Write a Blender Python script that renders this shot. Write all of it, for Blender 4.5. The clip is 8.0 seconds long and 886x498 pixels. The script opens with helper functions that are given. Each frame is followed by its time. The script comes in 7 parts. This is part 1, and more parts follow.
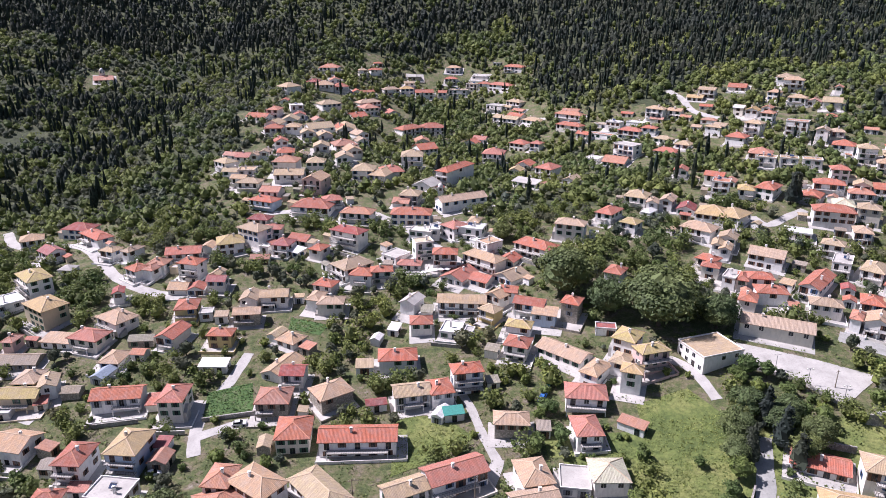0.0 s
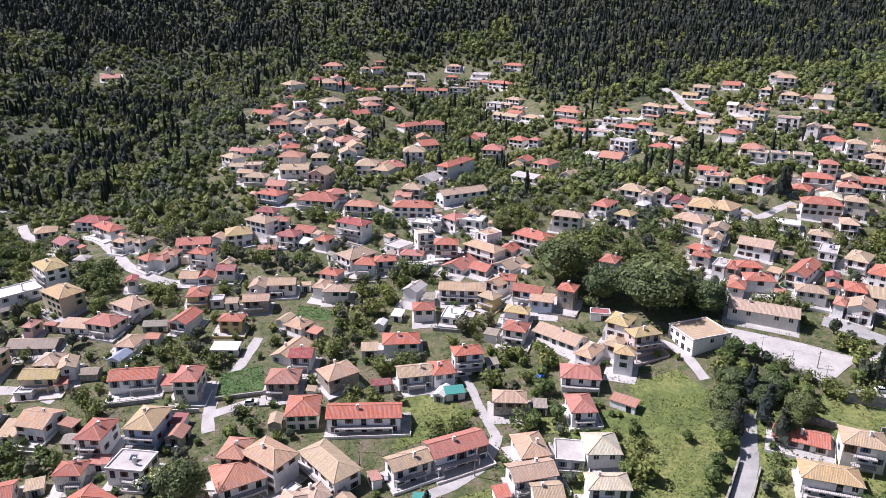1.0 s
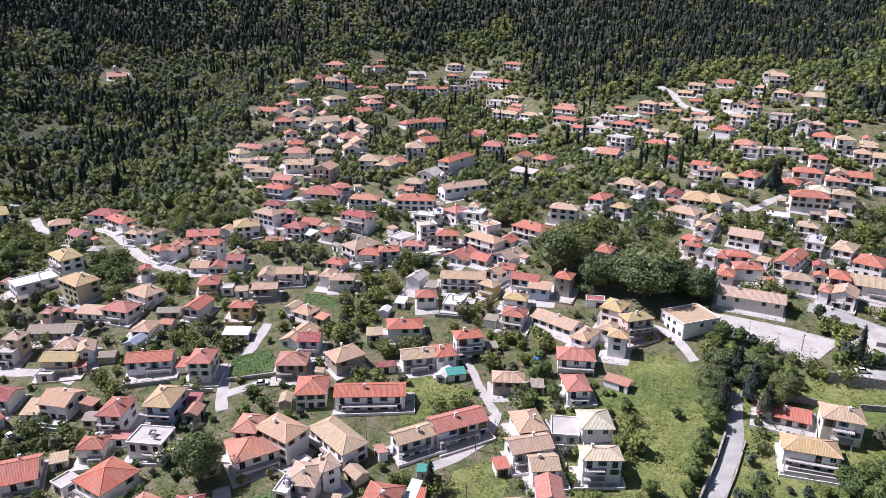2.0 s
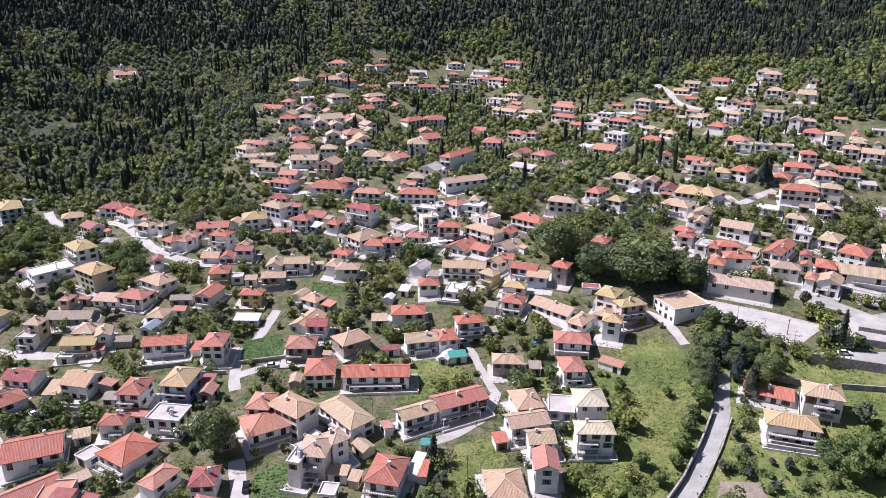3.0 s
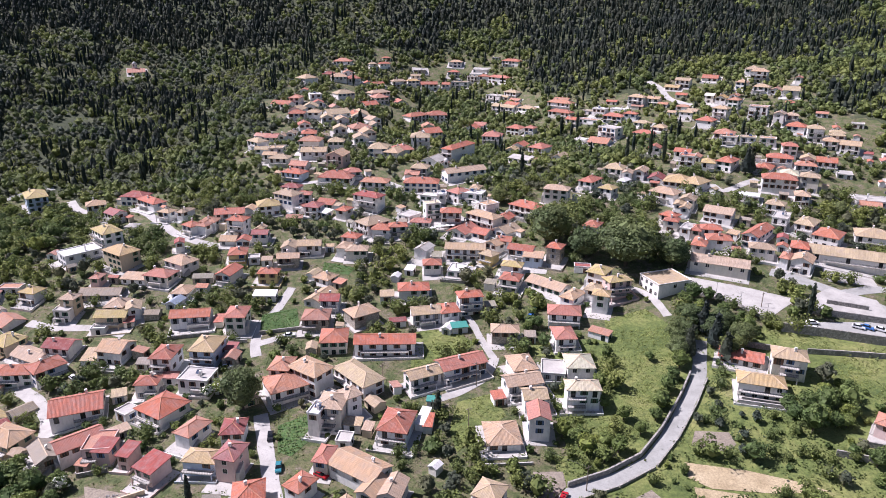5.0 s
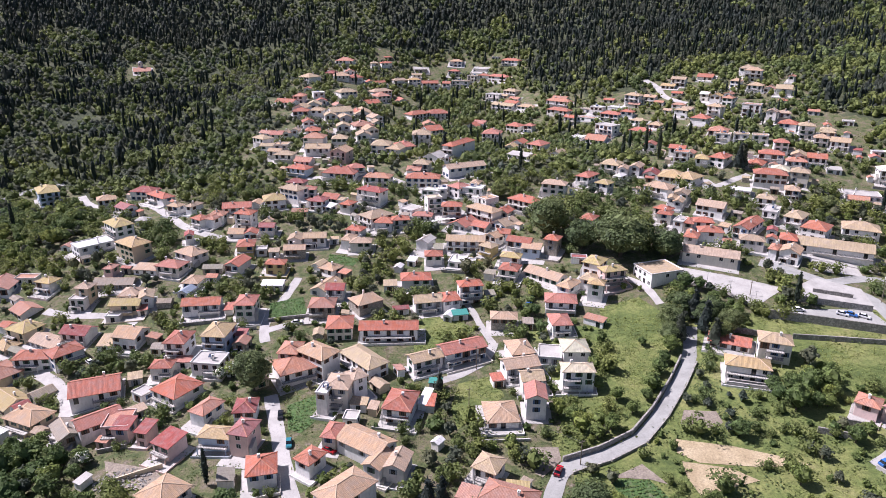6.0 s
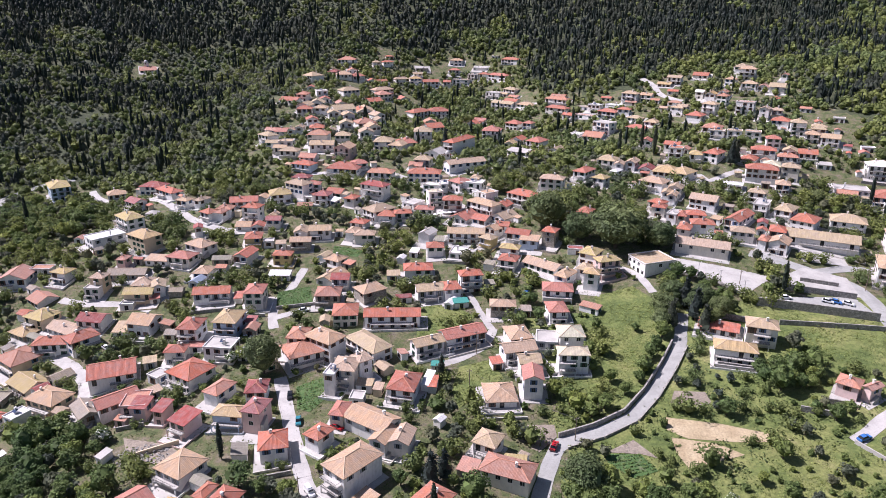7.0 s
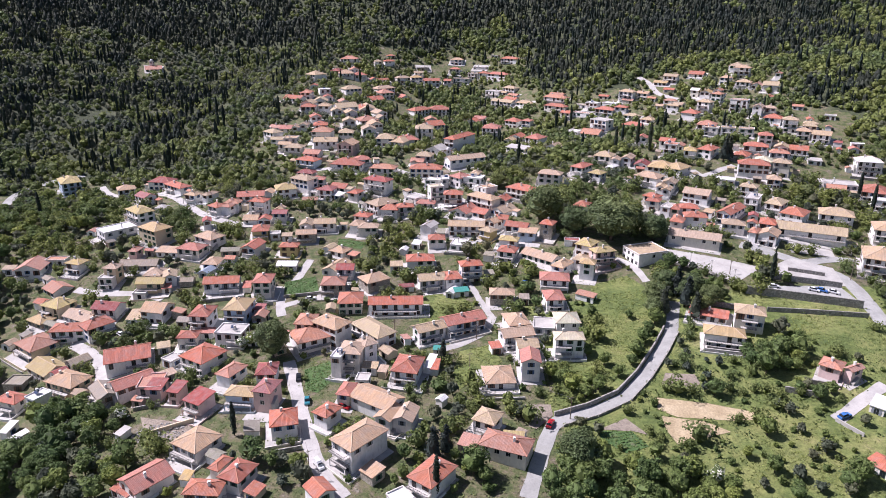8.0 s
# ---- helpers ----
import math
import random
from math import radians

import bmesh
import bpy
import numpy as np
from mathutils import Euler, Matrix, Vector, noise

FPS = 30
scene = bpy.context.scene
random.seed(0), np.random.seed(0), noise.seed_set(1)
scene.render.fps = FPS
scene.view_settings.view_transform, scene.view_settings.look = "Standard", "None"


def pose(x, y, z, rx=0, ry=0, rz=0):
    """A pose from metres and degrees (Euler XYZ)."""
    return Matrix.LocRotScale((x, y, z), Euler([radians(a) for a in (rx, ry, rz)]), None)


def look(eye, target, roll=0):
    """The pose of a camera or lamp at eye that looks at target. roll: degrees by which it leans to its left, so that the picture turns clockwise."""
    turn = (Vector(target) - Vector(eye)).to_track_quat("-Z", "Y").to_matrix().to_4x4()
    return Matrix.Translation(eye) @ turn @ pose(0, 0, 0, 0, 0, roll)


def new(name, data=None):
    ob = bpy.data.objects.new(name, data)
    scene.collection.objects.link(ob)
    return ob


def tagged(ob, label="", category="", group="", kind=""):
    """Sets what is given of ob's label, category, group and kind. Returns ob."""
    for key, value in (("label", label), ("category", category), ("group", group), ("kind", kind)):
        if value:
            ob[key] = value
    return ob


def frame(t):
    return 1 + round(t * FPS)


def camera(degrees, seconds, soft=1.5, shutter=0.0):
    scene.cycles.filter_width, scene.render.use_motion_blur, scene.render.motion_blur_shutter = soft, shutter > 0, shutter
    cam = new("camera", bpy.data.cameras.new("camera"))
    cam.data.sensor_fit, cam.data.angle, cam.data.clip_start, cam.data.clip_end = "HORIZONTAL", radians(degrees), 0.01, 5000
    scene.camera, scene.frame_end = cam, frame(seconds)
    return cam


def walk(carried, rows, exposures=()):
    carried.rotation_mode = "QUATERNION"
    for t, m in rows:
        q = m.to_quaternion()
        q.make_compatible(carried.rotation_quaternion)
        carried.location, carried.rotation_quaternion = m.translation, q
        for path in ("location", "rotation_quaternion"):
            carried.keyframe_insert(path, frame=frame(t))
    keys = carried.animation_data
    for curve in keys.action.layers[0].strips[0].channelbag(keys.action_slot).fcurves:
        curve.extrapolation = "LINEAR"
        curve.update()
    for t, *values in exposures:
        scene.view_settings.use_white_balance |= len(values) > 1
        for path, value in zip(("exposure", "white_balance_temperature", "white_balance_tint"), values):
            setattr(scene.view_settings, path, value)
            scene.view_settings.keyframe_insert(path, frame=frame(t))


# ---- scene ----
# Camera: a drone flying backwards, level, looking down at the village.
cam = camera(66.0, 8.0, soft=0.5)
METRES, EYE, TILT = 62.0, 115.0, -19.94
ROWS = [
    (0.0, 0.0000, 0.0000, 0.0000, 0.00, 0.00, -0.00),
    (0.5, -0.0046, -0.0822, -0.0311, -0.00, -0.00, -0.01),
    (1.0, -0.0081, -0.1647, -0.0614, 0.00, -0.01, -0.02),
    (1.5, -0.0137, -0.2470, -0.0923, -0.01, -0.01, -0.03),
    (3.0, -0.0321, -0.5006, -0.1849, -0.03, -0.02, -0.06),
    (3.5, -0.0382, -0.5847, -0.2154, -0.03, -0.02, -0.06),
    (4.0, -0.0424, -0.6687, -0.2447, -0.03, -0.02, -0.07),
    (4.5, -0.0466, -0.7527, -0.2751, -0.04, -0.02, -0.07),
    (6.0, -0.0587, -1.0024, -0.3652, -0.04, 0.01, -0.09),
    (6.5, -0.0629, -1.0861, -0.3953, -0.03, 0.02, -0.09),
    (7.0, -0.0667, -1.1699, -0.4255, -0.03, 0.01, -0.09),
    (7.5, -0.0708, -1.2547, -0.4559, -0.03, 0.01, -0.09),
    (8.0, -0.0753, -1.3397, -0.4861, -0.03, 0.02, -0.09),
]
walk(cam, [(t, pose(0, 0, EYE, TILT) @ pose(METRES * x, METRES * y, METRES * z, 90 + pitch, roll, yaw)) for t, x, y, z, yaw, pitch, roll in ROWS],
     [(0.0, 0.67, 6000, 27.5), (8.0, 0.67, 6000, 27.5)])

# ---- world and sun: clear day, sun high on the left and a little ahead ----
SUN_ELEV, SUN_AZ = 52.0, 163.0
world = bpy.data.worlds.new("sky")
scene.world = world
world.use_nodes = True
wn = world.node_tree
sky = wn.nodes.new("ShaderNodeTexSky")
sky.sky_type, sky.sun_disc = "NISHITA", False
sky.sun_elevation, sky.sun_rotation = radians(SUN_ELEV), radians(90 - SUN_AZ)
wn.links.new(sky.outputs[0], wn.nodes["Background"].inputs[0])
wn.nodes["Background"].inputs[1].default_value = 0.052
sun_data = bpy.data.lights.new("sun", "SUN")
sun_data.energy, sun_data.angle, sun_data.color = 5.0, radians(0.6), (1.0, 0.96, 0.91)
sun = new("sun", sun_data)
to_sun = Vector((math.cos(radians(SUN_AZ)) * math.cos(radians(SUN_ELEV)), math.sin(radians(SUN_AZ)) * math.cos(radians(SUN_ELEV)), math.sin(radians(SUN_ELEV))))
sun.matrix_world = look(to_sun * 400, (0, 0, 0))


# ---- materials ----
def nodes_of(name):
    m = bpy.data.materials.new(name)
    m.use_nodes = True
    return m, m.node_tree, m.node_tree.nodes["Principled BSDF"]


def link(nt, a, b):
    nt.links.new(a, b)


def noise_node(nt, scale, detail=4.0, coord=None, rough=0.55):
    n = nt.nodes.new("ShaderNodeTexNoise")
    n.inputs["Scale"].default_value, n.inputs["Detail"].default_value, n.inputs["Roughness"].default_value = scale, detail, rough
    if coord is not None:
        link(nt, coord, n.inputs["Vector"])
    return n.outputs["Fac"]


def ramp(nt, fac, *stops):
    r = nt.nodes.new("ShaderNodeValToRGB")
    e = r.color_ramp.elements
    e[0].position, e[0].color = stops[0][0], (*stops[0][1], 1)
    e[1].position, e[1].color = stops[-1][0], (*stops[-1][1], 1)
    for p, c in stops[1:-1]:
        k = e.new(p)
        k.color = (*c, 1)
    link(nt, fac, r.inputs[0])
    return r.outputs[0]


def mix(nt, fac, a, b, mode="MIX"):
    m = nt.nodes.new("ShaderNodeMix")
    m.data_type, m.blend_type = "RGBA", mode
    for sock, v in ((m.inputs[0], fac), (m.inputs[6], a), (m.inputs[7], b)):
        if isinstance(v, (int, float)):
            sock.default_value = v
        elif isinstance(v, tuple):
            sock.default_value = (*v, 1)
        else:
            link(nt, v, sock)
    return m.outputs[2]


def calc(nt, op, a, b=None):
    m = nt.nodes.new("ShaderNodeMath")
    m.operation = op
    for i, v in enumerate((a, b)):
        if v is None:
            continue
        if isinstance(v, (int, float)):
            m.inputs[i].default_value = v
        else:
            link(nt, v, m.inputs[i])
    return m.outputs[0]


def bump(nt, bsdf, height, strength, distance):
    b = nt.nodes.new("ShaderNodeBump")
    b.inputs["Strength"].default_value, b.inputs["Distance"].default_value = strength, distance
    link(nt, height, b.inputs["Height"])
    link(nt, b.outputs[0], bsdf.inputs["Normal"])


def shade(c, k):
    return tuple(min(1.0, v * k) for v in c)


def roof_material(name, c):
    """Clay pan tiles: channels down the slope, courses across it, faded and lichened in patches."""
    m, nt, b = nodes_of(name)
    uv = nt.nodes.new("ShaderNodeUVMap").outputs[0]
    xyz = nt.nodes.new("ShaderNodeSeparateXYZ")
    link(nt, uv, xyz.inputs[0])
    pos = nt.nodes.new("ShaderNodeNewGeometry").outputs["Position"]
    rnd = nt.nodes.new("ShaderNodeObjectInfo").outputs["Random"]
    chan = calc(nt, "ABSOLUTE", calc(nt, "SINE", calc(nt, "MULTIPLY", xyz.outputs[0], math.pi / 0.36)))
    course = calc(nt, "FRACT", calc(nt, "MULTIPLY", xyz.outputs[1], 1 / 0.40))
    base = ramp(nt, rnd, (0.0, (c[0] * 0.74, c[1] * 0.80, c[2] * 0.86)), (0.35, (c[0] * 0.96, c[1] * 1.12, c[2] * 1.04)), (0.7, (c[0] * 1.06, c[1] * 0.98, c[2] * 0.90)), (1.0, tuple(0.76 * v + 0.11 for v in c)))
    wear = noise_node(nt, 0.55, 6, pos)
    base = mix(nt, ramp(nt, wear, (0.42, (0, 0, 0)), (0.72, (0.75, 0.75, 0.75))), base, tuple(0.45 * v + 0.18 for v in c))
    grime = noise_node(nt, 3.5, 5, pos)
    base = mix(nt, ramp(nt, grime, (0.50, (0, 0, 0)), (0.75, (0.7, 0.7, 0.7))), base, shade(c, 0.38))
    mp = nt.nodes.new("ShaderNodeMapping")
    mp.inputs["Scale"].default_value = (1.9, 0.16, 1.0)
    link(nt, uv, mp.inputs[0])
    base = mix(nt, 1.0, base, ramp(nt, noise_node(nt, 1.0, 5, mp.outputs[0], 0.7), (0.3, (0.62, 0.60, 0.58)), (0.7, (1.18, 1.17, 1.16))), "MULTIPLY")
    # shade in the troughs between tile channels, painted into the colour
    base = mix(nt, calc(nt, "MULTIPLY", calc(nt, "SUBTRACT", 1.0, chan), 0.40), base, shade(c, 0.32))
    base = mix(nt, calc(nt, "MULTIPLY", calc(nt, "GREATER_THAN", course, 0.86), 0.35), base, shade(c, 0.4))
    link(nt, base, b.inputs["Base Color"])
    b.inputs["Roughness"].default_value = 0.85
    bump(nt, b, calc(nt, "ADD", chan, calc(nt, "MULTIPLY", course, 0.4)), 0.7, 0.07)
    return m


def plaster(name, c, dirt=0.42):
    """Painted render with rain streaks and blotches."""
    m, nt, b = nodes_of(name)
    pos = nt.nodes.new("ShaderNodeNewGeometry").outputs["Position"]
    mp = nt.nodes.new("ShaderNodeMapping")
    mp.inputs["Scale"].default_value = (1.0, 1.0, 0.4)
    link(nt, pos, mp.inputs[0])
    streak = noise_node(nt, 1.4, 6, mp.outputs[0])
    blot = noise_node(nt, 0.35, 4, pos)
    rnd = nt.nodes.new("ShaderNodeObjectInfo").outputs["Random"]
    base = ramp(nt, rnd, (0.0, (c[0] * 0.84, c[1] * 0.78, c[2] * 0.68)), (0.25, shade(c, 1.03)), (0.5, (c[0] * 0.92, c[1] * 0.87, c[2] * 0.84)), (0.75, shade(c, 1.06)), (1.0, shade(c, 0.80)))
    base = mix(nt, ramp(nt, streak, (0.48, (0, 0, 0)), (0.8, (dirt * 0.9,) * 3)), base, (0.30, 0.27, 0.23))
    base = mix(nt, ramp(nt, blot, (0.5, (0, 0, 0)), (0.75, (dirt,) * 3)), base, shade(c, 0.6))
    link(nt, base, b.inputs["Base Color"])
    b.inputs["Roughness"].default_value = 0.9
    bump(nt, b, noise_node(nt, 9.0, 3, pos), 0.25, 0.02)
    return m


def stone(name, c, size):
    """Rubble masonry with pale joints."""
    m, nt, b = nodes_of(name)
    pos = nt.nodes.new("ShaderNodeNewGeometry").outputs["Position"]
    v = nt.nodes.new("ShaderNodeTexVoronoi")
    v.inputs["Scale"].default_value = 1 / size
    link(nt, pos, v.inputs["Vector"])
    e = nt.nodes.new("ShaderNodeTexVoronoi")
    e.feature = "DISTANCE_TO_EDGE"
    e.inputs["Scale"].default_value = 1 / size
    link(nt, pos, e.inputs["Vector"])
    cell = nt.nodes.new("ShaderNodeSeparateColor")
    link(nt, v.outputs["Color"], cell.inputs[0])
    base = ramp(nt, cell.outputs[0], (0, shade(c, 0.6)), (1, shade(c, 1.25)))
    base = mix(nt, ramp(nt, e.outputs["Distance"], (0.02, (0.7, 0.7, 0.7)), (0.09, (0, 0, 0))), base, shade(c, 0.5))
    base = mix(nt, ramp(nt, noise_node(nt, 0.4, 4, pos), (0.5, (0, 0, 0)), (0.7, (0.6,) * 3)), base, shade(c, 0.55))
    link(nt, base, b.inputs["Base Color"])
    b.inputs["Roughness"].default_value = 0.95
    bump(nt, b, e.outputs["Distance"], 0.5, 0.06)
    return m


def concrete(name, c):
    m, nt, b = nodes_of(name)
    pos = nt.nodes.new("ShaderNodeNewGeometry").outputs["Position"]
    base = ramp(nt, noise_node(nt, 0.18, 6, pos, 0.7), (0.3, shade(c, 0.72)), (0.55, c), (0.75, shade(c, 1.15)))
    base = mix(nt, ramp(nt, noise_node(nt, 2.2, 6, pos), (0.5, (0, 0, 0)), (0.7, (0.5,) * 3)), base, shade(c, 0.62))
    link(nt, base, b.inputs["Base Color"])
    b.inputs["Roughness"].default_value = 0.9
    bump(nt, b, noise_node(nt, 5.0, 5, pos), 0.3, 0.03)
    return m


def plain(name, c, rough=0.6, metal=0.0):
    m, nt, b = nodes_of(name)
    pos = nt.nodes.new("ShaderNodeNewGeometry").outputs["Position"]
    link(nt, ramp(nt, noise_node(nt, 2.0, 5, pos), (0.3, shade(c, 0.75)), (0.7, shade(c, 1.12))), b.inputs["Base Color"])
    b.inputs["Roughness"].default_value, b.inputs["Metallic"].default_value = rough, metal
    return m


def foliage(name, c, vary=0.5):
    """Leaves: each clump and each plant a little lighter, darker or yellower."""
    m, nt, b = nodes_of(name)
    rnd = nt.nodes.new("ShaderNodeObjectInfo").outputs["Random"]
    geo = nt.nodes.new("ShaderNodeNewGeometry")
    per = geo.outputs["Random Per Island"]
    base = ramp(nt, per, (0.0, shade(c, 1 - vary)), (0.6, c), (1.0, shade(c, 1.45)))
    tone = ramp(nt, rnd, (0.0, (0.66, 0.75, 0.76)), (0.6, (0.97, 0.99, 1.0)), (1.0, (1.3, 1.2, 0.95)))
    base = mix(nt, 1.0, base, tone, "MULTIPLY")
    big = ramp(nt, noise_node(nt, 0.03, 3, geo.outputs["Position"]), (0.35, (0.68, 0.78, 0.85)), (0.65, (1.18, 1.12, 0.95)))
    base = mix(nt, 1.0, base, big, "MULTIPLY")
    link(nt, base, b.inputs["Base Color"])
    b.inputs["Roughness"].default_value = 0.7
    b.inputs["Specular IOR Level"].default_value = 0.25
    thin = nt.nodes.new("ShaderNodeBsdfTranslucent")
    link(nt, base, thin.inputs[0])
    both = nt.nodes.new("ShaderNodeMixShader")
    both.inputs[0].default_value = 0.30
    link(nt, b.outputs[0], both.inputs[1])
    link(nt, thin.outputs[0], both.inputs[2])
    link(nt, both.outputs[0], nt.nodes["Material Output"].inputs[0])
    return m


def soil(name, stops, scale=0.12, fine=1.6):
    m, nt, b = nodes_of(name)
    pos = nt.nodes.new("ShaderNodeNewGeometry").outputs["Position"]
    base = ramp(nt, noise_node(nt, scale, 8, pos, 0.68), *stops)
    base = mix(nt, ramp(nt, noise_node(nt, fine, 6, pos, 0.7), (0.4, (0, 0, 0)), (0.7, (0.7,) * 3)), base, shade(stops[0][1], 0.5))
    link(nt, base, b.inputs["Base Color"])
    b.inputs["Roughness"].default_value = 0.95
    bump(nt, b, noise_node(nt, 1.1, 8, pos, 0.75), 0.9, 0.5)
    return m


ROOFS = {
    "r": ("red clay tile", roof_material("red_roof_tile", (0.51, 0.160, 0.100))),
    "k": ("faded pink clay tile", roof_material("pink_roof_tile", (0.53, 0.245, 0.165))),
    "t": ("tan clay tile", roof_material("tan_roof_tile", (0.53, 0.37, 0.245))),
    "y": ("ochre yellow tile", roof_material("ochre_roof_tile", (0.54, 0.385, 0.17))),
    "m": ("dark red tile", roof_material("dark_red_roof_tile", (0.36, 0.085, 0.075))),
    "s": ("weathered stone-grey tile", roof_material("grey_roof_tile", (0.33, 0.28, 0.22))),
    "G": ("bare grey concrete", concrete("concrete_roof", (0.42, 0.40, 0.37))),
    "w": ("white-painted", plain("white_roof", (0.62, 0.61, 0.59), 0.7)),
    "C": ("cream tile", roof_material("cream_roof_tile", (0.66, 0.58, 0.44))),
    "b": ("grey-blue sheet metal", plain("metal_roof", (0.36, 0.42, 0.50), 0.45, 0.4)),
    "e": ("teal awning", plain("teal_roof", (0.04, 0.24, 0.20), 0.7)),
}
WALLS = {
    "w": ("white", plaster("white_plaster", (0.80, 0.79, 0.765))),
    "c": ("cream", plaster("cream_plaster", (0.62, 0.52, 0.37))),
    "p": ("pale pink", plaster("pink_plaster", (0.66, 0.50, 0.46))),
    "b": ("pale blue", plaster("blue_plaster", (0.50, 0.60, 0.72))),
    "y": ("yellow", plaster("yellow_plaster", (0.66, 0.52, 0.24))),
    "s": ("stone", stone("rubble_stone", (0.40, 0.36, 0.30), 0.45)),
}
GLASS = plain("dark_window", (0.02, 0.024, 0.03), 0.12)
SHUTTER = [plain("brown_shutter", (0.13, 0.065, 0.04)), plain("green_shutter", (0.03, 0.09, 0.06)), plain("grey_shutter", (0.25, 0.27, 0.30)), plain("blue_shutter", (0.05, 0.10, 0.20))]
FRAME = plain("white_frame", (0.72, 0.71, 0.68))
RAIL = plain("railing_iron", (0.06, 0.06, 0.065), 0.5, 0.6)
CONC = concrete("pale_concrete", (0.45, 0.43, 0.395))
PAVE = concrete("light_paving", (0.41, 0.395, 0.365))
STREET = concrete("street_concrete", (0.40, 0.385, 0.36))
ROAD = concrete("worn_asphalt", (0.33, 0.33, 0.308))
RUBBLE = stone("retaining_stone", (0.34, 0.32, 0.29), 0.6)
BARK = plain("bark", (0.10, 0.075, 0.055), 0.95)
LEAF = foliage("broad_leaf", (0.155, 0.200, 0.064))
WOOD_LEAF = foliage("woodland_leaf", (0.128, 0.164, 0.062))
PLANE_LEAF = foliage("plane_leaf", (0.145, 0.180, 0.078))
OLIVE_LEAF = foliage("olive_leaf", (0.122, 0.134, 0.090))
CYPRESS_LEAF = foliage("cypress_leaf", (0.036, 0.050, 0.038))
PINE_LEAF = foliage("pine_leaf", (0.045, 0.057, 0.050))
SHRUB_LEAF = foliage("shrub_leaf", (0.160, 0.205, 0.064))
BLOSSOM = plain("white_blossom", (0.70, 0.70, 0.58), 0.8)
GROUND = soil("rough_grass_and_earth", [(0.30, (0.045, 0.064, 0.022)), (0.44, (0.095, 0.120, 0.040)), (0.53, (0.160, 0.150, 0.075)), (0.62, (0.19, 0.155, 0.11)), (0.72, (0.34, 0.31, 0.255)), (0.84, (0.46, 0.43, 0.38))], 0.27, 1.5)
FOREST_FLOOR = soil("forest_floor", [(0.30, (0.035, 0.045, 0.022)), (0.50, (0.060, 0.075, 0.032)), (0.66, (0.11, 0.115, 0.06)), (0.80, (0.20, 0.18, 0.12))], 0.05, 0.9)
MEADOW = soil("meadow_grass", [(0.32, (0.062, 0.098, 0.024)), (0.45, (0.145, 0.185, 0.048)), (0.60, (0.235, 0.250, 0.080)), (0.76, (0.33, 0.29, 0.14))], 0.075, 0.9)
STRAW = soil("cut_hay", [(0.3, (0.36, 0.28, 0.16)), (0.55, (0.50, 0.40, 0.25)), (0.75, (0.58, 0.48, 0.32))], 0.15)
CROP = soil("vegetable_leaves", [(0.35, (0.05, 0.10, 0.03)), (0.5, (0.08, 0.16, 0.04)), (0.7, (0.16, 0.17, 0.09))], 0.5)
EARTH = soil("bare_earth", [(0.3, (0.22, 0.18, 0.14)), (0.6, (0.34, 0.29, 0.23)), (0.8, (0.42, 0.37, 0.30))], 0.3)


# ---- the lie of the land ----
BUMP_RADIUS = 75.0
BUMPS = [
    (-300, 450, -4.04), (-230, 330, -20.83), (-180, 230, 10.71), (-100, 120, -4.55), (-120, 300, -7.51), (-110, 420, 10.49),
    (-110, 540, 15.93), (0, 350, 5.59), (0, 450, -24.62), (0, 560, -29.81), (70, 260, -0.56), (100, 400, -16.64),
    (100, 500, 13.45), (120, 170, 5.45), (180, 300, 5.57), (190, 430, 0.79), (-30, 90, 11.75), (30, 110, -8.71),
    (-330, 560, 5.91), (230, 230, -17.89), (-20, 200, -7.24), (-200, 540, -21.93), (110, 110, -2.54), (-220, 130, -22.14),
]


def soft(u, s):
    return s * np.logaddexp(0, u / s)


def ground(x, y):
    """Height of the land: a slope rising away, hollows and spurs, then the wooded mountainside."""
    x, y = np.asarray(x, float), np.asarray(y, float)
    px, py = np.clip(x, -340, 300) / 100, np.clip(y, -20, 620) / 100
    z = -17.22 + 2.18 * px + 15.07 * py + 0.72 * px * py + 0.95 * px * px
    for bx, by, h in BUMPS:
        z = z + h * np.exp(-((x - bx) ** 2 + (y - by) ** 2) / (2 * BUMP_RADIUS ** 2))
    z = z + 0.55 * (soft(y - 620, 40) - soft(y - 1300, 60)) + 0.25 * (soft(-x - 330, 50) - soft(-x - 900, 50)) * np.clip((y - 250) / 200, 0, 1)
    return z


def gz(x, y):
    """The same height for one place."""
    px, py = min(max(x, -340.0), 300.0) / 100, min(max(y, -20.0), 620.0) / 100
    z = -17.22 + 2.18 * px + 15.07 * py + 0.72 * px * py + 0.95 * px * px
    for bx, by, h in BUMPS:
        z += h * math.exp(-((x - bx) ** 2 + (y - by) ** 2) / (2 * BUMP_RADIUS ** 2))

    def s1(u, s):
        return u if u / s > 40 else s * math.log1p(math.exp(u / s))

    return z + 0.55 * (s1(y - 620, 40) - s1(y - 1300, 60)) + 0.25 * (s1(-x - 330, 50) - s1(-x - 900, 50)) * min(max((y - 250) / 200, 0.0), 1.0)


# ---- building helpers ----
def mesh_of(name, verts, faces, materials, index=None, smooth=False, uvs=None):
    me = bpy.data.meshes.new(name)
    me.from_pydata([tuple(v) for v in verts], [], faces)
    for m in materials if isinstance(materials, (list, tuple)) else [materials]:
        me.materials.append(m)
    if index is not None:
        me.polygons.foreach_set("material_index", index)
    if uvs is not None:
        layer = me.uv_layers.new(name="UVMap")
        layer.data.foreach_set("uv", [c for uv in uvs for c in uv])
    if smooth:
        me.polygons.foreach_set("use_smooth", [True] * len(faces))
    me.update()
    return me


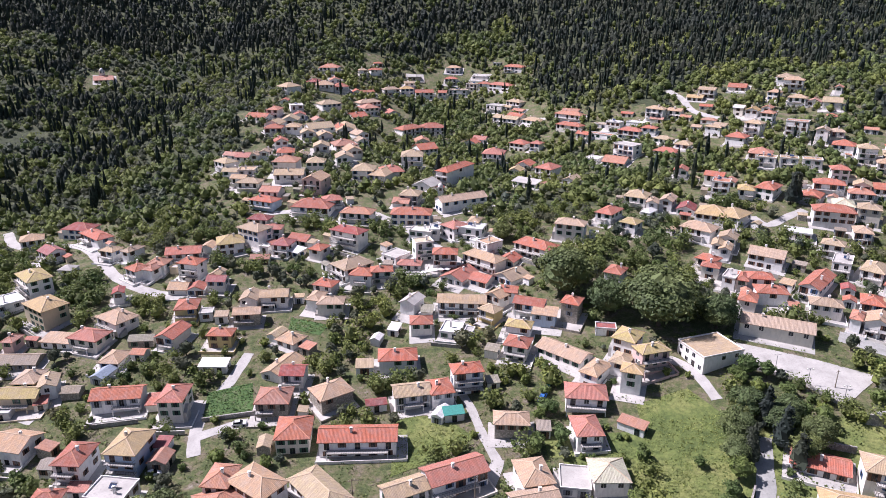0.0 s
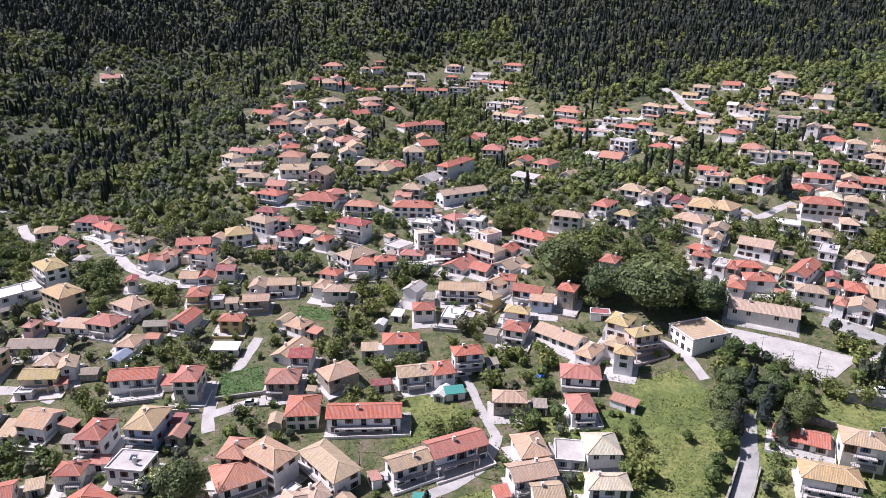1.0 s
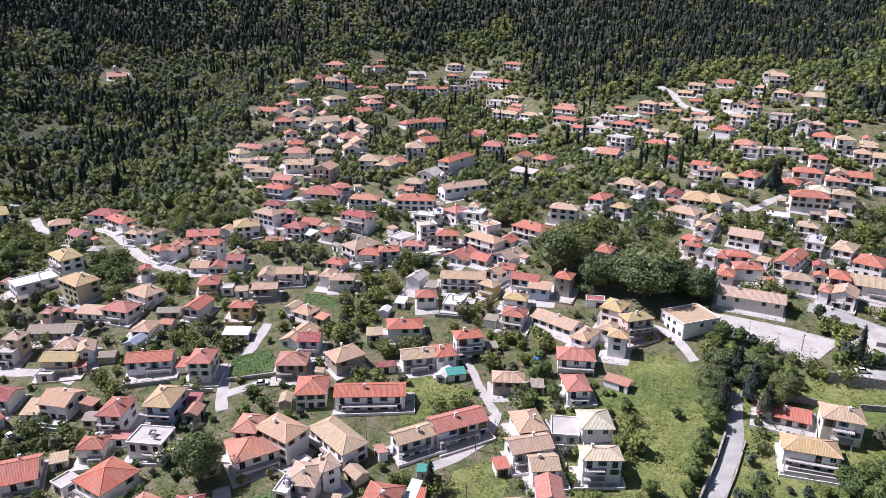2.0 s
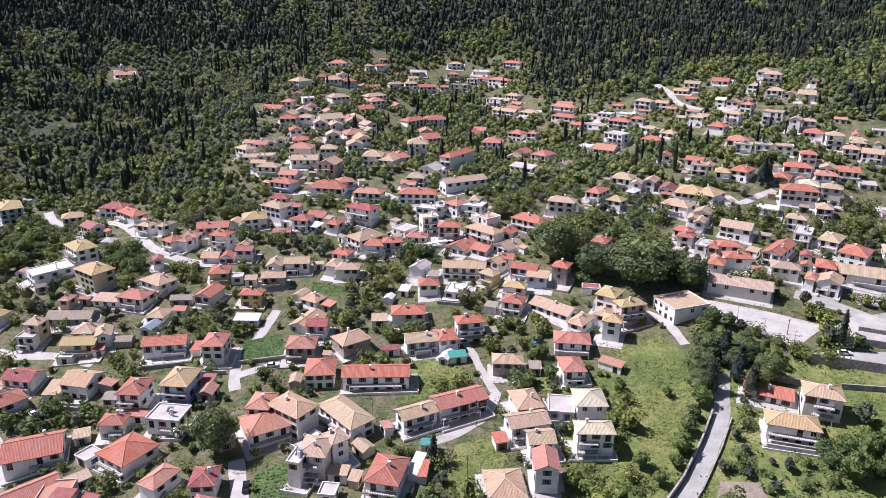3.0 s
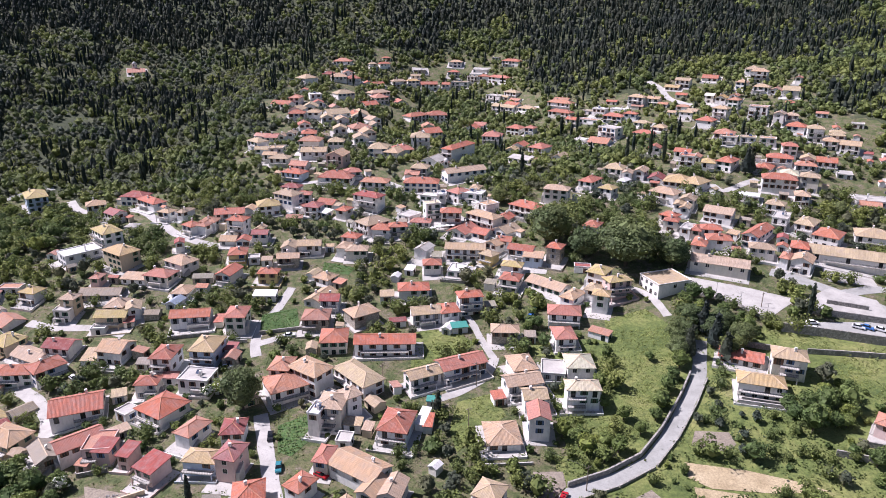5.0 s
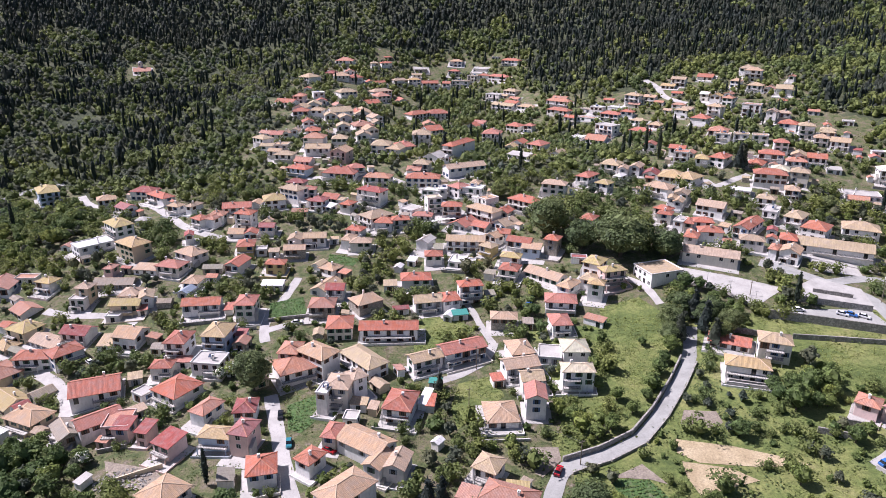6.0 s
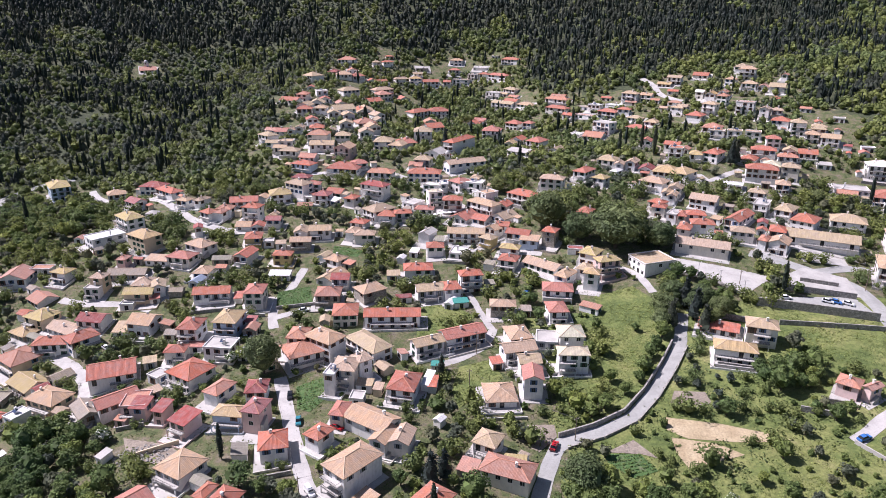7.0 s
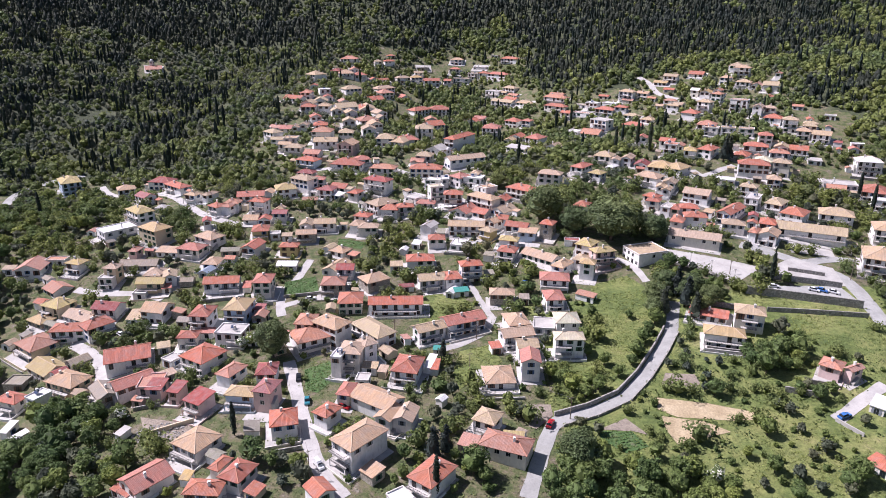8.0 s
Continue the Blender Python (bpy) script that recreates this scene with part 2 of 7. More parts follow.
def put(name, me, parent=None, m=None, label=""):
    ob = new(name, me)
    if parent is not None:
        ob.parent = parent
    if m is not None:
        ob.matrix_basis = m
    if label:
        tagged(ob, label)
    return ob


class Shape:
    """Collects boxes and faces with a material slot each into one mesh."""
    def __init__(self):
        self.v, self.f, self.i = [], [], []

    def face(self, pts, slot=0):
        n = len(self.v)
        self.v += [tuple(p) for p in pts]
        self.f.append(tuple(range(n, n + len(pts))))
        self.i.append(slot)

    def box(self, x0, y0, z0, x1, y1, z1, slot=0):
        n = len(self.v)
        self.v += [(x, y, z) for z in (z0, z1) for x, y in ((x0, y0), (x1, y0), (x1, y1), (x0, y1))]
        self.f += [tuple(n + k for k in q) for q in ((3, 2, 1, 0), (4, 5, 6, 7), (0, 1, 5, 4), (1, 2, 6, 5), (2, 3, 7, 6), (3, 0, 4, 7))]
        self.i += [slot] * 6
        return self

    def prism(self, r0, r1, z0, z1, n=7, x=0, y=0, slot=0):
        k = len(self.v)
        for r, z in ((r0, z0), (r1, z1)):
            self.v += [(x + r * math.cos(2 * math.pi * a / n), y + r * math.sin(2 * math.pi * a / n), z) for a in range(n)]
        self.f += [(k + a, k + (a + 1) % n, k + n + (a + 1) % n, k + n + a) for a in range(n)] + [tuple(k + n + a for a in range(n))]
        self.i += [slot] * (n + 1)
        return self

    def mesh(self, name, materials):
        return mesh_of(name, self.v, self.f, materials, self.i)


def slab_uv(v, faces):
    """Metres along the eave and up the slope for every corner of every face."""
    out = []
    for f in faces:
        p = [Vector(v[i]) for i in f]
        n = (p[1] - p[0]).cross(p[2] - p[0])
        if n.length < 1e-9:
            n = Vector((0, 0, 1))
        n.normalize()
        e = Vector((0, 0, 1)).cross(n)
        e = e.normalized() if e.length > 1e-3 else Vector((1, 0, 0))
        s = n.cross(e)
        out += [(q.dot(e), q.dot(s)) for q in p]
    return out


def roof_mesh(kind, a, b, rise, h, mat):
    """Roof on eaves at height h over half sizes a, b: hipped (h), gabled (g), sloped (s)."""
    t = 0.20
    if kind == "h":
        if a >= b:
            r0, r1 = (-(a - b), 0), (a - b, 0)
            top = [(0, 1, 5, 4), (1, 2, 5), (2, 3, 4, 5), (3, 0, 4)]
        else:
            r0, r1 = (0, -(b - a)), (0, b - a)
            top = [(0, 1, 4), (1, 2, 5, 4), (2, 3, 5), (3, 0, 4, 5)]
    elif kind == "g":
        if a >= b:
            r0, r1 = (-a, 0), (a, 0)
            top = [(0, 1, 5, 4), (2, 3, 4, 5)]
        else:
            r0, r1 = (0, -b), (0, b)
            top = [(1, 2, 5, 4), (3, 0, 4, 5)]
    base = [(-a, -b), (a, -b), (a, b), (-a, b)]
    if kind == "s":
        up = [(x, y, h + (0 if y < 0 else rise)) for x, y in base]
        top, rim = [(0, 1, 2, 3)], [0, 1, 2, 3]
    else:
        up = [(x, y, h) for x, y in base] + [(*r0, h + rise), (*r1, h + rise)]
        rim = [0, 1, 2, 3] if kind == "h" else ([0, 1, 5, 2, 3, 4] if a >= b else [0, 4, 1, 2, 5, 3])
    n = len(up)
    v = up + [(x, y, z - t) for x, y, z in up]
    faces = list(top) + [tuple(n + i for i in reversed(f)) for f in top]
    faces += [(p, p + n, q + n, q) for p, q in zip(rim, rim[1:] + rim[:1])]
    faces = [tuple(f) for f in faces]
    return mesh_of("roof", v, faces, mat, None, False, slab_uv(v, faces))


def ridge_mesh(kind, a, b, rise, h, mat):
    """Rows of half-round capping tiles on ridge and hips."""
    s = Shape()
    lines = []
    if a >= b:
        e0, e1 = ((-(a - b), 0), (a - b, 0)) if kind == "h" else ((-a, 0), (a, 0))
    else:
        e0, e1 = ((0, -(b - a)), (0, b - a)) if kind == "h" else ((0, -b), (0, b))
    p0, p1 = Vector((*e0, h + rise)), Vector((*e1, h + rise))
    if (p1 - p0).length > 0.3:
        lines.append((p0, p1))
    if kind == "h":
        for sx, sy in ((-1, -1), (1, -1), (1, 1), (-1, 1)):
            tip = p1 if (sx if a >= b else sy) > 0 else p0
            lines.append((Vector((sx * a, sy * b, h)), tip))
    for p, q in lines:
        d = (q - p).normalized()
        side = d.cross(Vector((0, 0, 1))).normalized() * 0.14
        upv = Vector((0, 0, 0.11))
        for base, end in ((p, q),):
            for l, r in ((-side, -side * 0.5 + upv), (-side * 0.5 + upv, side * 0.5 + upv), (side * 0.5 + upv, side)):
                s.face((base + l, end + l, end + r, base + r))
    return s.mesh("ridge_cap", mat)


def window_mesh(w, h, shutter, style, wood=None):
    """A framed pane, two-leaved, with sill and, by style, open shutters, in one relief; it faces -y."""
    f, sh = 0.08, (w * 0.5 if style else 0.0)
    xs = ([-w / 2 - f - sh] if style else []) + [-w / 2 - f, -w / 2, -0.03, 0.03, w / 2, w / 2 + f] + ([w / 2 + f + sh] if style else [])
    zs = [-f, 0, h, h + f]
    bm = bmesh.new()
    grid = [[bm.verts.new((x, -0.05, z)) for x in xs] for z in zs]
    panes, n = [], len(xs) - 1
    for r in range(3):
        for k in range(n):
            q = bm.faces.new((grid[r][k], grid[r][k + 1], grid[r + 1][k + 1], grid[r + 1][k]))
            mid = (xs[k] + xs[k + 1]) / 2
            q.material_index = 2 if style and k in (0, n - 1) else 1
            if r == 1 and 0.03 < abs(mid) < w / 2:
                q.material_index = 0
                panes.append(q)
    rim = bmesh.ops.extrude_edge_only(bm, edges=[e for e in bm.edges if e.is_boundary])
    for v in rim["geom"]:
        if isinstance(v, bmesh.types.BMVert):
            v.co.y = 0.06
    bmesh.ops.inset_individual(bm, faces=panes, thickness=0.012, depth=-0.04)
    bmesh.ops.recalc_face_normals(bm, faces=bm.faces[:])
    me = bpy.data.meshes.new("window")
    bm.to_mesh(me)
    bm.free()
    for m in (GLASS, wood or FRAME, shutter):
        me.materials.append(m)
    return me


WINDOWS = [window_mesh(1.05, 1.4, SHUTTER[i], 1, SHUTTER[i]) for i in range(4)] + [window_mesh(1.3, 1.35, SHUTTER[0], 0), window_mesh(0.95, 1.25, SHUTTER[0], 0, SHUTTER[0])]
DOORS = [window_mesh(1.3, 2.15, SHUTTER[i], k, SHUTTER[i]) for i, k in ((0, 0), (1, 0), (2, 1), (0, 1))]
MORTAR = {"r": concrete("red_ridge_tile", (0.50, 0.23, 0.15)), "t": concrete("tan_ridge_tile", (0.58, 0.44, 0.31))}


def balcony_mesh(w, deep):
    s = Shape()
    s.box(-w / 2, -deep, -0.16, w / 2, 0.05, 0, 0)
    return s.mesh("balcony", [CONC])


def railing_mesh(w, deep):
    s = Shape()
    n = max(4, int(w / 0.45))
    for k in range(n + 1):
        x = -w / 2 + 0.04 + (w - 0.08) * k / n
        s.box(x - 0.02, -deep + 0.02, 0, x + 0.02, -deep + 0.06, 0.95)
    for z in (0.1, 0.95):
        s.box(-w / 2, -deep + 0.01, z, w / 2, -deep + 0.07, z + 0.06)
        for x in (-w / 2, w / 2 - 0.06):
            s.box(x, -deep + 0.07, z, x + 0.06, 0, z + 0.06)
    return s.mesh("railing", [RAIL])


def chimney_mesh():
    s = Shape()
    s.box(-0.32, -0.26, -1.3, 0.32, 0.26, 1.1, 0)
    s.box(-0.42, -0.36, 1.1, 0.42, 0.36, 1.2, 0)
    s.box(-0.26, -0.2, 1.2, 0.26, 0.2, 1.42, 1)
    s.box(-0.38, -0.32, 1.42, 0.38, 0.32, 1.5, 0)
    return s.mesh("chimney", [WALLS["w"][1], SHUTTER[0]])


CHIMNEY = chimney_mesh()


def heater_mesh():
    s = Shape()
    s.face([(-0.9, -0.7, 0), (0.9, -0.7, 0), (0.9, 0.5, 0.7), (-0.9, 0.5, 0.7)], 0)
    s.box(-0.8, 0.5, 0.5, 0.8, 0.95, 0.95, 1)
    s.box(-0.85, 0.45, -0.6, -0.79, 0.51, 0.7, 1)
    s.box(0.79, 0.45, -0.6, 0.85, 0.51, 0.7, 1)
    return s.mesh("solar_heater", [plain("solar_panel", (0.03, 0.05, 0.10), 0.15), plain("steel_tank", (0.6, 0.6, 0.6), 0.3, 0.7)])


HEATER = heater_mesh()
FOOT = []


def house(x, y, rot, w, d, eave, storeys, kind, col, wal):
    """One house: walls, roof, capping, chimney, windows, doors, balcony. rot turns its front from -y; eave is a height."""
    rng = random.Random(int(x * 7.3) * 1009 + int(y * 5.1))
    ca, sa = math.cos(radians(rot)), math.sin(radians(rot))

    def at(lx, ly):
        return x + ca * lx - sa * ly, y + sa * lx + ca * ly

    base = min(gz(*at(i * w / 2, j * d / 2)) for i in (-1, 1) for j in (-1, 1)) - 0.4
    h = max(eave - base, 2.4)
    FOOT.append((x, y, ca, sa, w / 2, d / 2, base + h))
    rname, rmat = ROOFS[col]
    wname, wmat = WALLS[wal]
    small = storeys == 1 and w * d < 45
    what = {"h": "hipped", "g": "gabled", "s": "single-slope", "f": "flat"}[kind]
    size = {1: "one-storey", 2: "two-storey", 3: "three-storey"}[storeys]
    root = new("shed" if small else "house")
    root.empty_display_size = 0.5
    root.matrix_basis = pose(x, y, base, 0, 0, rot)
    tagged(root, f"{size} {wname} {'outbuilding' if small else 'house'} under a {what} {rname} roof", "shed" if small else "house", "village houses")
    a, b = w / 2, d / 2
    over = 0.25 if small else 0.5
    rise = min(a, b) * 0.44 if kind in "hg" else d * 0.14
    s = Shape()
    if kind == "g":
        if a >= b:
            s.face([(-a, -b, 0), (a, -b, 0), (a, -b, h), (-a, -b, h)])
            s.face([(a, b, 0), (-a, b, 0), (-a, b, h), (a, b, h)])
            s.face([(a, -b, 0), (a, b, 0), (a, b, h), (a, 0, h + rise), (a, -b, h)])
            s.face([(-a, b, 0), (-a, -b, 0), (-a, -b, h), (-a, 0, h + rise), (-a, b, h)])
        else:
            s.face([(-a, -b, 0), (a, -b, 0), (a, -b, h), (0, -b, h + rise), (-a, -b, h)])
            s.face([(a, b, 0), (-a, b, 0), (-a, b, h), (0, b, h + rise), (a, b, h)])
            s.face([(a, -b, 0), (a, b, 0), (a, b, h), (a, -b, h)])
            s.face([(-a, b, 0), (-a, -b, 0), (-a, -b, h), (-a, b, h)])
        s.face([(-a, -b, 0), (-a, b, 0), (a, b, 0), (a, -b, 0)])
    elif kind == "s":
        zb = h + rise * 0.93
        s.face([(-a, -b, 0), (a, -b, 0), (a, -b, h), (-a, -b, h)])
        s.face([(a, b, 0), (-a, b, 0), (-a, b, zb), (a, b, zb)])
        s.face([(a, -b, 0), (a, b, 0), (a, b, zb), (a, -b, h)])
        s.face([(-a, b, 0), (-a, -b, 0), (-a, -b, h), (-a, b, zb)])
    else:
        s.box(-a, -b, 0, a, b, h)
    wall = put("wall", s.mesh("wall", [wmat]), root)
    if kind == "f":
        s = Shape()
        s.box(-a - 0.15, -b - 0.15, h, a + 0.15, b + 0.15, h + 0.14, 0)
        for x0, y0, x1, y1 in ((-a - 0.15, -b - 0.15, a + 0.15, -b + 0.05), (-a - 0.15, b - 0.05, a + 0.15, b + 0.15), (-a - 0.15, -b + 0.05, -a + 0.05, b - 0.05), (a - 0.05, -b + 0.05, a + 0.15, b - 0.05)):
            s.box(x0, y0, h + 0.143, x1, y1, h + 0.55, 1)
        v, f, i = s.v, s.f, s.i
        roof = put("roof", mesh_of("roof", v, f, [rmat, wmat], i, False, slab_uv(v, f)), root)
    else:
        eave_drop = over * (rise / min(a, b) if kind in "hg" else 0.14)
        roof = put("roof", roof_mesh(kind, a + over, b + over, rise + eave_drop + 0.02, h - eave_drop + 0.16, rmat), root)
        if kind in "hg" and not small:
            put("ridge_cap", ridge_mesh(kind, a + over, b + over, rise + eave_drop + 0.02, h - eave_drop + 0.16, MORTAR["r" if col in "rkm" else "t"]), roof)
    if not small and kind != "s" and rng.random() < 0.75:
        put("chimney", CHIMNEY, roof, pose(rng.uniform(-0.5, 0.5) * a, rng.uniform(-0.4, 0.4) * b, h + rise * 0.75))
    if kind == "f" and storeys > 1 and rng.random() < 0.5:
        put("solar_heater", HEATER, roof, pose(rng.uniform(-0.4, 0.4) * a, 0, h + 0.75))
    if not small and rng.random() < 0.88:
        m0, m1, m2 = rng.uniform(1.4, 4.6), rng.uniform(0.6, 2.6), rng.uniform(0.6, 3.0)
        ux, uy = np.linspace(-a - m1, a + m2, 6), np.linspace(-b - m0, b + 0.6, 6)
        tv = [(p, q, gz(*at(p, q)) - base + (0.13 if k == 1 else -0.25)) for k in (1, 0) for q in uy for p in ux]
        tf = [(i * 6 + k, i * 6 + k + 1, i * 6 + k + 7, i * 6 + k + 6) for i in range(5) for k in range(5)]
        edge = [k for k in range(6)] + [6 * k + 5 for k in range(1, 6)] + [35 - k for k in range(1, 6)] + [30 - 6 * k for k in range(1, 5)]
        tf += [(p, p + 36, q + 36, q) for p, q in zip(edge, edge[1:] + edge[:1])]
        ti = [0] * len(tf)
        if rng.random() < 0.6:
            rail_h = rng.uniform(0.5, 1.0)
            line = [(p, uy[0]) for p in ux] + [(ux[-1], q) for q in uy[1:4]]
            for (p0, q0), (p1, q1) in zip(line, line[1:]):
                n, ox, oy = len(tv), (0.16 if p0 == p1 else 0.0), (0.16 if q0 == q1 else 0.0)
                za, zb = gz(*at(p0, q0)) - base, gz(*at(p1, q1)) - base
                for dx, dy in ((0, 0), (ox, -oy)):
                    tv += [(p0 + dx, q0 + dy, za - 0.3), (p1 + dx, q1 + dy, zb - 0.3), (p1 + dx, q1 + dy, zb + rail_h), (p0 + dx, q0 + dy, za + rail_h)]
                tf += [(n + 3, n + 2, n + 1, n), (n + 4, n + 5, n + 6, n + 7), (n + 7, n + 6, n + 2, n + 3), (n, n + 4, n + 7, n + 3), (n + 1, n + 2, n + 6, n + 5)]
                ti += [1] * 5
        put("terrace", mesh_of("terrace", tv, tf, [PAVE if rng.random() < 0.6 else CONC, wmat], ti), root)
    if not small and y < 300 and storeys > 1 and rng.random() < 0.34:
        side, n = rng.choice((-1, 1)), 9
        lo, hi = sorted((side * (a + 0.02), side * (a + 1.1)))
        rises = [h - 2.62 - 0.18 * (n - 1 - k) if h > 5 else 0.18 * (k + 1) for k in range(n)]
        y0 = -b + 0.3
        prof = [(y0, 0.0)] + [(y0 + 0.3 * (k + e), z) for k, z in enumerate(rises) for e in (0, 1)] + [(y0 + 0.3 * n, 0.0)]
        m = len(prof)
        sv = [(px, q, z) for px in (lo, hi) for q, z in prof]
        sf = [(k, k + m, (k + 1) % m + m, (k + 1) % m) for k in range(m)] + [tuple(range(m)), tuple(range(2 * m - 1, m - 1, -1))]
        put("outside_stairs", mesh_of("outside_stairs", sv, sf, CONC), root)
    far = y > 330
    style = rng.choice((0, 0, 1, 2, 3, 4))
    sides = [(0, w, -b, False), (90, d, -a, True), (-90, d, -a, True)] + ([] if far else [(180, w, -b, False)])
    balcony_floor = rng.random() < 0.7 and storeys > 1 and w > 6
    for turn, span, off, side in sides:
        n = max(1, min(5, int(span / (3.9 if side else 3.0))))
        if span < 3.4:
            continue
        if y > 420 and side:
            continue
        if far and side:
            n = min(n, 1)
        for k in range(storeys + 1):
            z = h - 1.85 - 2.7 * k
            tr = Matrix.Rotation(radians(turn), 4, "Z")
            probe = tr @ Vector((0, off - 0.4, 0))
            if base + z < gz(*at(probe.x, probe.y)) + (0.05 if k == 0 else 0.35):
                break
            for j in range(n):
                if rng.random() < (0.4 if side else 0.14):
                    continue
                lx = (j + 0.5) / n * span - span / 2
                door = not side and turn == 0 and ((balcony_floor and k == 0 and j % 2 == 0) or (k == storeys - 1 and j == n // 2))
                me = DOORS[style % 4] if door else WINDOWS[style]
                put("door" if door else "window", me, wall, tr @ pose(lx, off - 0.004, z - (0.75 if door else 0)))
    if balcony_floor:
        bw, deep = w * rng.choice((0.55, 0.8, 0.98)), rng.uniform(1.3, 2.0)
        bx = rng.choice((-1, 0, 1)) * (w - bw) / 2
        for k in range(storeys - 1):
            z = h - 2.62 - 2.7 * k
            drop = base + z - gz(*at(0, -b - 1.5))
            if drop < 1.5:
                break
            bal = put("balcony", balcony_mesh(bw, deep), root, pose(bx, -b, z))
            put("railing", railing_mesh(bw, deep), bal)
            if drop < 3.4 and y < 300:
                for px in (-bw / 2 + 0.15, bw / 2 - 0.15):
                    put("pillar", Shape().box(-0.13, -0.13, -drop - 0.5, 0.13, 0.13, -0.158).mesh("pillar", [wmat]), bal, pose(px, -deep + 0.18, 0))
    return root


# ---- ground ----
def steps(lo, hi, fine, far):
    inner = list(np.arange(lo, hi + 0.1, fine))
    s, left, right = fine, [lo], [hi]
    while left[-1] > -far or right[-1] < far:
        s *= 1.28
        left.append(left[-1] - s)
        right.append(right[-1] + s)
    return np.array(left[:0:-1] + inner + right[1:])


PATHS, OPEN = [], []


def road(name, label, width, mat, *pts):
    """A strip that lies on the land along the given points, with low kerb walls of its own thickness."""
    p = [Vector((a, b)) for a, b in pts]
    line = []
    for i in range(len(p) - 1):
        p0, p1, p2, p3 = p[max(i - 1, 0)], p[i], p[i + 1], p[min(i + 2, len(p) - 1)]
        n = max(2, int((p2 - p1).length / 2.5))
        for k in range(n + (i == len(p) - 2)):
            t = k / n
            line.append(0.5 * (2 * p1 + (p2 - p0) * t + (2 * p0 - 5 * p1 + 4 * p2 - p3) * t * t + (3 * p1 - p0 - 3 * p2 + p3) * t ** 3))
    v, f = [], []
    for i, c in enumerate(line):
        d = (line[min(i + 1, len(line) - 1)] - line[max(i - 1, 0)]).normalized()
        nrm = Vector((-d.y, d.x))
        for k, (o, dz) in enumerate(((-0.5, -0.4), (-0.5, 0.09), (-0.25, 0.10), (0, 0.11), (0.25, 0.10), (0.5, 0.09), (0.5, -0.4))):
            q = c + nrm * o * (width + 0.25 * math.sin(i * 1.7))
            v.append((q.x, q.y, gz(q.x, q.y) + dz))
        PATHS.append((c.x, c.y, width / 2))
    for i in range(len(line) - 1):
        f += [(i * 7 + k + 1, i * 7 + k, i * 7 + k + 7, i * 7 + k + 8) for k in range(6)]
    return tagged(put(name, mesh_of(name, v, f, mat)), label, name.replace("_", " "), "", "structure")


def patch(name, label, mat, lift, *pts):
    """A level-edged piece of ground cover that follows the land inside a polygon."""
    xs, ys = [q[0] for q in pts], [q[1] for q in pts]
    bm = bmesh.new()
    bm.faces.new([bm.verts.new((a, b, 0)) for a, b in pts])
    for k in range(int((max(xs) - min(xs)) / 3)):
        bmesh.ops.bisect_plane(bm, geom=bm.verts[:] + bm.edges[:] + bm.faces[:], plane_co=(min(xs) + 3 * (k + 1), 0, 0), plane_no=(1, 0, 0))
    for k in range(int((max(ys) - min(ys)) / 3)):
        bmesh.ops.bisect_plane(bm, geom=bm.verts[:] + bm.edges[:] + bm.faces[:], plane_co=(0, min(ys) + 3 * (k + 1), 0), plane_no=(0, 1, 0))
    for q in bm.verts:
        q.co.z = gz(q.co.x, q.co.y) + lift
    bmesh.ops.recalc_face_normals(bm, faces=bm.faces[:])
    me = bpy.data.meshes.new(name)
    bm.to_mesh(me)
    bm.free()
    me.materials.append(mat)
    OPEN.append(pts)
    return tagged(put(name, me), label, name.replace("_", " "), "", "structure")


def stone_wall(x0, y0, x1, y1, height, thick=0.5, mat=None, label="grey rubble stone retaining wall along a terrace"):
    """A wall on the land with a rough cap."""
    a, b = Vector((x0, y0)), Vector((x1, y1))
    n = max(1, int((b - a).length / 3))
    d = (b - a).normalized()
    nr = Vector((-d.y, d.x)) * thick / 2
    v, f = [], []
    for i in range(n + 1):
        c = a.lerp(b, i / n)
        z = gz(c.x, c.y)
        for o, zz in ((nr, -0.6), (nr, height), (-nr, height), (-nr, -0.6)):
            v.append((c.x + o.x, c.y + o.y, z + zz))
    for i in range(n):
        f += [(i * 4 + k, i * 4 + (k + 1) % 4, i * 4 + 4 + (k + 1) % 4, i * 4 + 4 + k) for k in range(4)]
    f += [(3, 2, 1, 0), (n * 4, n * 4 + 1, n * 4 + 2, n * 4 + 3)]
    return tagged(put("stone_wall", mesh_of("stone_wall", v, f, mat or RUBBLE)), label, "wall", "", "structure")


SCRUB = foliage("scrub_leaf", (0.15, 0.185, 0.065))
GRASS = foliage("grass_blade", (0.235, 0.265, 0.085))
MEADOWS, PLOTS = [], []


def meadow(label, mat, lift, *pts):
    MEADOWS.append(pts)
    return patch("meadow", label, mat, lift, *pts)


def plot(label, mat, lift, *pts):
    PLOTS.append(pts)
    return patch("vegetable_plot", label, mat, lift, *pts)


# ---- roads, squares and fields ----
road("road", "worn grey asphalt road between stone walls", 4.5, ROAD, (17.9, 58.5), (22.5, 71.5), (26.4, 82.2), (30.9, 89.9), (42.2, 94.5), (53.5, 101.2), (62.7, 111.8), (72.1, 125.2), (78.9, 136.2), (83.3, 148.3), (85.6, 154.5))
road("road", "narrow pale concrete village street", 4.4, STREET, (-30.4, 57.4), (-37.9, 67.1), (-43.6, 79.9), (-48.3, 93.3), (-53.7, 108.8), (-58.5, 122.9))
road("road", "narrow pale concrete village street", 3.6, STREET, (-68.0, 155.5), (-70.6, 164.4), (-71.1, 175.9), (-67.4, 187.9), (-65.1, 203.3))
road("road", "narrow pale concrete village street", 3.6, STREET, (-71.7, 162.3), (-61.3, 167.6), (-53.5, 170.1))
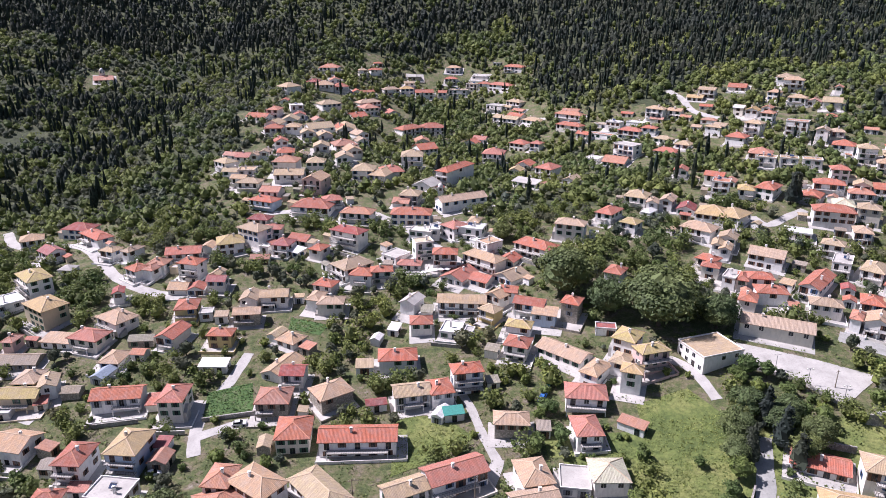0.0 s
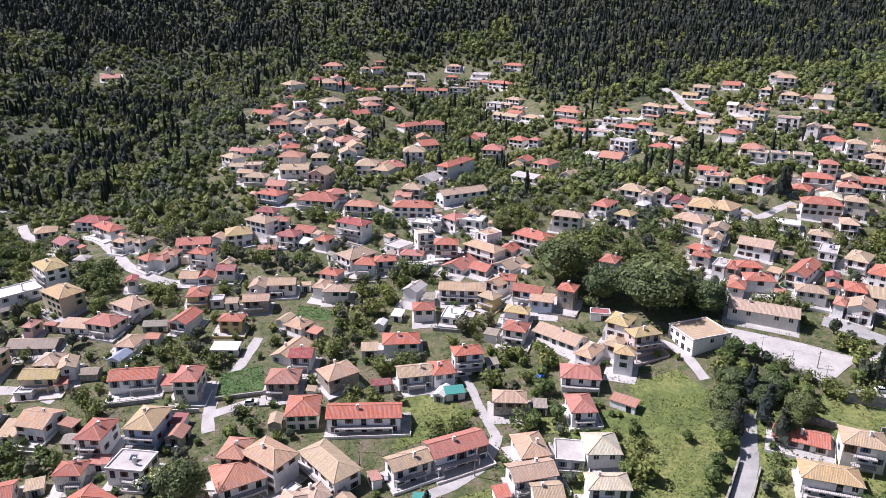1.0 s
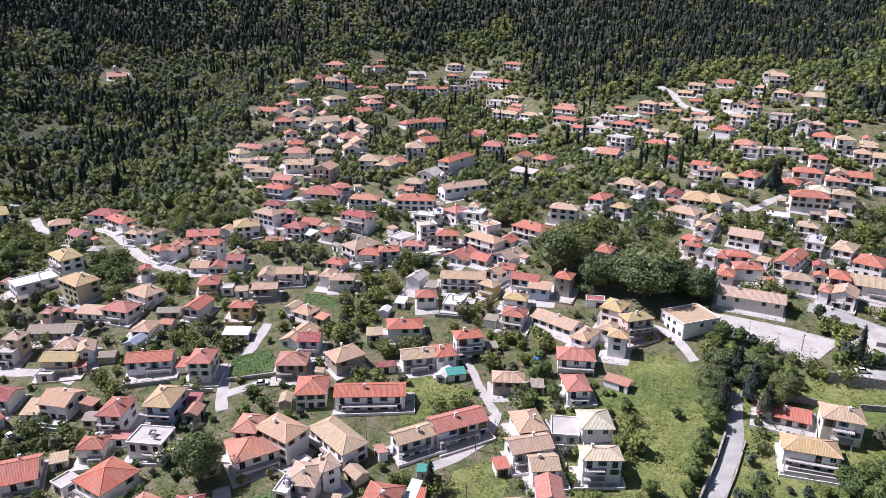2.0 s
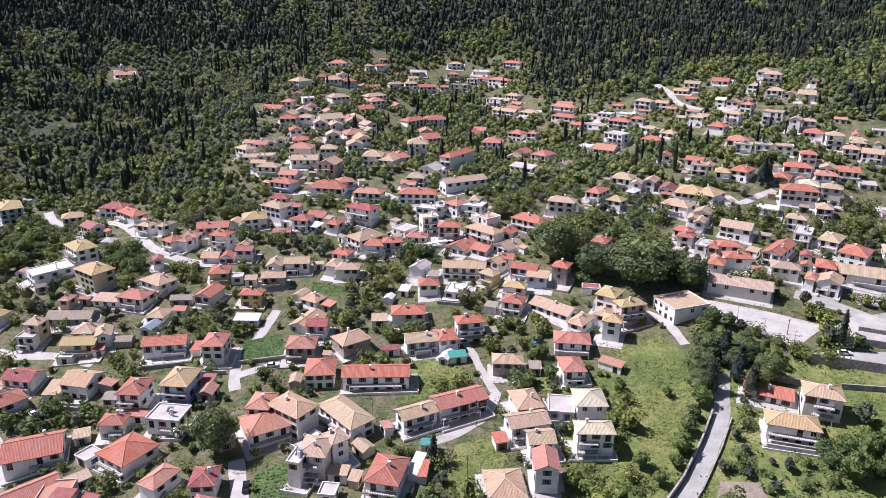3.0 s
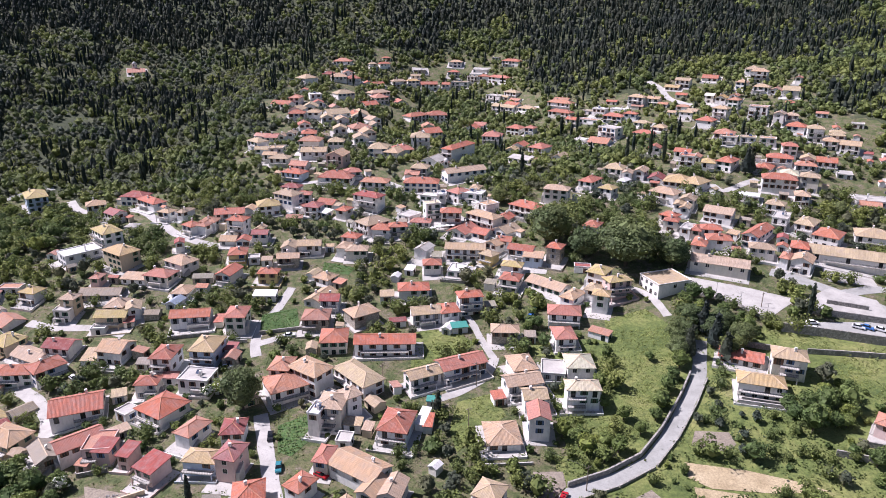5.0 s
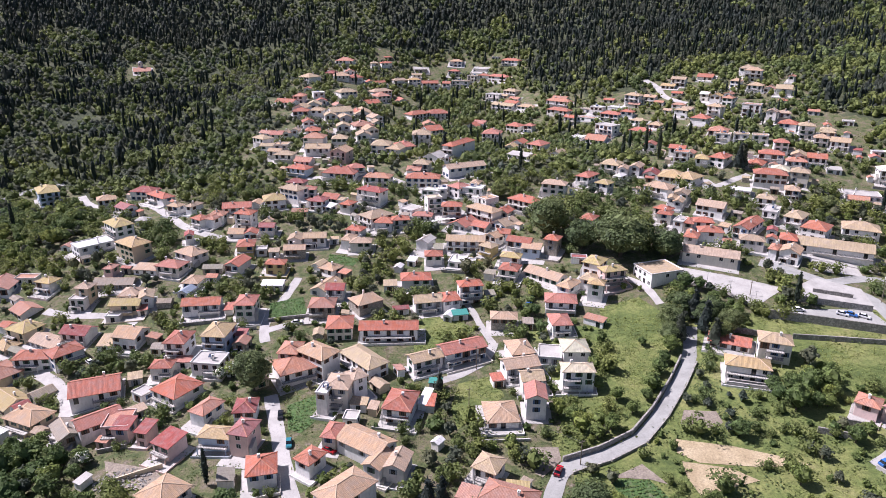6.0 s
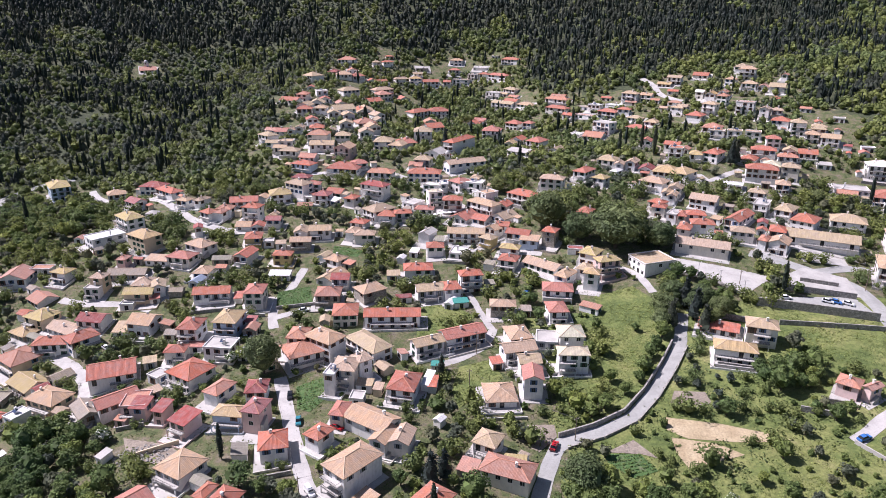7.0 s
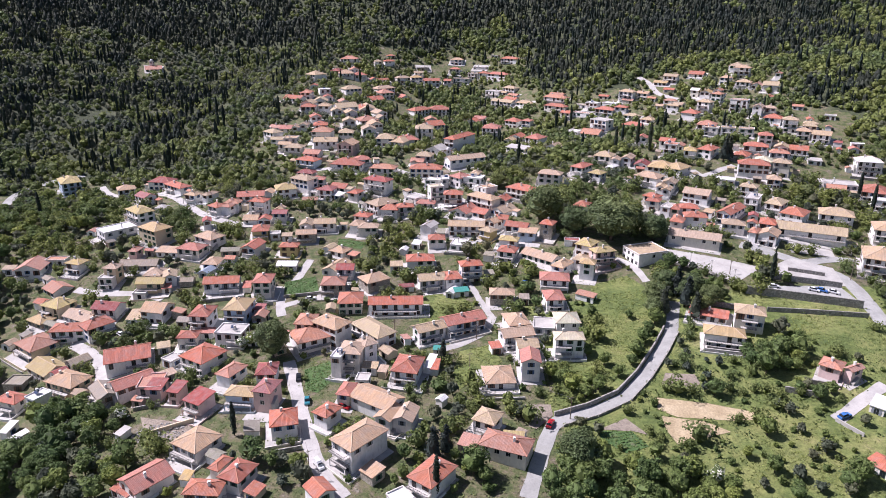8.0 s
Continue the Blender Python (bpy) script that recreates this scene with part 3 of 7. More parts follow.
road("road", "grey asphalt road along the wooded hillside", 5.0, ROAD, (-248.2, 270.8), (-256.7, 298.8), (-254.8, 317.5), (-248.2, 330.2), (-235.6, 341.1))
road("road", "pale concrete road past the upper houses", 4.6, STREET, (-215.0, 319.8), (-196.6, 298.3), (-165.3, 291.2), (-144.6, 269.8), (-130.0, 253.3), (-111.9, 241.6), (-93.8, 237.9))
road("road", "pale concrete lane with a low wall", 3.6, STREET, (-164.3, 184.7), (-151.2, 180.3), (-135.7, 178.4), (-121.6, 173.1))
road("road", "pale concrete lane between old houses", 4.6, STREET, (-157.8, 156.2), (-146.4, 146.8), (-136.0, 138.8), (-127.8, 128.9), (-123.5, 116.8))
road("road", "pale concrete lane through gardens", 3.4, STREET, (14.7, 152.0), (11.9, 143.1), (7.0, 137.0), (-0.2, 131.7), (-7.5, 128.0))
road("road", "pale concrete lane through gardens", 2.6, STREET, (4.1, 184.4), (8.1, 173.6), (11.4, 160.7), (14.6, 151.1))
road("road", "grey asphalt road climbing past the car park", 6.0, ROAD, (154.4, 132.6), (156.0, 143.8), (157.6, 158.3), (155.7, 169.6), (146.2, 179.0), (137.9, 187.2), (126.5, 195.4))
road("road", "grey asphalt road climbing past the car park", 5.0, ROAD, (146.2, 179.0), (162.8, 183.3), (173.0, 179.9), (178.7, 174.1))
road("road", "pale concrete drive beside a garden wall", 4.0, STREET, (136.3, 101.1), (126.5, 95.3), (118.3, 89.7), (113.7, 87.1))
road("road", "pale concrete ramp beside the old school", 3.2, STREET, (70.5, 189.2), (76.2, 182.6), (78.9, 169.7))
road("road", "pale concrete street among the upper houses", 4.2, STREET, (-32.6, 304.7), (-18.8, 290.8), (0.2, 266.3), (11.7, 251.4), (23.0, 245.1))
road("road", "pale concrete street among the upper houses", 4.0, STREET, (-89.2, 287.3), (-84.6, 306.7), (-76.7, 309.6), (-66.6, 310.0))
road("road", "pale concrete street among the upper houses", 4.0, STREET, (133.3, 281.9), (136.7, 273.3), (150.6, 282.3), (158.5, 286.7))
road("road", "pale concrete street among the upper houses", 4.0, STREET, (149.1, 462.3), (154.0, 446.8), (155.4, 427.9), (164.9, 411.1))
patch("square", "wide pale concrete village square", PAVE, 0.16, (93.4, 194.2), (114.1, 183.7), (128.1, 175.3), (120.0, 169.5), (112.5, 163.7), (104.9, 176.2), (89.5, 185.5))
patch("square", "pale paved forecourt of the long building", PAVE, 0.14, (149.7, 202.5), (165.3, 192.9), (163.6, 184.9), (145.8, 188.4))
patch("square", "pale paved cafe square between houses", PAVE, 0.14, (-20.8, 259.0), (-2.9, 262.0), (0.0, 251.3), (-11.6, 245.4), (-18.9, 247.5))
patch("car_park", "grey asphalt terrace with parked cars", ROAD, 0.14, (119.2, 161.4), (152.1, 160.1), (154.0, 146.7), (133.6, 150.7), (116.3, 158.4))
meadow("sunlit yellow-green grass slope", MEADOW, 0.10, (56.0, 170.4), (72.1, 175.2), (78.5, 163.9), (79.8, 145.1), (69.1, 128.8), (57.8, 115.2), (48.2, 105.7), (49.0, 120.5), (53.9, 140.8))
meadow("rough grass field below the car park", MEADOW, 0.10, (121.5, 141.7), (149.5, 137.6), (149.5, 124.2), (141.8, 110.6), (131.4, 118.5), (125.2, 125.5), (117.5, 130.2))
patch("hay_field", "cut straw-coloured hay field", STRAW, 0.12, (63.4, 100.8), (78.7, 97.2), (90.6, 92.5), (96.8, 89.0), (84.0, 88.9), (67.6, 91.3), (62.7, 95.2))
patch("hay_field", "cut straw-coloured hay field", STRAW, 0.12, (63.0, 92.0), (75.5, 88.9), (81.4, 84.2), (64.1, 79.7), (62.6, 85.9))
plot("green vegetable plot in rows", CROP, 0.12, (-51.9, 117.1), (-43.9, 122.0), (-39.3, 113.0), (-45.2, 103.2), (-49.3, 105.3))
plot("green vegetable plot in rows", CROP, 0.12, (-72.6, 183.1), (-60.0, 187.8), (-56.1, 173.0), (-70.5, 170.8))
plot("green vegetable plot beside the road", CROP, 0.14, (41.3, 85.7), (52.2, 85.2), (55.6, 78.9), (48.3, 76.1), (42.6, 81.3))
plot("green vegetable plot in rows", CROP, 0.12, (-55.0, 224.1), (-40.3, 219.0), (-42.9, 213.1), (-54.7, 217.3))
patch("ploughed_plot", "bare tilled earth plot", EARTH, 0.12, (42.6, 86.2), (51.7, 91.2), (56.9, 83.6), (52.6, 85.4))
patch("ploughed_plot", "bare dry earth plot", EARTH, 0.12, (21.4, 97.6), (29.5, 97.8), (29.6, 92.5), (23.5, 85.8), (21.6, 87.3))
patch("ploughed_plot", "bare yellow earth yard with stacked wood", EARTH, 0.12, (-100.6, 97.2), (-84.0, 91.5), (-80.1, 87.7), (-84.7, 83.7), (-93.6, 84.4))
patch("ploughed_plot", "tilled earth plot with pale rows", EARTH, 0.12, (70.1, 112.8), (79.5, 111.5), (79.8, 106.8), (76.0, 103.7), (67.3, 107.1))
meadow("overgrown green field with yellow tufts", MEADOW, 0.10, (82.8, 81.5), (104.0, 88.0), (113.6, 80.5), (121.7, 75.4), (111.4, 57.4), (77.8, 59.0))
meadow("rough grass garden", MEADOW, 0.10, (1.6, 128.0), (12.9, 132.3), (16.2, 121.4), (8.9, 114.0), (1.0, 104.9), (-1.2, 114.5))
meadow("rough grass garden", MEADOW, 0.10, (-13.8, 170.5), (-0.9, 170.6), (9.1, 160.9), (-1.1, 152.8), (-13.7, 146.4))
patch("square", "pale paved terrace with low planted beds", PAVE, 0.13, (127.6, 173.1), (143.5, 183.3), (157.3, 175.0), (154.8, 160.1), (143.6, 163.7), (129.9, 167.6))
meadow("narrow grass verge between stone terraces", MEADOW, 0.10, (112.0, 154.8), (131.9, 148.4), (152.3, 142.8), (151.9, 139.0), (133.1, 141.9), (117.6, 144.7), (109.0, 149.7))
stone_wall(114.0, 157.0, 152.5, 143.9, 3.2)
stone_wall(117.0, 144.4, 151.3, 137.9, 1.8)
stone_wall(128.2, 166.8, 152.3, 158.8, 2.4)
stone_wall(137.5, 172.8, 150.3, 168.2, 1.6)
stone_wall(98.0, 150.2, 106.2, 147.0, 2.0)
LANE = ((30.9, 89.9), (42.2, 94.5), (53.5, 101.2), (62.7, 111.8), (72.1, 125.2), (78.9, 136.2))
for (ax, ay), (bx, by) in zip(LANE, LANE[1:]):
    run = math.hypot(bx - ax, by - ay)
    nx_, ny_ = -(by - ay) / run, (bx - ax) / run
    stone_wall(ax + 2.6 * nx_, ay + 2.6 * ny_, bx + 2.6 * nx_, by + 2.6 * ny_, 1.6, 0.5, RUBBLE, "grey rubble stone wall beside the road")
    stone_wall(ax - 2.7 * nx_, ay - 2.7 * ny_, bx - 2.7 * nx_, by - 2.7 * ny_, 0.8, 0.4, RUBBLE, "low grey rubble stone wall beside the road")
stone_wall(88.0, 124.5, 101.5, 119.8, 1.4)
stone_wall(104.5, 100.8, 113.5, 97.2, 2.0)
stone_wall(-70.3, 169.9, -54.0, 173.0, 1.3)
stone_wall(113.1, 103.8, 120.6, 100.9, 1.8)
stone_wall(113.4, 86.7, 118.0, 79.7, 1.2, 0.4, CONC, "pale concrete garden wall")
stone_wall(-95.4, 86.7, -81.4, 91.7, 1.6, 0.4, WALLS["c"][1], "cream-painted yard wall")
stone_wall(89.1, 184.2, 104.4, 174.9, 1.0, 0.4, CONC, "pale concrete parapet of the square")
stone_wall(104.4, 174.9, 112.1, 162.5, 1.2, 0.4, CONC, "pale concrete parapet of the square")

# ---- the houses ----
house(-190.8, 200.4, 6.2, 11.2, 11.8, 2.1, 2, "g", "k", "w")
house(-183.1, 207.2, -0.6, 8.9, 4.9, 2.7, 1, "f", "k", "w")
house(-170.3, 200.4, -16.6, 7.4, 6.3, 4.2, 2, "h", "y", "w")
house(-149.9, 186.3, -1.8, 6.1, 6.2, 2.6, 2, "f", "G", "w")
house(-148.9, 189.6, -8.1, 5.8, 5.5, 6.1, 3, "h", "t", "c")
house(-141.6, 200.1, 1.6, 16.0, 7.1, 3.6, 1, "g", "s", "s")
house(-128.7, 180.9, 2.3, 11.2, 6.6, 2.9, 2, "g", "y", "c")
house(-130.1, 188.2, 1.6, 6.8, 8.4, 4.1, 2, "h", "t", "c")
house(-122.6, 185.3, 19.2, 5.0, 7.6, 4.2, 2, "g", "t", "w")
house(-122.2, 179.4, 19.0, 3.6, 4.7, 0.9, 1, "s", "r", "w")
house(-108.5, 191.5, -13.0, 4.6, 7.2, 3.5, 1, "g", "b", "w")
house(-132.1, 176.0, 4.5, 5.2, 4.0, -0.4, 1, "f", "w", "w")
house(-114.8, 183.7, 3.4, 5.6, 4.4, 2.1, 1, "g", "s", "s")
house(-97.9, 178.6, 7.1, 14.1, 7.1, 4.2, 2, "g", "r", "w")
house(-108.3, 199.7, -5.2, 6.4, 8.4, 4.8, 1, "h", "t", "w")
house(-79.0, 174.1, 1.3, 7.0, 9.4, 6.9, 3, "h", "r", "w")
house(-87.2, 177.5, 7.5, 3.2, 5.4, 2.2, 1, "s", "r", "w")
house(-172.2, 185.5, -37.0, 9.3, 8.6, -2.3, 1, "g", "k", "w")
house(-164.6, 171.0, -23.8, 10.0, 8.9, -3.0, 2, "h", "y", "c")
house(-169.0, 164.4, -28.5, 9.0, 6.5, -7.2, 1, "h", "y", "s")
house(-151.7, 164.1, -26.8, 13.7, 7.4, -5.5, 1, "g", "t", "w")
house(-140.1, 152.8, 48.9, 10.3, 8.0, -3.2, 2, "h", "r", "w")
house(-149.1, 152.6, 5.2, 16.0, 7.1, -5.0, 2, "h", "r", "w")
house(-140.8, 165.2, -10.0, 10.3, 7.4, -1.6, 2, "g", "m", "w")
house(-119.0, 160.9, -11.7, 9.2, 9.2, -0.3, 2, "g", "t", "w")
house(-127.5, 159.8, 1.7, 5.3, 7.6, -3.6, 1, "s", "t", "w")
house(-97.0, 150.7, -3.8, 7.1, 9.5, 3.0, 3, "h", "r", "w")
house(-83.9, 154.2, -5.2, 8.3, 11.1, 4.3, 3, "h", "y", "b")
house(-77.2, 158.8, -4.6, 3.7, 4.3, 0.5, 1, "s", "m", "w")
house(-98.7, 138.6, 2.4, 6.8, 5.5, -0.9, 2, "h", "r", "w")
house(-93.5, 143.5, 2.6, 5.1, 3.4, -2.2, 1, "s", "r", "w")
house(-82.8, 139.7, -7.5, 10.1, 8.0, 0.5, 2, "f", "G", "w")
house(-161.0, 146.6, -34.9, 12.3, 10.6, -8.5, 2, "h", "k", "c")
house(-174.2, 150.5, -18.1, 4.3, 4.5, -10.9, 1, "g", "t", "w")
house(-150.3, 133.4, -34.0, 12.4, 8.8, -11.6, 1, "g", "y", "w")
house(-139.2, 134.5, -35.1, 5.8, 7.2, -9.6, 1, "g", "s", "s")
house(-135.1, 119.8, -22.4, 12.3, 8.6, -8.6, 2, "h", "t", "c")
house(-118.1, 130.3, 21.3, 14.7, 11.3, -4.3, 2, "g", "r", "w")
house(-89.1, 125.5, -31.2, 11.0, 11.1, -1.6, 2, "h", "r", "w")
house(-75.5, 113.1, -25.6, 5.5, 8.6, -1.0, 2, "h", "k", "w")
house(-59.5, 63.6, -22.3, 6.2, 7.9, -3.3, 2, "h", "r", "w")
house(-65.2, 66.7, -23.6, 2.8, 5.5, -3.3, 2, "h", "r", "w")
house(-66.8, 58.0, -3.7, 9.0, 5.5, -4.2, 2, "h", "r", "w")
house(-117.5, 109.1, -48.7, 10.1, 5.9, -6.7, 2, "g", "s", "s")
house(-108.7, 111.9, 42.3, 12.6, 7.1, -4.4, 2, "g", "r", "w")
house(-101.4, 110.3, 6.7, 7.5, 8.8, -3.9, 2, "f", "k", "p")
house(-98.7, 107.6, -4.8, 4.8, 5.5, -3.8, 2, "s", "m", "p")
house(-90.8, 104.7, -12.9, 3.4, 5.5, -3.0, 2, "s", "m", "p")
house(-81.5, 98.3, -27.8, 6.3, 6.7, -2.5, 2, "s", "m", "p")
house(-103.8, 104.1, -11.4, 3.6, 2.4, -7.0, 1, "s", "k", "p")
house(-75.5, 77.9, -29.8, 9.4, 9.5, -3.5, 2, "h", "t", "w")
house(-84.9, 64.3, -38.9, 8.6, 10.8, -5.8, 2, "g", "r", "w")
house(-90.5, 61.5, -29.3, 6.6, 2.1, -8.4, 1, "s", "r", "w")
house(-74.2, 65.1, -9.8, 2.5, 3.3, -6.4, 1, "s", "y", "w")
house(-151.1, 112.5, -18.4, 8.3, 5.5, -11.7, 2, "h", "r", "w")
house(-138.3, 107.3, -27.7, 4.6, 6.2, -7.5, 3, "f", "w", "w")
house(-138.4, 92.4, -38.0, 2.5, 7.1, -13.9, 1, "s", "w", "w")
house(-144.1, 98.3, -6.6, 2.5, 5.6, -14.1, 1, "s", "w", "w")
house(-101.9, 87.8, -27.7, 2.5, 3.8, -8.1, 1, "s", "G", "w")
house(-157.3, 126.0, -1.9, 6.9, 6.4, -13.3, 1, "f", "s", "s")
house(-45.4, 137.2, -35.6, 12.1, 8.1, 5.1, 3, "h", "t", "w")
house(-54.9, 139.5, -6.2, 6.3, 8.4, 4.9, 3, "h", "k", "w")
house(-53.0, 133.5, 29.2, 11.6, 10.8, 2.0, 2, "h", "k", "w")
house(-35.5, 118.7, -8.3, 7.3, 8.4, 4.3, 3, "h", "t", "w")
house(-39.4, 114.7, -14.3, 3.4, 6.2, 4.1, 3, "f", "w", "w")
house(-30.8, 122.5, 35.2, 4.6, 5.5, 4.7, 3, "h", "t", "w")
house(-30.1, 137.2, -48.3, 16.6, 7.9, 2.8, 2, "h", "t", "w")
house(-16.2, 112.9, -12.6, 8.3, 11.0, 1.4, 2, "h", "r", "w")
house(-15.2, 108.5, -22.8, 3.8, 2.6, -1.0, 1, "s", "r", "w")
house(-8.8, 117.4, -17.3, 2.5, 7.6, -0.7, 1, "s", "w", "w")
house(-7.1, 115.6, -7.5, 2.5, 5.8, -0.8, 1, "s", "r", "w")
house(-5.8, 126.0, -5.0, 3.9, 2.5, -0.0, 1, "s", "e", "w")
house(-9.6, 137.4, 26.3, 10.5, 6.1, 3.0, 2, "g", "t", "w")
house(2.9, 143.5, 24.4, 15.3, 7.6, 3.6, 2, "g", "r", "w")
house(-23.1, 158.0, 1.7, 20.7, 7.3, 4.2, 2, "g", "r", "w")
house(-41.3, 161.0, 4.1, 9.0, 10.4, 4.0, 2, "h", "r", "w")
house(-50.1, 175.7, 1.0, 9.4, 8.7, 5.1, 2, "h", "k", "s")
house(-33.6, 178.1, -54.9, 8.4, 10.3, 5.7, 2, "h", "t", "s")
house(-51.4, 194.0, -23.0, 8.1, 12.6, 4.5, 1, "g", "t", "w")
house(-46.7, 188.0, -2.5, 7.0, 6.5, 6.6, 2, "g", "m", "w")
house(-14.6, 195.1, 4.3, 11.8, 7.7, 8.2, 2, "h", "r", "w")
house(-9.5, 177.1, 11.4, 10.5, 7.0, 6.3, 2, "g", "t", "w")
house(-0.9, 178.2, 13.4, 6.5, 8.0, 6.7, 2, "h", "r", "w")
house(-0.6, 169.8, -24.1, 3.4, 6.2, 3.4, 1, "g", "w", "w")
house(3.0, 169.4, 11.5, 5.7, 3.6, 3.7, 1, "s", "e", "w")
house(7.2, 182.6, 10.7, 8.9, 5.8, 10.5, 3, "h", "r", "w")
house(19.1, 162.8, -3.4, 9.3, 6.1, 5.9, 2, "h", "t", "s")
house(41.6, 172.6, -7.3, 11.4, 8.0, 8.5, 2, "h", "r", "w")
house(39.1, 158.5, 3.4, 6.8, 9.1, 6.4, 2, "h", "r", "w")
house(22.8, 142.6, 11.4, 7.5, 10.0, 3.7, 2, "h", "t", "w")
house(22.0, 133.2, 14.3, 11.2, 6.9, 3.0, 2, "g", "t", "w")
house(25.0, 125.9, 5.7, 6.9, 6.5, 2.3, 2, "g", "t", "w")
house(24.7, 113.7, -2.4, 5.9, 8.0, 3.8, 3, "g", "r", "w")
house(33.4, 142.5, -7.8, 7.5, 8.9, 1.7, 1, "f", "G", "w")
house(41.6, 142.2, 0.2, 8.5, 8.9, 4.4, 2, "h", "C", "w")
house(39.6, 125.8, -0.7, 9.8, 5.7, 5.3, 3, "h", "C", "w")
house(14.0, 111.0, 4.3, 9.3, 10.8, -1.5, 1, "h", "t", "w")
house(8.9, 85.7, -27.5, 6.5, 6.8, -0.8, 2, "h", "t", "w")
house(13.6, 74.6, -22.7, 13.4, 7.7, -2.0, 2, "h", "k", "w")
house(15.1, 80.6, -8.7, 8.0, 2.1, -3.7, 1, "s", "y", "w")
house(18.4, 81.6, -37.5, 2.5, 2.1, -3.6, 1, "s", "s", "w")
house(-39.3, 88.0, -34.0, 5.1, 6.4, -0.2, 2, "h", "r", "w")
house(-34.8, 98.5, -12.1, 3.8, 7.1, 0.6, 2, "h", "r", "w")
house(-24.7, 94.2, -34.0, 14.4, 8.4, 0.3, 2, "g", "t", "w")
house(-20.7, 86.5, -26.8, 5.0, 7.6, -0.2, 2, "g", "t", "w")
house(-15.6, 86.3, -14.3, 5.7, 7.7, -0.3, 2, "g", "t", "w")
house(-30.7, 108.0, -7.3, 4.2, 4.5, -1.1, 1, "f", "G", "w")
house(-4.9, 96.9, -36.1, 2.5, 3.0, -1.9, 1, "g", "w", "w")
house(-27.9, 73.5, -41.6, 8.3, 13.3, 1.3, 3, "h", "t", "w")
house(-7.3, 62.5, -37.0, 7.5, 10.9, -2.6, 2, "h", "r", "w")
house(-36.4, 56.1, 39.1, 5.2, 6.1, -2.9, 2, "g", "r", "w")
house(-15.6, 55.8, 35.4, 5.0, 5.3, -5.4, 1, "f", "w", "w")
house(-63.0, 111.7, 4.5, 6.1, 7.5, 0.2, 2, "h", "m", "w")
house(-59.5, 97.6, -13.6, 5.6, 7.6, 2.2, 3, "h", "m", "p")
house(-68.2, 99.7, -6.9, 8.9, 5.5, -1.0, 2, "h", "y", "b")
house(-51.8, 85.1, 12.9, 7.4, 8.3, -0.9, 2, "h", "r", "w")
house(94.8, 128.1, -17.7, 13.1, 7.1, 6.0, 2, "h", "y", "w")
house(122.1, 107.4, -40.2, 5.9, 6.3, 4.8, 2, "h", "k", "p")
house(127.5, 104.4, -63.4, 2.5, 5.5, 4.9, 2, "g", "k", "p")
house(116.4, 67.7, -56.0, 6.4, 6.7, -3.7, 1, "h", "r", "w")
house(128.6, 90.8, -44.6, 3.9, 6.5, 0.4, 1, "s", "w", "w")
house(106.4, 135.7, -20.2, 9.7, 7.5, 10.7, 3, "h", "t", "w")
house(95.1, 143.6, -25.7, 13.0, 7.1, 6.1, 1, "g", "r", "w")
house(107.0, 197.5, -25.1, 21.3, 8.1, 18.2, 2, "g", "t", "w")
house(161.0, 203.5, -26.0, 28.0, 9.7, 19.1, 2, "g", "t", "w")
house(144.4, 209.6, -29.2, 6.4, 8.6, 20.7, 2, "h", "r", "w")
house(134.3, 200.3, -35.9, 3.0, 7.3, 19.6, 2, "h", "k", "w")
house(140.2, 198.1, -35.3, 7.3, 8.6, 19.2, 2, "g", "t", "w")
house(127.9, 208.0, -20.8, 9.4, 6.3, 20.7, 2, "h", "t", "w")
house(132.3, 222.7, -43.1, 6.5, 18.4, 22.6, 2, "g", "r", "w")
house(142.7, 221.3, -26.0, 4.3, 5.5, 20.3, 1, "g", "m", "w")
house(104.0, 212.6, -28.7, 5.2, 7.6, 20.7, 2, "h", "r", "w")
house(113.2, 216.5, -10.1, 9.7, 6.9, 21.7, 2, "h", "r", "w")
house(115.1, 216.4, -20.3, 4.2, 4.2, 19.6, 1, "s", "t", "w")
house(106.8, 225.4, -24.0, 3.8, 7.6, 22.9, 2, "h", "r", "w")
house(112.9, 225.4, -11.1, 8.4, 6.0, 23.2, 2, "h", "r", "w")
house(122.5, 241.2, -33.9, 12.0, 8.3, 25.9, 2, "g", "t", "w")
house(162.2, 221.2, -41.4, 9.8, 11.4, 21.9, 2, "h", "r", "w")
house(148.7, 236.9, -33.5, 6.2, 10.5, 24.9, 2, "f", "G", "w")
house(158.0, 231.8, -42.2, 7.3, 11.3, 23.8, 2, "h", "t", "w")
house(182.9, 223.1, -26.3, 14.3, 10.6, 20.9, 2, "h", "t", "w")
house(151.7, 249.7, -35.0, 7.6, 6.3, 27.1, 2, "h", "t", "w")
house(144.8, 264.1, -26.1, 10.2, 7.5, 27.1, 1, "f", "w", "w")
house(163.3, 273.6, -19.8, 15.3, 8.9, 33.5, 3, "h", "r", "w")
house(179.4, 275.4, -29.4, 8.3, 7.9, 33.9, 3, "h", "t", "w")
house(169.3, 261.1, -23.9, 6.3, 8.3, 28.4, 2, "h", "t", "w")
house(200.4, 256.9, -30.4, 8.8, 5.7, 24.4, 1, "g", "k", "w")
house(204.9, 262.5, -19.1, 16.2, 10.3, 25.3, 1, "f", "G", "w")
house(217.1, 251.5, -34.2, 10.9, 14.4, 24.7, 2, "h", "r", "w")
house(214.8, 238.4, -23.8, 10.4, 6.4, 22.7, 2, "f", "w", "w")
house(227.1, 277.0, -18.8, 12.1, 10.1, 34.4, 3, "h", "w", "w")
house(194.8, 203.7, -24.0, 9.4, 12.5, 20.1, 3, "h", "t", "w")
house(176.0, 174.7, -27.3, 13.1, 15.5, 17.7, 3, "h", "t", "w")
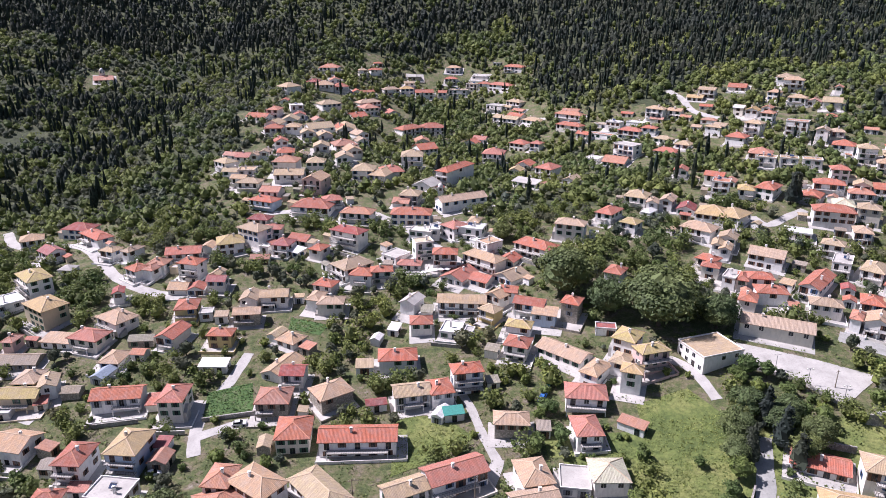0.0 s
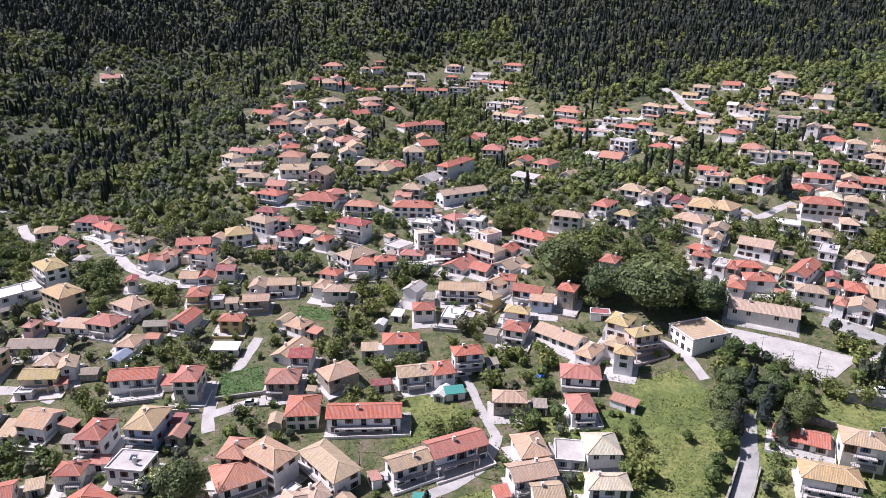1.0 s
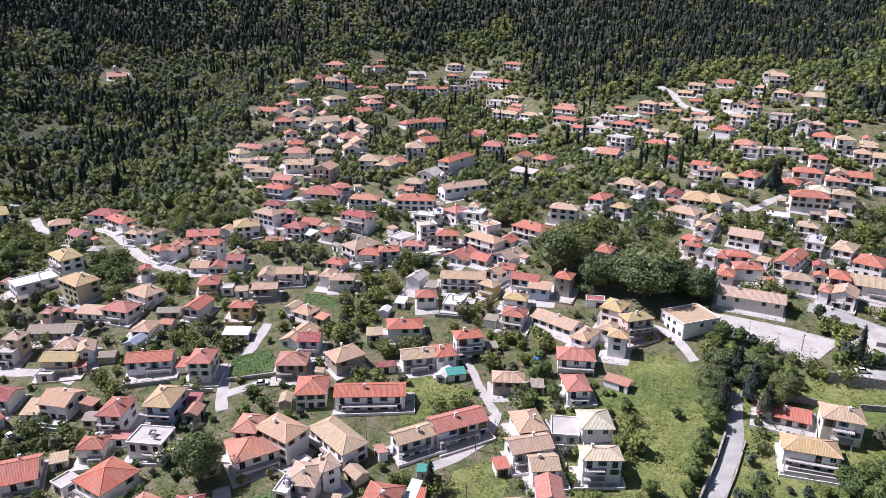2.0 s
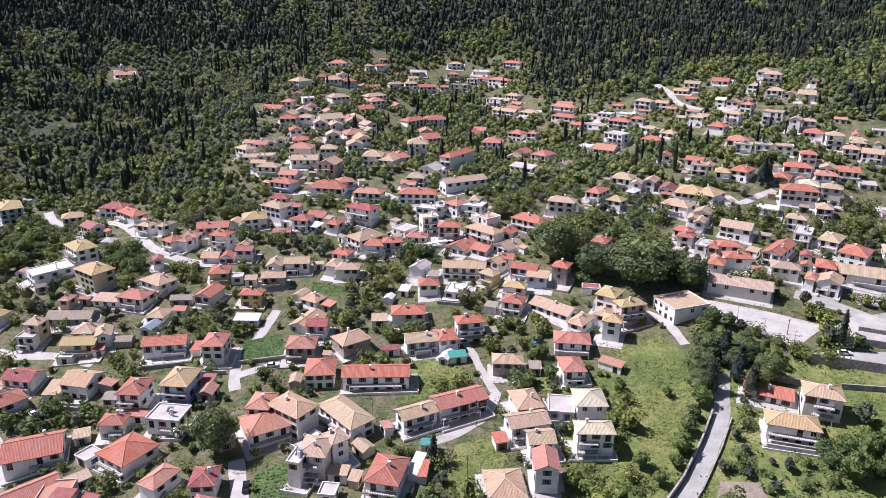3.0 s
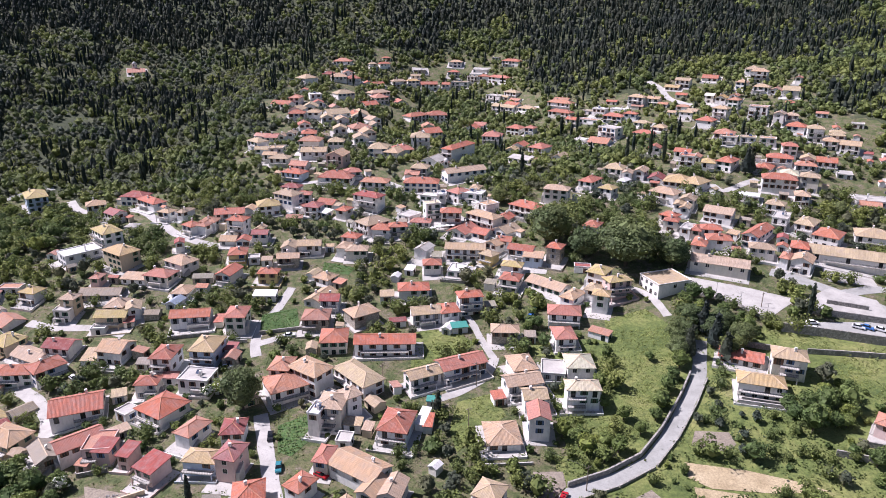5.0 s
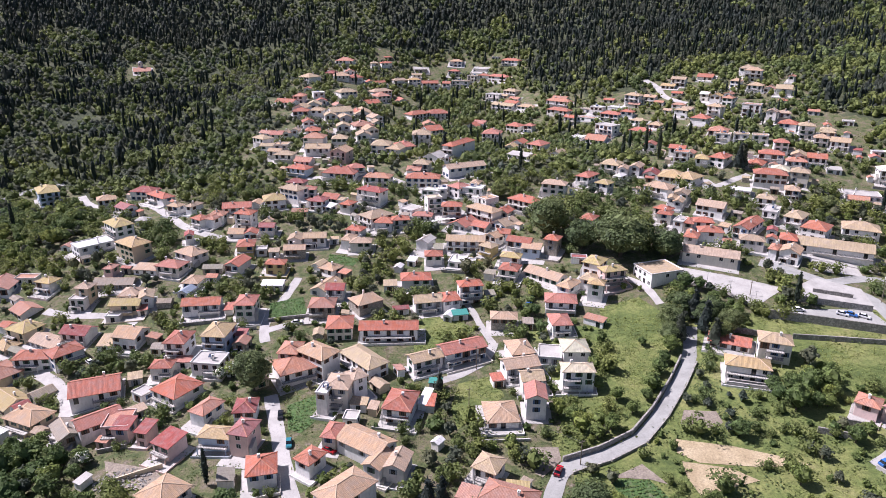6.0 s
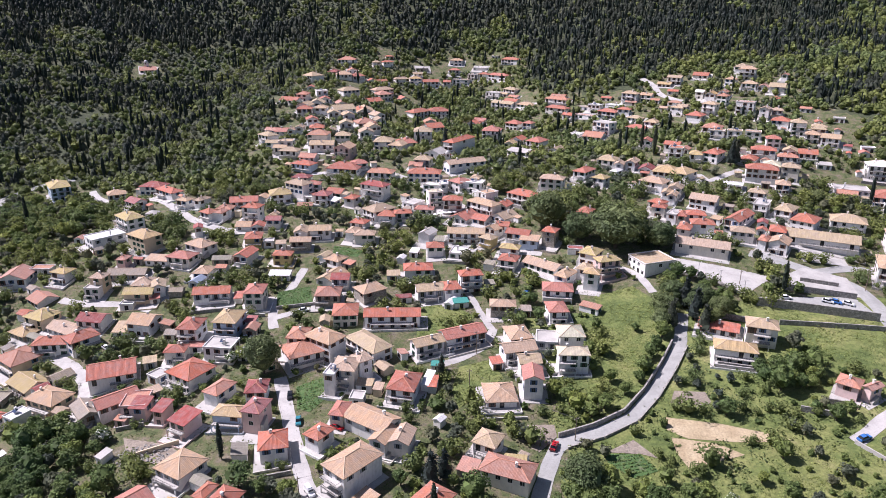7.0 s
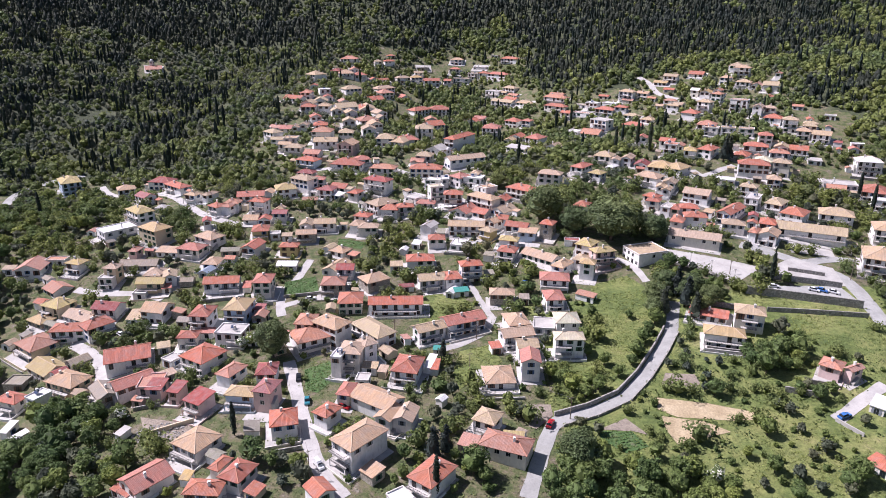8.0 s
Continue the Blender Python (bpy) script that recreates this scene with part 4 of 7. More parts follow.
house(103.6, 227.0, -35.0, 4.4, 8.3, 23.0, 2, "f", "G", "w")
house(113.0, 255.8, -30.7, 6.5, 7.5, 27.8, 2, "g", "t", "w")
house(109.0, 247.4, -27.8, 3.9, 7.6, 26.4, 2, "g", "t", "w")
house(123.0, 276.9, -46.7, 10.3, 11.9, 30.8, 2, "h", "y", "w")
house(83.0, 188.6, -70.5, 12.1, 14.7, 14.8, 2, "f", "t", "w")
house(58.6, 193.6, -34.8, 6.9, 8.7, 16.1, 3, "h", "y", "w")
house(63.6, 185.4, 16.7, 9.2, 5.5, 15.7, 3, "h", "y", "p")
house(46.6, 182.9, -39.6, 5.3, 9.8, 10.4, 2, "h", "t", "w")
house(55.1, 185.8, -32.6, 5.1, 6.9, 11.9, 2, "h", "t", "w")
house(56.0, 177.2, -20.8, 5.7, 5.5, 13.4, 3, "h", "y", "w")
house(39.1, 195.4, -42.7, 16.2, 7.6, 9.5, 1, "g", "t", "w")
house(24.5, 198.5, -20.1, 7.4, 7.3, 11.1, 2, "h", "r", "w")
house(25.8, 207.9, -17.6, 8.1, 5.5, 12.9, 2, "h", "y", "w")
house(35.1, 213.3, -17.3, 7.8, 5.5, 14.7, 2, "s", "t", "b")
house(44.5, 214.7, -26.5, 5.8, 6.4, 18.5, 3, "h", "r", "s")
house(30.9, 220.3, -21.6, 10.5, 6.2, 15.5, 2, "g", "r", "w")
house(16.8, 218.0, -39.3, 6.4, 5.5, 13.9, 2, "h", "t", "y")
house(3.2, 212.3, -14.5, 6.8, 8.8, 9.2, 1, "f", "w", "w")
house(6.9, 225.1, -5.3, 16.9, 7.1, 14.3, 2, "g", "t", "w")
house(20.5, 227.1, -45.1, 6.4, 7.5, 15.7, 2, "g", "t", "w")
house(24.3, 228.9, -15.5, 5.9, 5.5, 16.5, 2, "g", "r", "w")
house(26.2, 243.0, -46.9, 9.1, 10.2, 16.5, 1, "g", "t", "w")
house(6.4, 246.7, -32.8, 9.5, 12.4, 15.3, 1, "g", "r", "w")
house(15.2, 241.8, -34.4, 7.3, 7.2, 15.6, 1, "g", "r", "w")
house(16.5, 253.4, -42.7, 16.4, 7.1, 20.3, 2, "h", "t", "w")
house(26.7, 254.7, -32.5, 6.6, 7.0, 18.9, 1, "g", "r", "w")
house(37.7, 259.9, -41.2, 15.8, 8.4, 23.1, 2, "h", "r", "w")
house(19.2, 264.5, -53.4, 6.6, 8.2, 22.6, 2, "f", "t", "w")
house(0.9, 253.9, -2.3, 9.3, 6.4, 22.0, 3, "h", "r", "w")
house(5.2, 280.9, -47.8, 8.3, 8.7, 24.4, 2, "h", "r", "w")
house(12.2, 278.4, -19.6, 11.4, 7.8, 24.4, 2, "f", "w", "w")
house(13.9, 284.7, -16.5, 4.5, 7.5, 25.4, 2, "h", "t", "w")
house(-3.5, 278.4, -4.3, 4.3, 6.2, 23.6, 2, "f", "w", "w")
house(53.3, 270.6, -21.8, 11.8, 7.0, 28.7, 3, "h", "t", "w")
house(73.0, 287.1, -38.8, 7.1, 11.7, 29.0, 2, "h", "r", "w")
house(79.2, 273.6, -40.8, 6.9, 6.8, 28.3, 2, "h", "y", "w")
house(91.2, 289.1, -42.5, 4.2, 7.6, 28.2, 1, "h", "w", "w")
house(104.9, 265.1, -42.2, 12.5, 8.9, 28.7, 2, "h", "t", "w")
house(107.3, 251.0, -25.7, 3.7, 7.6, 26.9, 2, "g", "t", "w")
house(99.5, 239.1, -46.6, 6.9, 5.9, 24.9, 2, "h", "r", "w")
house(98.8, 234.2, -28.1, 5.9, 5.8, 24.1, 2, "h", "r", "w")
house(64.3, 235.7, -32.8, 5.9, 7.9, 21.4, 2, "h", "r", "w")
house(54.3, 205.2, -9.5, 6.5, 4.1, 13.1, 1, "f", "m", "w")
house(52.5, 160.8, -35.2, 7.5, 3.6, 5.6, 1, "s", "k", "w")
house(-38.8, 298.7, -11.9, 14.2, 7.9, 25.2, 2, "h", "k", "w")
house(-14.2, 295.9, -4.5, 17.8, 9.1, 25.7, 2, "h", "r", "w")
house(-19.4, 313.3, -12.7, 7.6, 7.2, 25.7, 1, "g", "k", "w")
house(-40.0, 275.9, -29.6, 14.4, 7.1, 23.8, 3, "h", "m", "w")
house(-81.8, 282.0, -32.7, 12.4, 8.3, 22.9, 3, "h", "t", "w")
house(-74.9, 286.3, 1.0, 7.6, 5.8, 21.5, 2, "h", "r", "w")
house(-83.1, 296.8, -13.3, 9.5, 6.3, 22.7, 2, "h", "m", "w")
house(-91.2, 276.4, 18.6, 10.6, 10.2, 19.0, 2, "h", "y", "w")
house(-67.4, 272.6, -15.1, 7.6, 8.0, 19.3, 2, "h", "m", "w")
house(-61.5, 280.5, -22.5, 9.0, 7.5, 18.5, 1, "g", "r", "w")
house(-63.2, 270.2, -31.9, 9.9, 5.0, 16.9, 1, "s", "w", "w")
house(-51.5, 267.3, -24.5, 5.6, 7.0, 19.0, 2, "h", "r", "w")
house(-75.6, 264.7, 3.3, 7.8, 5.1, 15.5, 1, "g", "k", "w")
house(-108.1, 267.8, 10.5, 13.6, 7.9, 17.2, 2, "g", "r", "w")
house(-100.7, 276.8, -6.0, 5.6, 6.7, 16.3, 1, "g", "t", "w")
house(-99.9, 253.3, -14.1, 8.5, 6.8, 18.2, 3, "h", "r", "w")
house(-115.6, 255.4, -20.9, 4.9, 9.4, 15.2, 2, "h", "k", "w")
house(-115.2, 258.6, -7.7, 7.3, 6.7, 15.8, 2, "h", "k", "w")
house(-101.6, 243.1, -1.8, 7.0, 6.8, 11.6, 1, "g", "t", "w")
house(-94.8, 242.3, 3.9, 6.1, 6.3, 11.6, 1, "g", "r", "w")
house(-87.1, 244.0, -1.3, 6.9, 5.5, 14.4, 2, "g", "m", "w")
house(-88.5, 248.9, -12.7, 3.6, 5.9, 15.1, 2, "g", "t", "w")
house(-93.0, 226.6, 8.7, 7.3, 8.8, 11.5, 2, "h", "r", "y")
house(-71.4, 232.2, 0.3, 6.0, 8.1, 12.5, 2, "g", "t", "w")
house(-62.6, 233.3, 4.5, 9.8, 6.6, 12.9, 2, "g", "t", "w")
house(-69.9, 221.8, 5.9, 9.0, 5.7, 11.1, 2, "g", "t", "s")
house(-75.5, 209.0, -1.7, 7.9, 5.5, 9.2, 2, "h", "r", "y")
house(-92.5, 210.1, -14.0, 6.5, 10.5, 8.9, 2, "g", "r", "w")
house(-102.9, 209.3, 3.4, 8.3, 4.9, 6.7, 1, "g", "s", "s")
house(-46.8, 231.5, -14.6, 4.6, 7.9, 12.7, 2, "h", "t", "w")
house(-40.9, 228.1, 0.7, 9.1, 6.6, 12.4, 2, "h", "t", "w")
house(-11.2, 227.0, -27.0, 5.6, 7.9, 13.3, 2, "g", "G", "w")
house(-44.5, 240.0, -20.1, 7.6, 6.3, 14.4, 2, "h", "r", "w")
house(-36.3, 254.4, -47.8, 9.8, 13.5, 16.9, 2, "h", "t", "w")
house(-31.3, 247.1, -8.7, 8.3, 7.5, 16.0, 2, "h", "r", "w")
house(-23.9, 248.0, 7.2, 7.9, 5.5, 16.8, 2, "h", "r", "w")
house(-13.4, 255.9, -7.1, 9.1, 5.4, 16.4, 1, "h", "r", "w")
house(-19.4, 263.5, -38.8, 8.0, 8.6, 17.4, 1, "f", "G", "w")
house(-8.9, 277.6, -18.4, 9.6, 6.2, 23.1, 2, "f", "w", "w")
house(-8.3, 262.9, 17.4, 7.4, 6.2, 23.3, 3, "f", "C", "w")
house(-22.5, 208.2, -15.9, 3.2, 4.4, 7.6, 1, "g", "w", "w")
house(-16.8, 213.5, -15.0, 3.6, 4.7, 8.6, 1, "s", "w", "w")
house(-7.5, 213.8, 2.7, 7.2, 6.3, 11.4, 2, "h", "r", "w")
house(-57.4, 212.3, -24.0, 3.9, 6.5, 7.3, 1, "g", "t", "w")
house(-52.1, 209.2, -30.0, 7.7, 6.7, 6.9, 1, "h", "t", "w")
house(-74.0, 195.0, -0.8, 8.9, 4.7, 4.9, 1, "s", "w", "w")
house(-229.4, 311.4, 35.6, 10.3, 16.3, 13.8, 3, "h", "y", "b")
house(-188.1, 295.2, 27.0, 9.1, 8.2, 13.3, 2, "h", "t", "w")
house(-169.3, 277.2, -36.8, 9.1, 7.2, 13.9, 2, "g", "m", "w")
house(-170.5, 305.5, -10.2, 13.3, 9.3, 15.3, 2, "h", "m", "w")
house(-157.0, 292.8, -39.1, 16.5, 7.1, 15.9, 2, "h", "r", "w")
house(-159.1, 245.8, -43.4, 13.2, 8.6, 15.1, 3, "h", "y", "w")
house(-154.3, 261.5, -4.4, 5.7, 5.8, 11.9, 1, "h", "G", "w")
house(-165.6, 231.5, -44.1, 10.1, 15.5, 9.9, 2, "f", "w", "w")
house(-178.6, 233.9, -4.2, 4.2, 4.8, 7.7, 1, "g", "k", "w")
house(-143.2, 224.2, -34.9, 13.2, 9.3, 13.0, 3, "h", "y", "c")
house(-141.3, 273.2, -21.7, 6.8, 6.0, 16.0, 2, "h", "t", "w")
house(-131.8, 272.5, -26.0, 4.0, 8.3, 16.4, 2, "h", "t", "w")
house(-122.3, 254.1, -36.2, 7.1, 6.2, 15.1, 2, "h", "r", "w")
house(-122.1, 236.0, 19.0, 3.5, 5.5, 12.9, 2, "g", "m", "w")
house(-115.5, 219.2, -33.1, 11.7, 8.5, 10.3, 2, "h", "t", "w")
house(-120.5, 208.7, -15.2, 11.0, 7.9, 8.4, 2, "h", "r", "w")
house(-146.5, 207.7, -6.0, 3.8, 5.5, 7.4, 2, "h", "k", "p")
house(-131.7, 209.8, -7.7, 10.3, 5.7, 6.1, 1, "s", "t", "w")
house(-92.1, 572.9, -2.8, 15.3, 10.8, 65.0, 2, "h", "k", "w")
house(-100.6, 543.2, -6.3, 7.4, 13.8, 57.0, 1, "h", "m", "w")
house(-90.4, 533.0, 10.3, 12.7, 12.1, 55.8, 2, "h", "t", "w")
house(-79.0, 537.1, 18.5, 10.8, 11.4, 54.0, 2, "h", "r", "w")
house(-85.7, 554.2, 13.8, 8.1, 9.0, 57.0, 1, "g", "k", "w")
house(-66.0, 578.1, 12.1, 6.6, 6.7, 62.2, 2, "h", "t", "w")
house(-56.0, 583.2, 22.1, 9.6, 5.6, 62.0, 2, "h", "r", "w")
house(-55.3, 597.9, 13.1, 7.7, 4.5, 65.8, 1, "h", "r", "w")
house(-67.0, 539.9, 13.4, 7.1, 8.3, 49.5, 1, "g", "r", "w")
house(-59.2, 544.5, 29.4, 9.6, 5.6, 48.6, 1, "g", "r", "w")
house(-113.9, 515.0, -40.4, 12.0, 12.8, 56.5, 2, "h", "t", "w")
house(-110.3, 483.8, 2.5, 5.4, 7.6, 50.4, 1, "g", "r", "w")
house(-99.1, 466.0, 18.7, 8.4, 8.6, 49.5, 2, "f", "w", "w")
house(-110.2, 451.2, -5.5, 7.8, 10.4, 49.1, 2, "h", "k", "w")
house(-118.2, 442.4, -18.9, 14.3, 9.0, 45.7, 1, "g", "r", "w")
house(-94.7, 453.7, 12.1, 7.3, 8.6, 45.2, 1, "g", "r", "w")
house(-98.2, 441.4, 5.3, 10.7, 12.1, 44.1, 1, "g", "t", "w")
house(-104.0, 423.3, -8.5, 9.5, 11.1, 44.7, 2, "g", "t", "w")
house(-102.6, 414.6, 4.3, 10.3, 8.3, 43.4, 2, "h", "r", "w")
house(-91.8, 420.3, -0.9, 8.4, 9.8, 43.3, 2, "h", "t", "w")
house(-80.7, 488.4, 32.4, 14.2, 10.6, 47.6, 2, "h", "t", "w")
house(-82.1, 412.0, 14.8, 7.6, 8.8, 41.1, 2, "g", "t", "w")
house(-77.7, 428.1, 28.4, 15.7, 12.1, 41.4, 2, "g", "t", "w")
house(-72.0, 413.0, 21.1, 8.0, 9.4, 39.6, 2, "g", "t", "w")
house(-82.3, 450.5, 26.8, 6.7, 7.8, 42.4, 1, "g", "k", "w")
house(-63.5, 446.1, 10.2, 12.4, 19.6, 37.5, 1, "g", "t", "w")
house(-66.3, 446.6, 30.8, 8.2, 9.3, 38.1, 1, "g", "r", "w")
house(-70.2, 390.4, 9.0, 8.5, 9.9, 37.3, 2, "g", "t", "w")
house(-68.7, 363.4, 1.8, 9.3, 8.8, 34.1, 2, "h", "t", "w")
house(-58.5, 400.1, 23.4, 12.9, 12.1, 36.3, 2, "h", "k", "w")
house(-52.5, 389.6, 20.9, 9.3, 10.9, 35.1, 2, "g", "t", "w")
house(-55.0, 374.1, 12.4, 9.0, 10.5, 34.5, 2, "g", "t", "w")
house(-53.0, 432.6, 35.3, 8.5, 9.9, 36.4, 2, "g", "t", "w")
house(-49.9, 414.2, 23.5, 7.2, 8.4, 35.6, 2, "g", "t", "w")
house(-94.0, 393.3, 16.7, 7.3, 8.5, 39.5, 2, "g", "r", "w")
house(-88.0, 377.8, 8.9, 8.9, 10.3, 36.6, 2, "h", "r", "w")
house(-83.2, 357.9, -4.2, 12.5, 10.7, 35.8, 3, "h", "k", "w")
house(-79.6, 379.5, 1.9, 6.4, 7.6, 34.4, 1, "g", "t", "w")
house(-99.0, 377.1, -3.3, 5.1, 7.6, 36.6, 2, "g", "t", "w")
house(-116.9, 374.4, -20.3, 8.2, 5.8, 35.2, 2, "g", "k", "w")
house(-109.8, 371.9, -5.8, 7.8, 7.8, 35.0, 2, "g", "r", "w")
house(-103.7, 372.5, -3.6, 4.5, 6.4, 35.7, 2, "g", "t", "w")
house(-116.5, 360.4, -40.2, 10.5, 7.7, 34.6, 3, "h", "t", "w")
house(-111.9, 353.4, -2.2, 8.2, 5.5, 31.1, 2, "g", "t", "w")
house(-103.5, 354.3, 1.1, 8.7, 8.6, 31.7, 2, "f", "t", "w")
house(-105.1, 344.3, -9.8, 7.8, 5.5, 29.7, 2, "g", "t", "w")
house(-98.4, 338.9, -7.6, 11.5, 7.7, 29.0, 2, "h", "t", "w")
house(-79.5, 346.7, 1.6, 14.6, 8.7, 31.4, 2, "g", "t", "w")
house(-84.4, 326.6, -12.3, 9.7, 7.6, 27.7, 2, "g", "k", "w")
house(-85.5, 316.6, -24.6, 13.1, 7.7, 25.8, 2, "h", "r", "b")
house(-63.6, 333.5, -13.9, 10.0, 11.7, 32.2, 3, "g", "t", "p")
house(-60.5, 309.0, -11.9, 18.2, 12.1, 25.5, 2, "h", "r", "w")
house(-52.8, 313.4, 18.8, 8.2, 7.7, 27.1, 2, "h", "r", "w")
house(-41.7, 354.1, -3.8, 11.1, 12.1, 32.2, 2, "h", "t", "w")
house(-56.3, 517.9, 36.8, 17.6, 8.8, 44.5, 2, "h", "t", "w")
house(-54.8, 507.4, 31.4, 11.6, 12.1, 42.1, 2, "h", "k", "w")
house(-60.8, 485.4, 33.7, 11.4, 10.6, 39.2, 1, "g", "r", "w")
house(9.1, 597.5, -13.5, 11.6, 6.9, 62.4, 2, "h", "t", "w")
house(6.9, 581.9, -13.0, 9.6, 5.6, 54.9, 2, "h", "r", "w")
house(-24.4, 587.7, 5.9, 11.1, 8.3, 55.5, 1, "f", "G", "s")
house(-41.7, 556.3, 19.5, 12.6, 7.1, 49.4, 2, "h", "t", "w")
house(-29.4, 563.0, 13.2, 10.3, 6.4, 49.1, 2, "h", "y", "w")
house(-27.7, 572.4, 7.6, 8.0, 5.5, 52.4, 2, "g", "t", "w")
house(-15.3, 560.9, 6.2, 14.2, 8.2, 46.4, 2, "g", "r", "w")
house(-0.2, 561.3, -8.0, 6.4, 6.3, 46.2, 2, "g", "r", "w")
house(12.7, 563.1, -16.7, 14.9, 7.8, 47.8, 2, "f", "t", "w")
house(24.7, 569.2, -24.8, 9.9, 7.5, 51.9, 2, "f", "t", "w")
house(33.6, 565.2, -18.7, 8.6, 5.5, 52.8, 2, "h", "r", "w")
house(46.4, 554.4, -39.0, 19.5, 7.1, 52.9, 2, "h", "r", "w")
house(59.1, 577.0, -36.8, 16.9, 7.1, 64.9, 2, "h", "r", "w")
house(46.2, 595.0, -23.0, 6.4, 6.0, 66.3, 1, "f", "G", "w")
house(31.8, 582.5, -25.1, 13.2, 7.1, 56.6, 1, "f", "w", "w")
house(-38.5, 516.2, 21.7, 9.5, 11.1, 36.8, 1, "g", "r", "w")
house(-23.9, 479.4, 42.5, 18.5, 9.7, 31.7, 2, "h", "r", "w")
house(-7.9, 490.3, 9.4, 16.6, 11.6, 30.8, 2, "h", "r", "w")
house(20.3, 460.9, -27.2, 10.1, 11.8, 25.6, 1, "g", "r", "w")
house(25.7, 465.1, -22.0, 8.8, 7.9, 26.8, 1, "g", "r", "w")
house(40.5, 519.5, -38.3, 13.8, 7.8, 41.7, 2, "f", "G", "w")
house(54.2, 514.6, -44.4, 12.3, 7.1, 45.2, 2, "h", "t", "w")
house(48.5, 514.4, -40.5, 7.4, 4.7, 41.2, 1, "g", "t", "w")
house(55.5, 500.8, -42.9, 9.0, 5.2, 40.6, 1, "g", "k", "w")
house(45.9, 489.0, -39.4, 20.0, 7.1, 37.1, 2, "g", "t", "w")
house(52.5, 488.5, -41.1, 11.3, 6.6, 39.1, 2, "g", "r", "w")
house(63.1, 476.7, -41.5, 14.7, 7.1, 37.6, 1, "h", "t", "w")
house(49.6, 435.9, -36.9, 10.3, 8.9, 29.8, 2, "h", "r", "w")
house(59.3, 428.4, -33.9, 6.6, 6.3, 31.1, 2, "h", "r", "w")
house(57.8, 367.5, -39.3, 9.9, 11.5, 29.8, 2, "h", "r", "w")
house(-17.4, 380.5, 0.3, 11.7, 12.1, 34.0, 3, "h", "t", "w")
house(-11.4, 426.5, 27.4, 12.1, 12.1, 28.5, 2, "g", "r", "w")
house(-31.0, 348.4, -21.1, 9.1, 16.2, 31.4, 2, "h", "t", "w")
house(-27.3, 353.9, 19.0, 10.5, 12.1, 31.5, 2, "h", "r", "w")
house(6.4, 352.4, -34.8, 7.2, 25.1, 33.2, 3, "h", "r", "w")
house(30.6, 403.8, -13.3, 12.2, 12.1, 30.3, 3, "h", "r", "w")
house(41.1, 375.3, -21.9, 6.9, 8.1, 26.5, 1, "g", "y", "w")
house(43.2, 342.6, -36.0, 13.4, 6.7, 27.8, 1, "s", "G", "w")
house(48.3, 391.8, -27.9, 8.3, 9.7, 26.1, 1, "g", "r", "w")
house(-15.4, 316.8, -12.7, 9.0, 8.6, 28.6, 2, "h", "t", "w")
house(-8.2, 337.6, -26.3, 10.8, 10.9, 28.0, 1, "g", "G", "w")
house(8.5, 310.0, 25.7, 23.3, 7.9, 28.4, 2, "g", "t", "w")
house(-21.1, 313.2, -13.0, 3.3, 6.5, 25.7, 1, "g", "k", "w")
house(-14.2, 459.6, 6.7, 9.3, 10.8, 26.8, 1, "g", "k", "w")
house(85.4, 461.9, -39.6, 18.9, 7.1, 44.1, 2, "h", "k", "w")
house(86.7, 465.3, -32.6, 11.2, 6.6, 45.5, 2, "g", "k", "w")
house(83.1, 445.9, -40.9, 17.3, 7.1, 39.6, 2, "h", "r", "w")
house(88.4, 426.4, -42.2, 8.2, 5.6, 37.4, 2, "g", "r", "w")
house(99.4, 423.7, -39.1, 14.7, 5.3, 37.4, 1, "f", "k", "w")
house(118.9, 442.6, -32.1, 7.7, 4.4, 47.4, 1, "g", "r", "w")
house(101.7, 438.0, -39.1, 8.4, 4.6, 41.4, 1, "f", "t", "w")
house(108.4, 431.5, -36.7, 9.4, 6.2, 43.8, 2, "f", "w", "w")
house(121.1, 428.3, -40.6, 11.2, 6.1, 44.0, 1, "f", "w", "w")
house(114.4, 415.2, -38.3, 13.3, 7.1, 41.6, 2, "h", "r", "w")
house(124.7, 411.5, -32.5, 8.6, 5.5, 43.7, 2, "h", "r", "w")
house(133.3, 429.9, -41.7, 11.2, 6.6, 52.5, 3, "h", "t", "w")
house(132.9, 425.5, -31.2, 8.0, 4.6, 46.6, 1, "g", "k", "w")
house(144.1, 426.2, -37.0, 8.2, 5.5, 51.8, 2, "g", "t", "w")
house(148.5, 419.3, -35.4, 6.5, 4.7, 48.9, 1, "g", "k", "w")
house(105.7, 386.9, -48.7, 13.1, 8.7, 38.4, 3, "f", "G", "w")
house(129.3, 397.5, -44.0, 10.0, 5.8, 39.8, 1, "h", "t", "w")
house(125.6, 378.9, -39.4, 12.4, 7.7, 36.5, 1, "h", "r", "w")
house(97.2, 376.5, -31.9, 12.4, 11.4, 31.2, 1, "g", "k", "w")
house(136.8, 383.9, -38.4, 7.8, 7.5, 39.4, 1, "h", "t", "w")
house(87.1, 387.9, -34.5, 7.6, 8.7, 30.3, 1, "f", "w", "w")
house(120.3, 337.4, -24.5, 6.2, 7.6, 35.7, 2, "g", "r", "w")
house(67.1, 345.1, -36.2, 7.6, 8.9, 28.5, 1, "g", "t", "w")
house(89.7, 304.0, -29.8, 9.7, 9.8, 31.5, 2, "h", "t", "w")
house(93.9, 294.1, -24.0, 4.7, 6.6, 31.2, 2, "g", "t", "w")
house(101.5, 296.5, -30.4, 5.4, 9.6, 31.8, 2, "g", "t", "w")
house(108.2, 291.3, -24.9, 7.3, 9.7, 29.3, 1, "g", "m", "w")
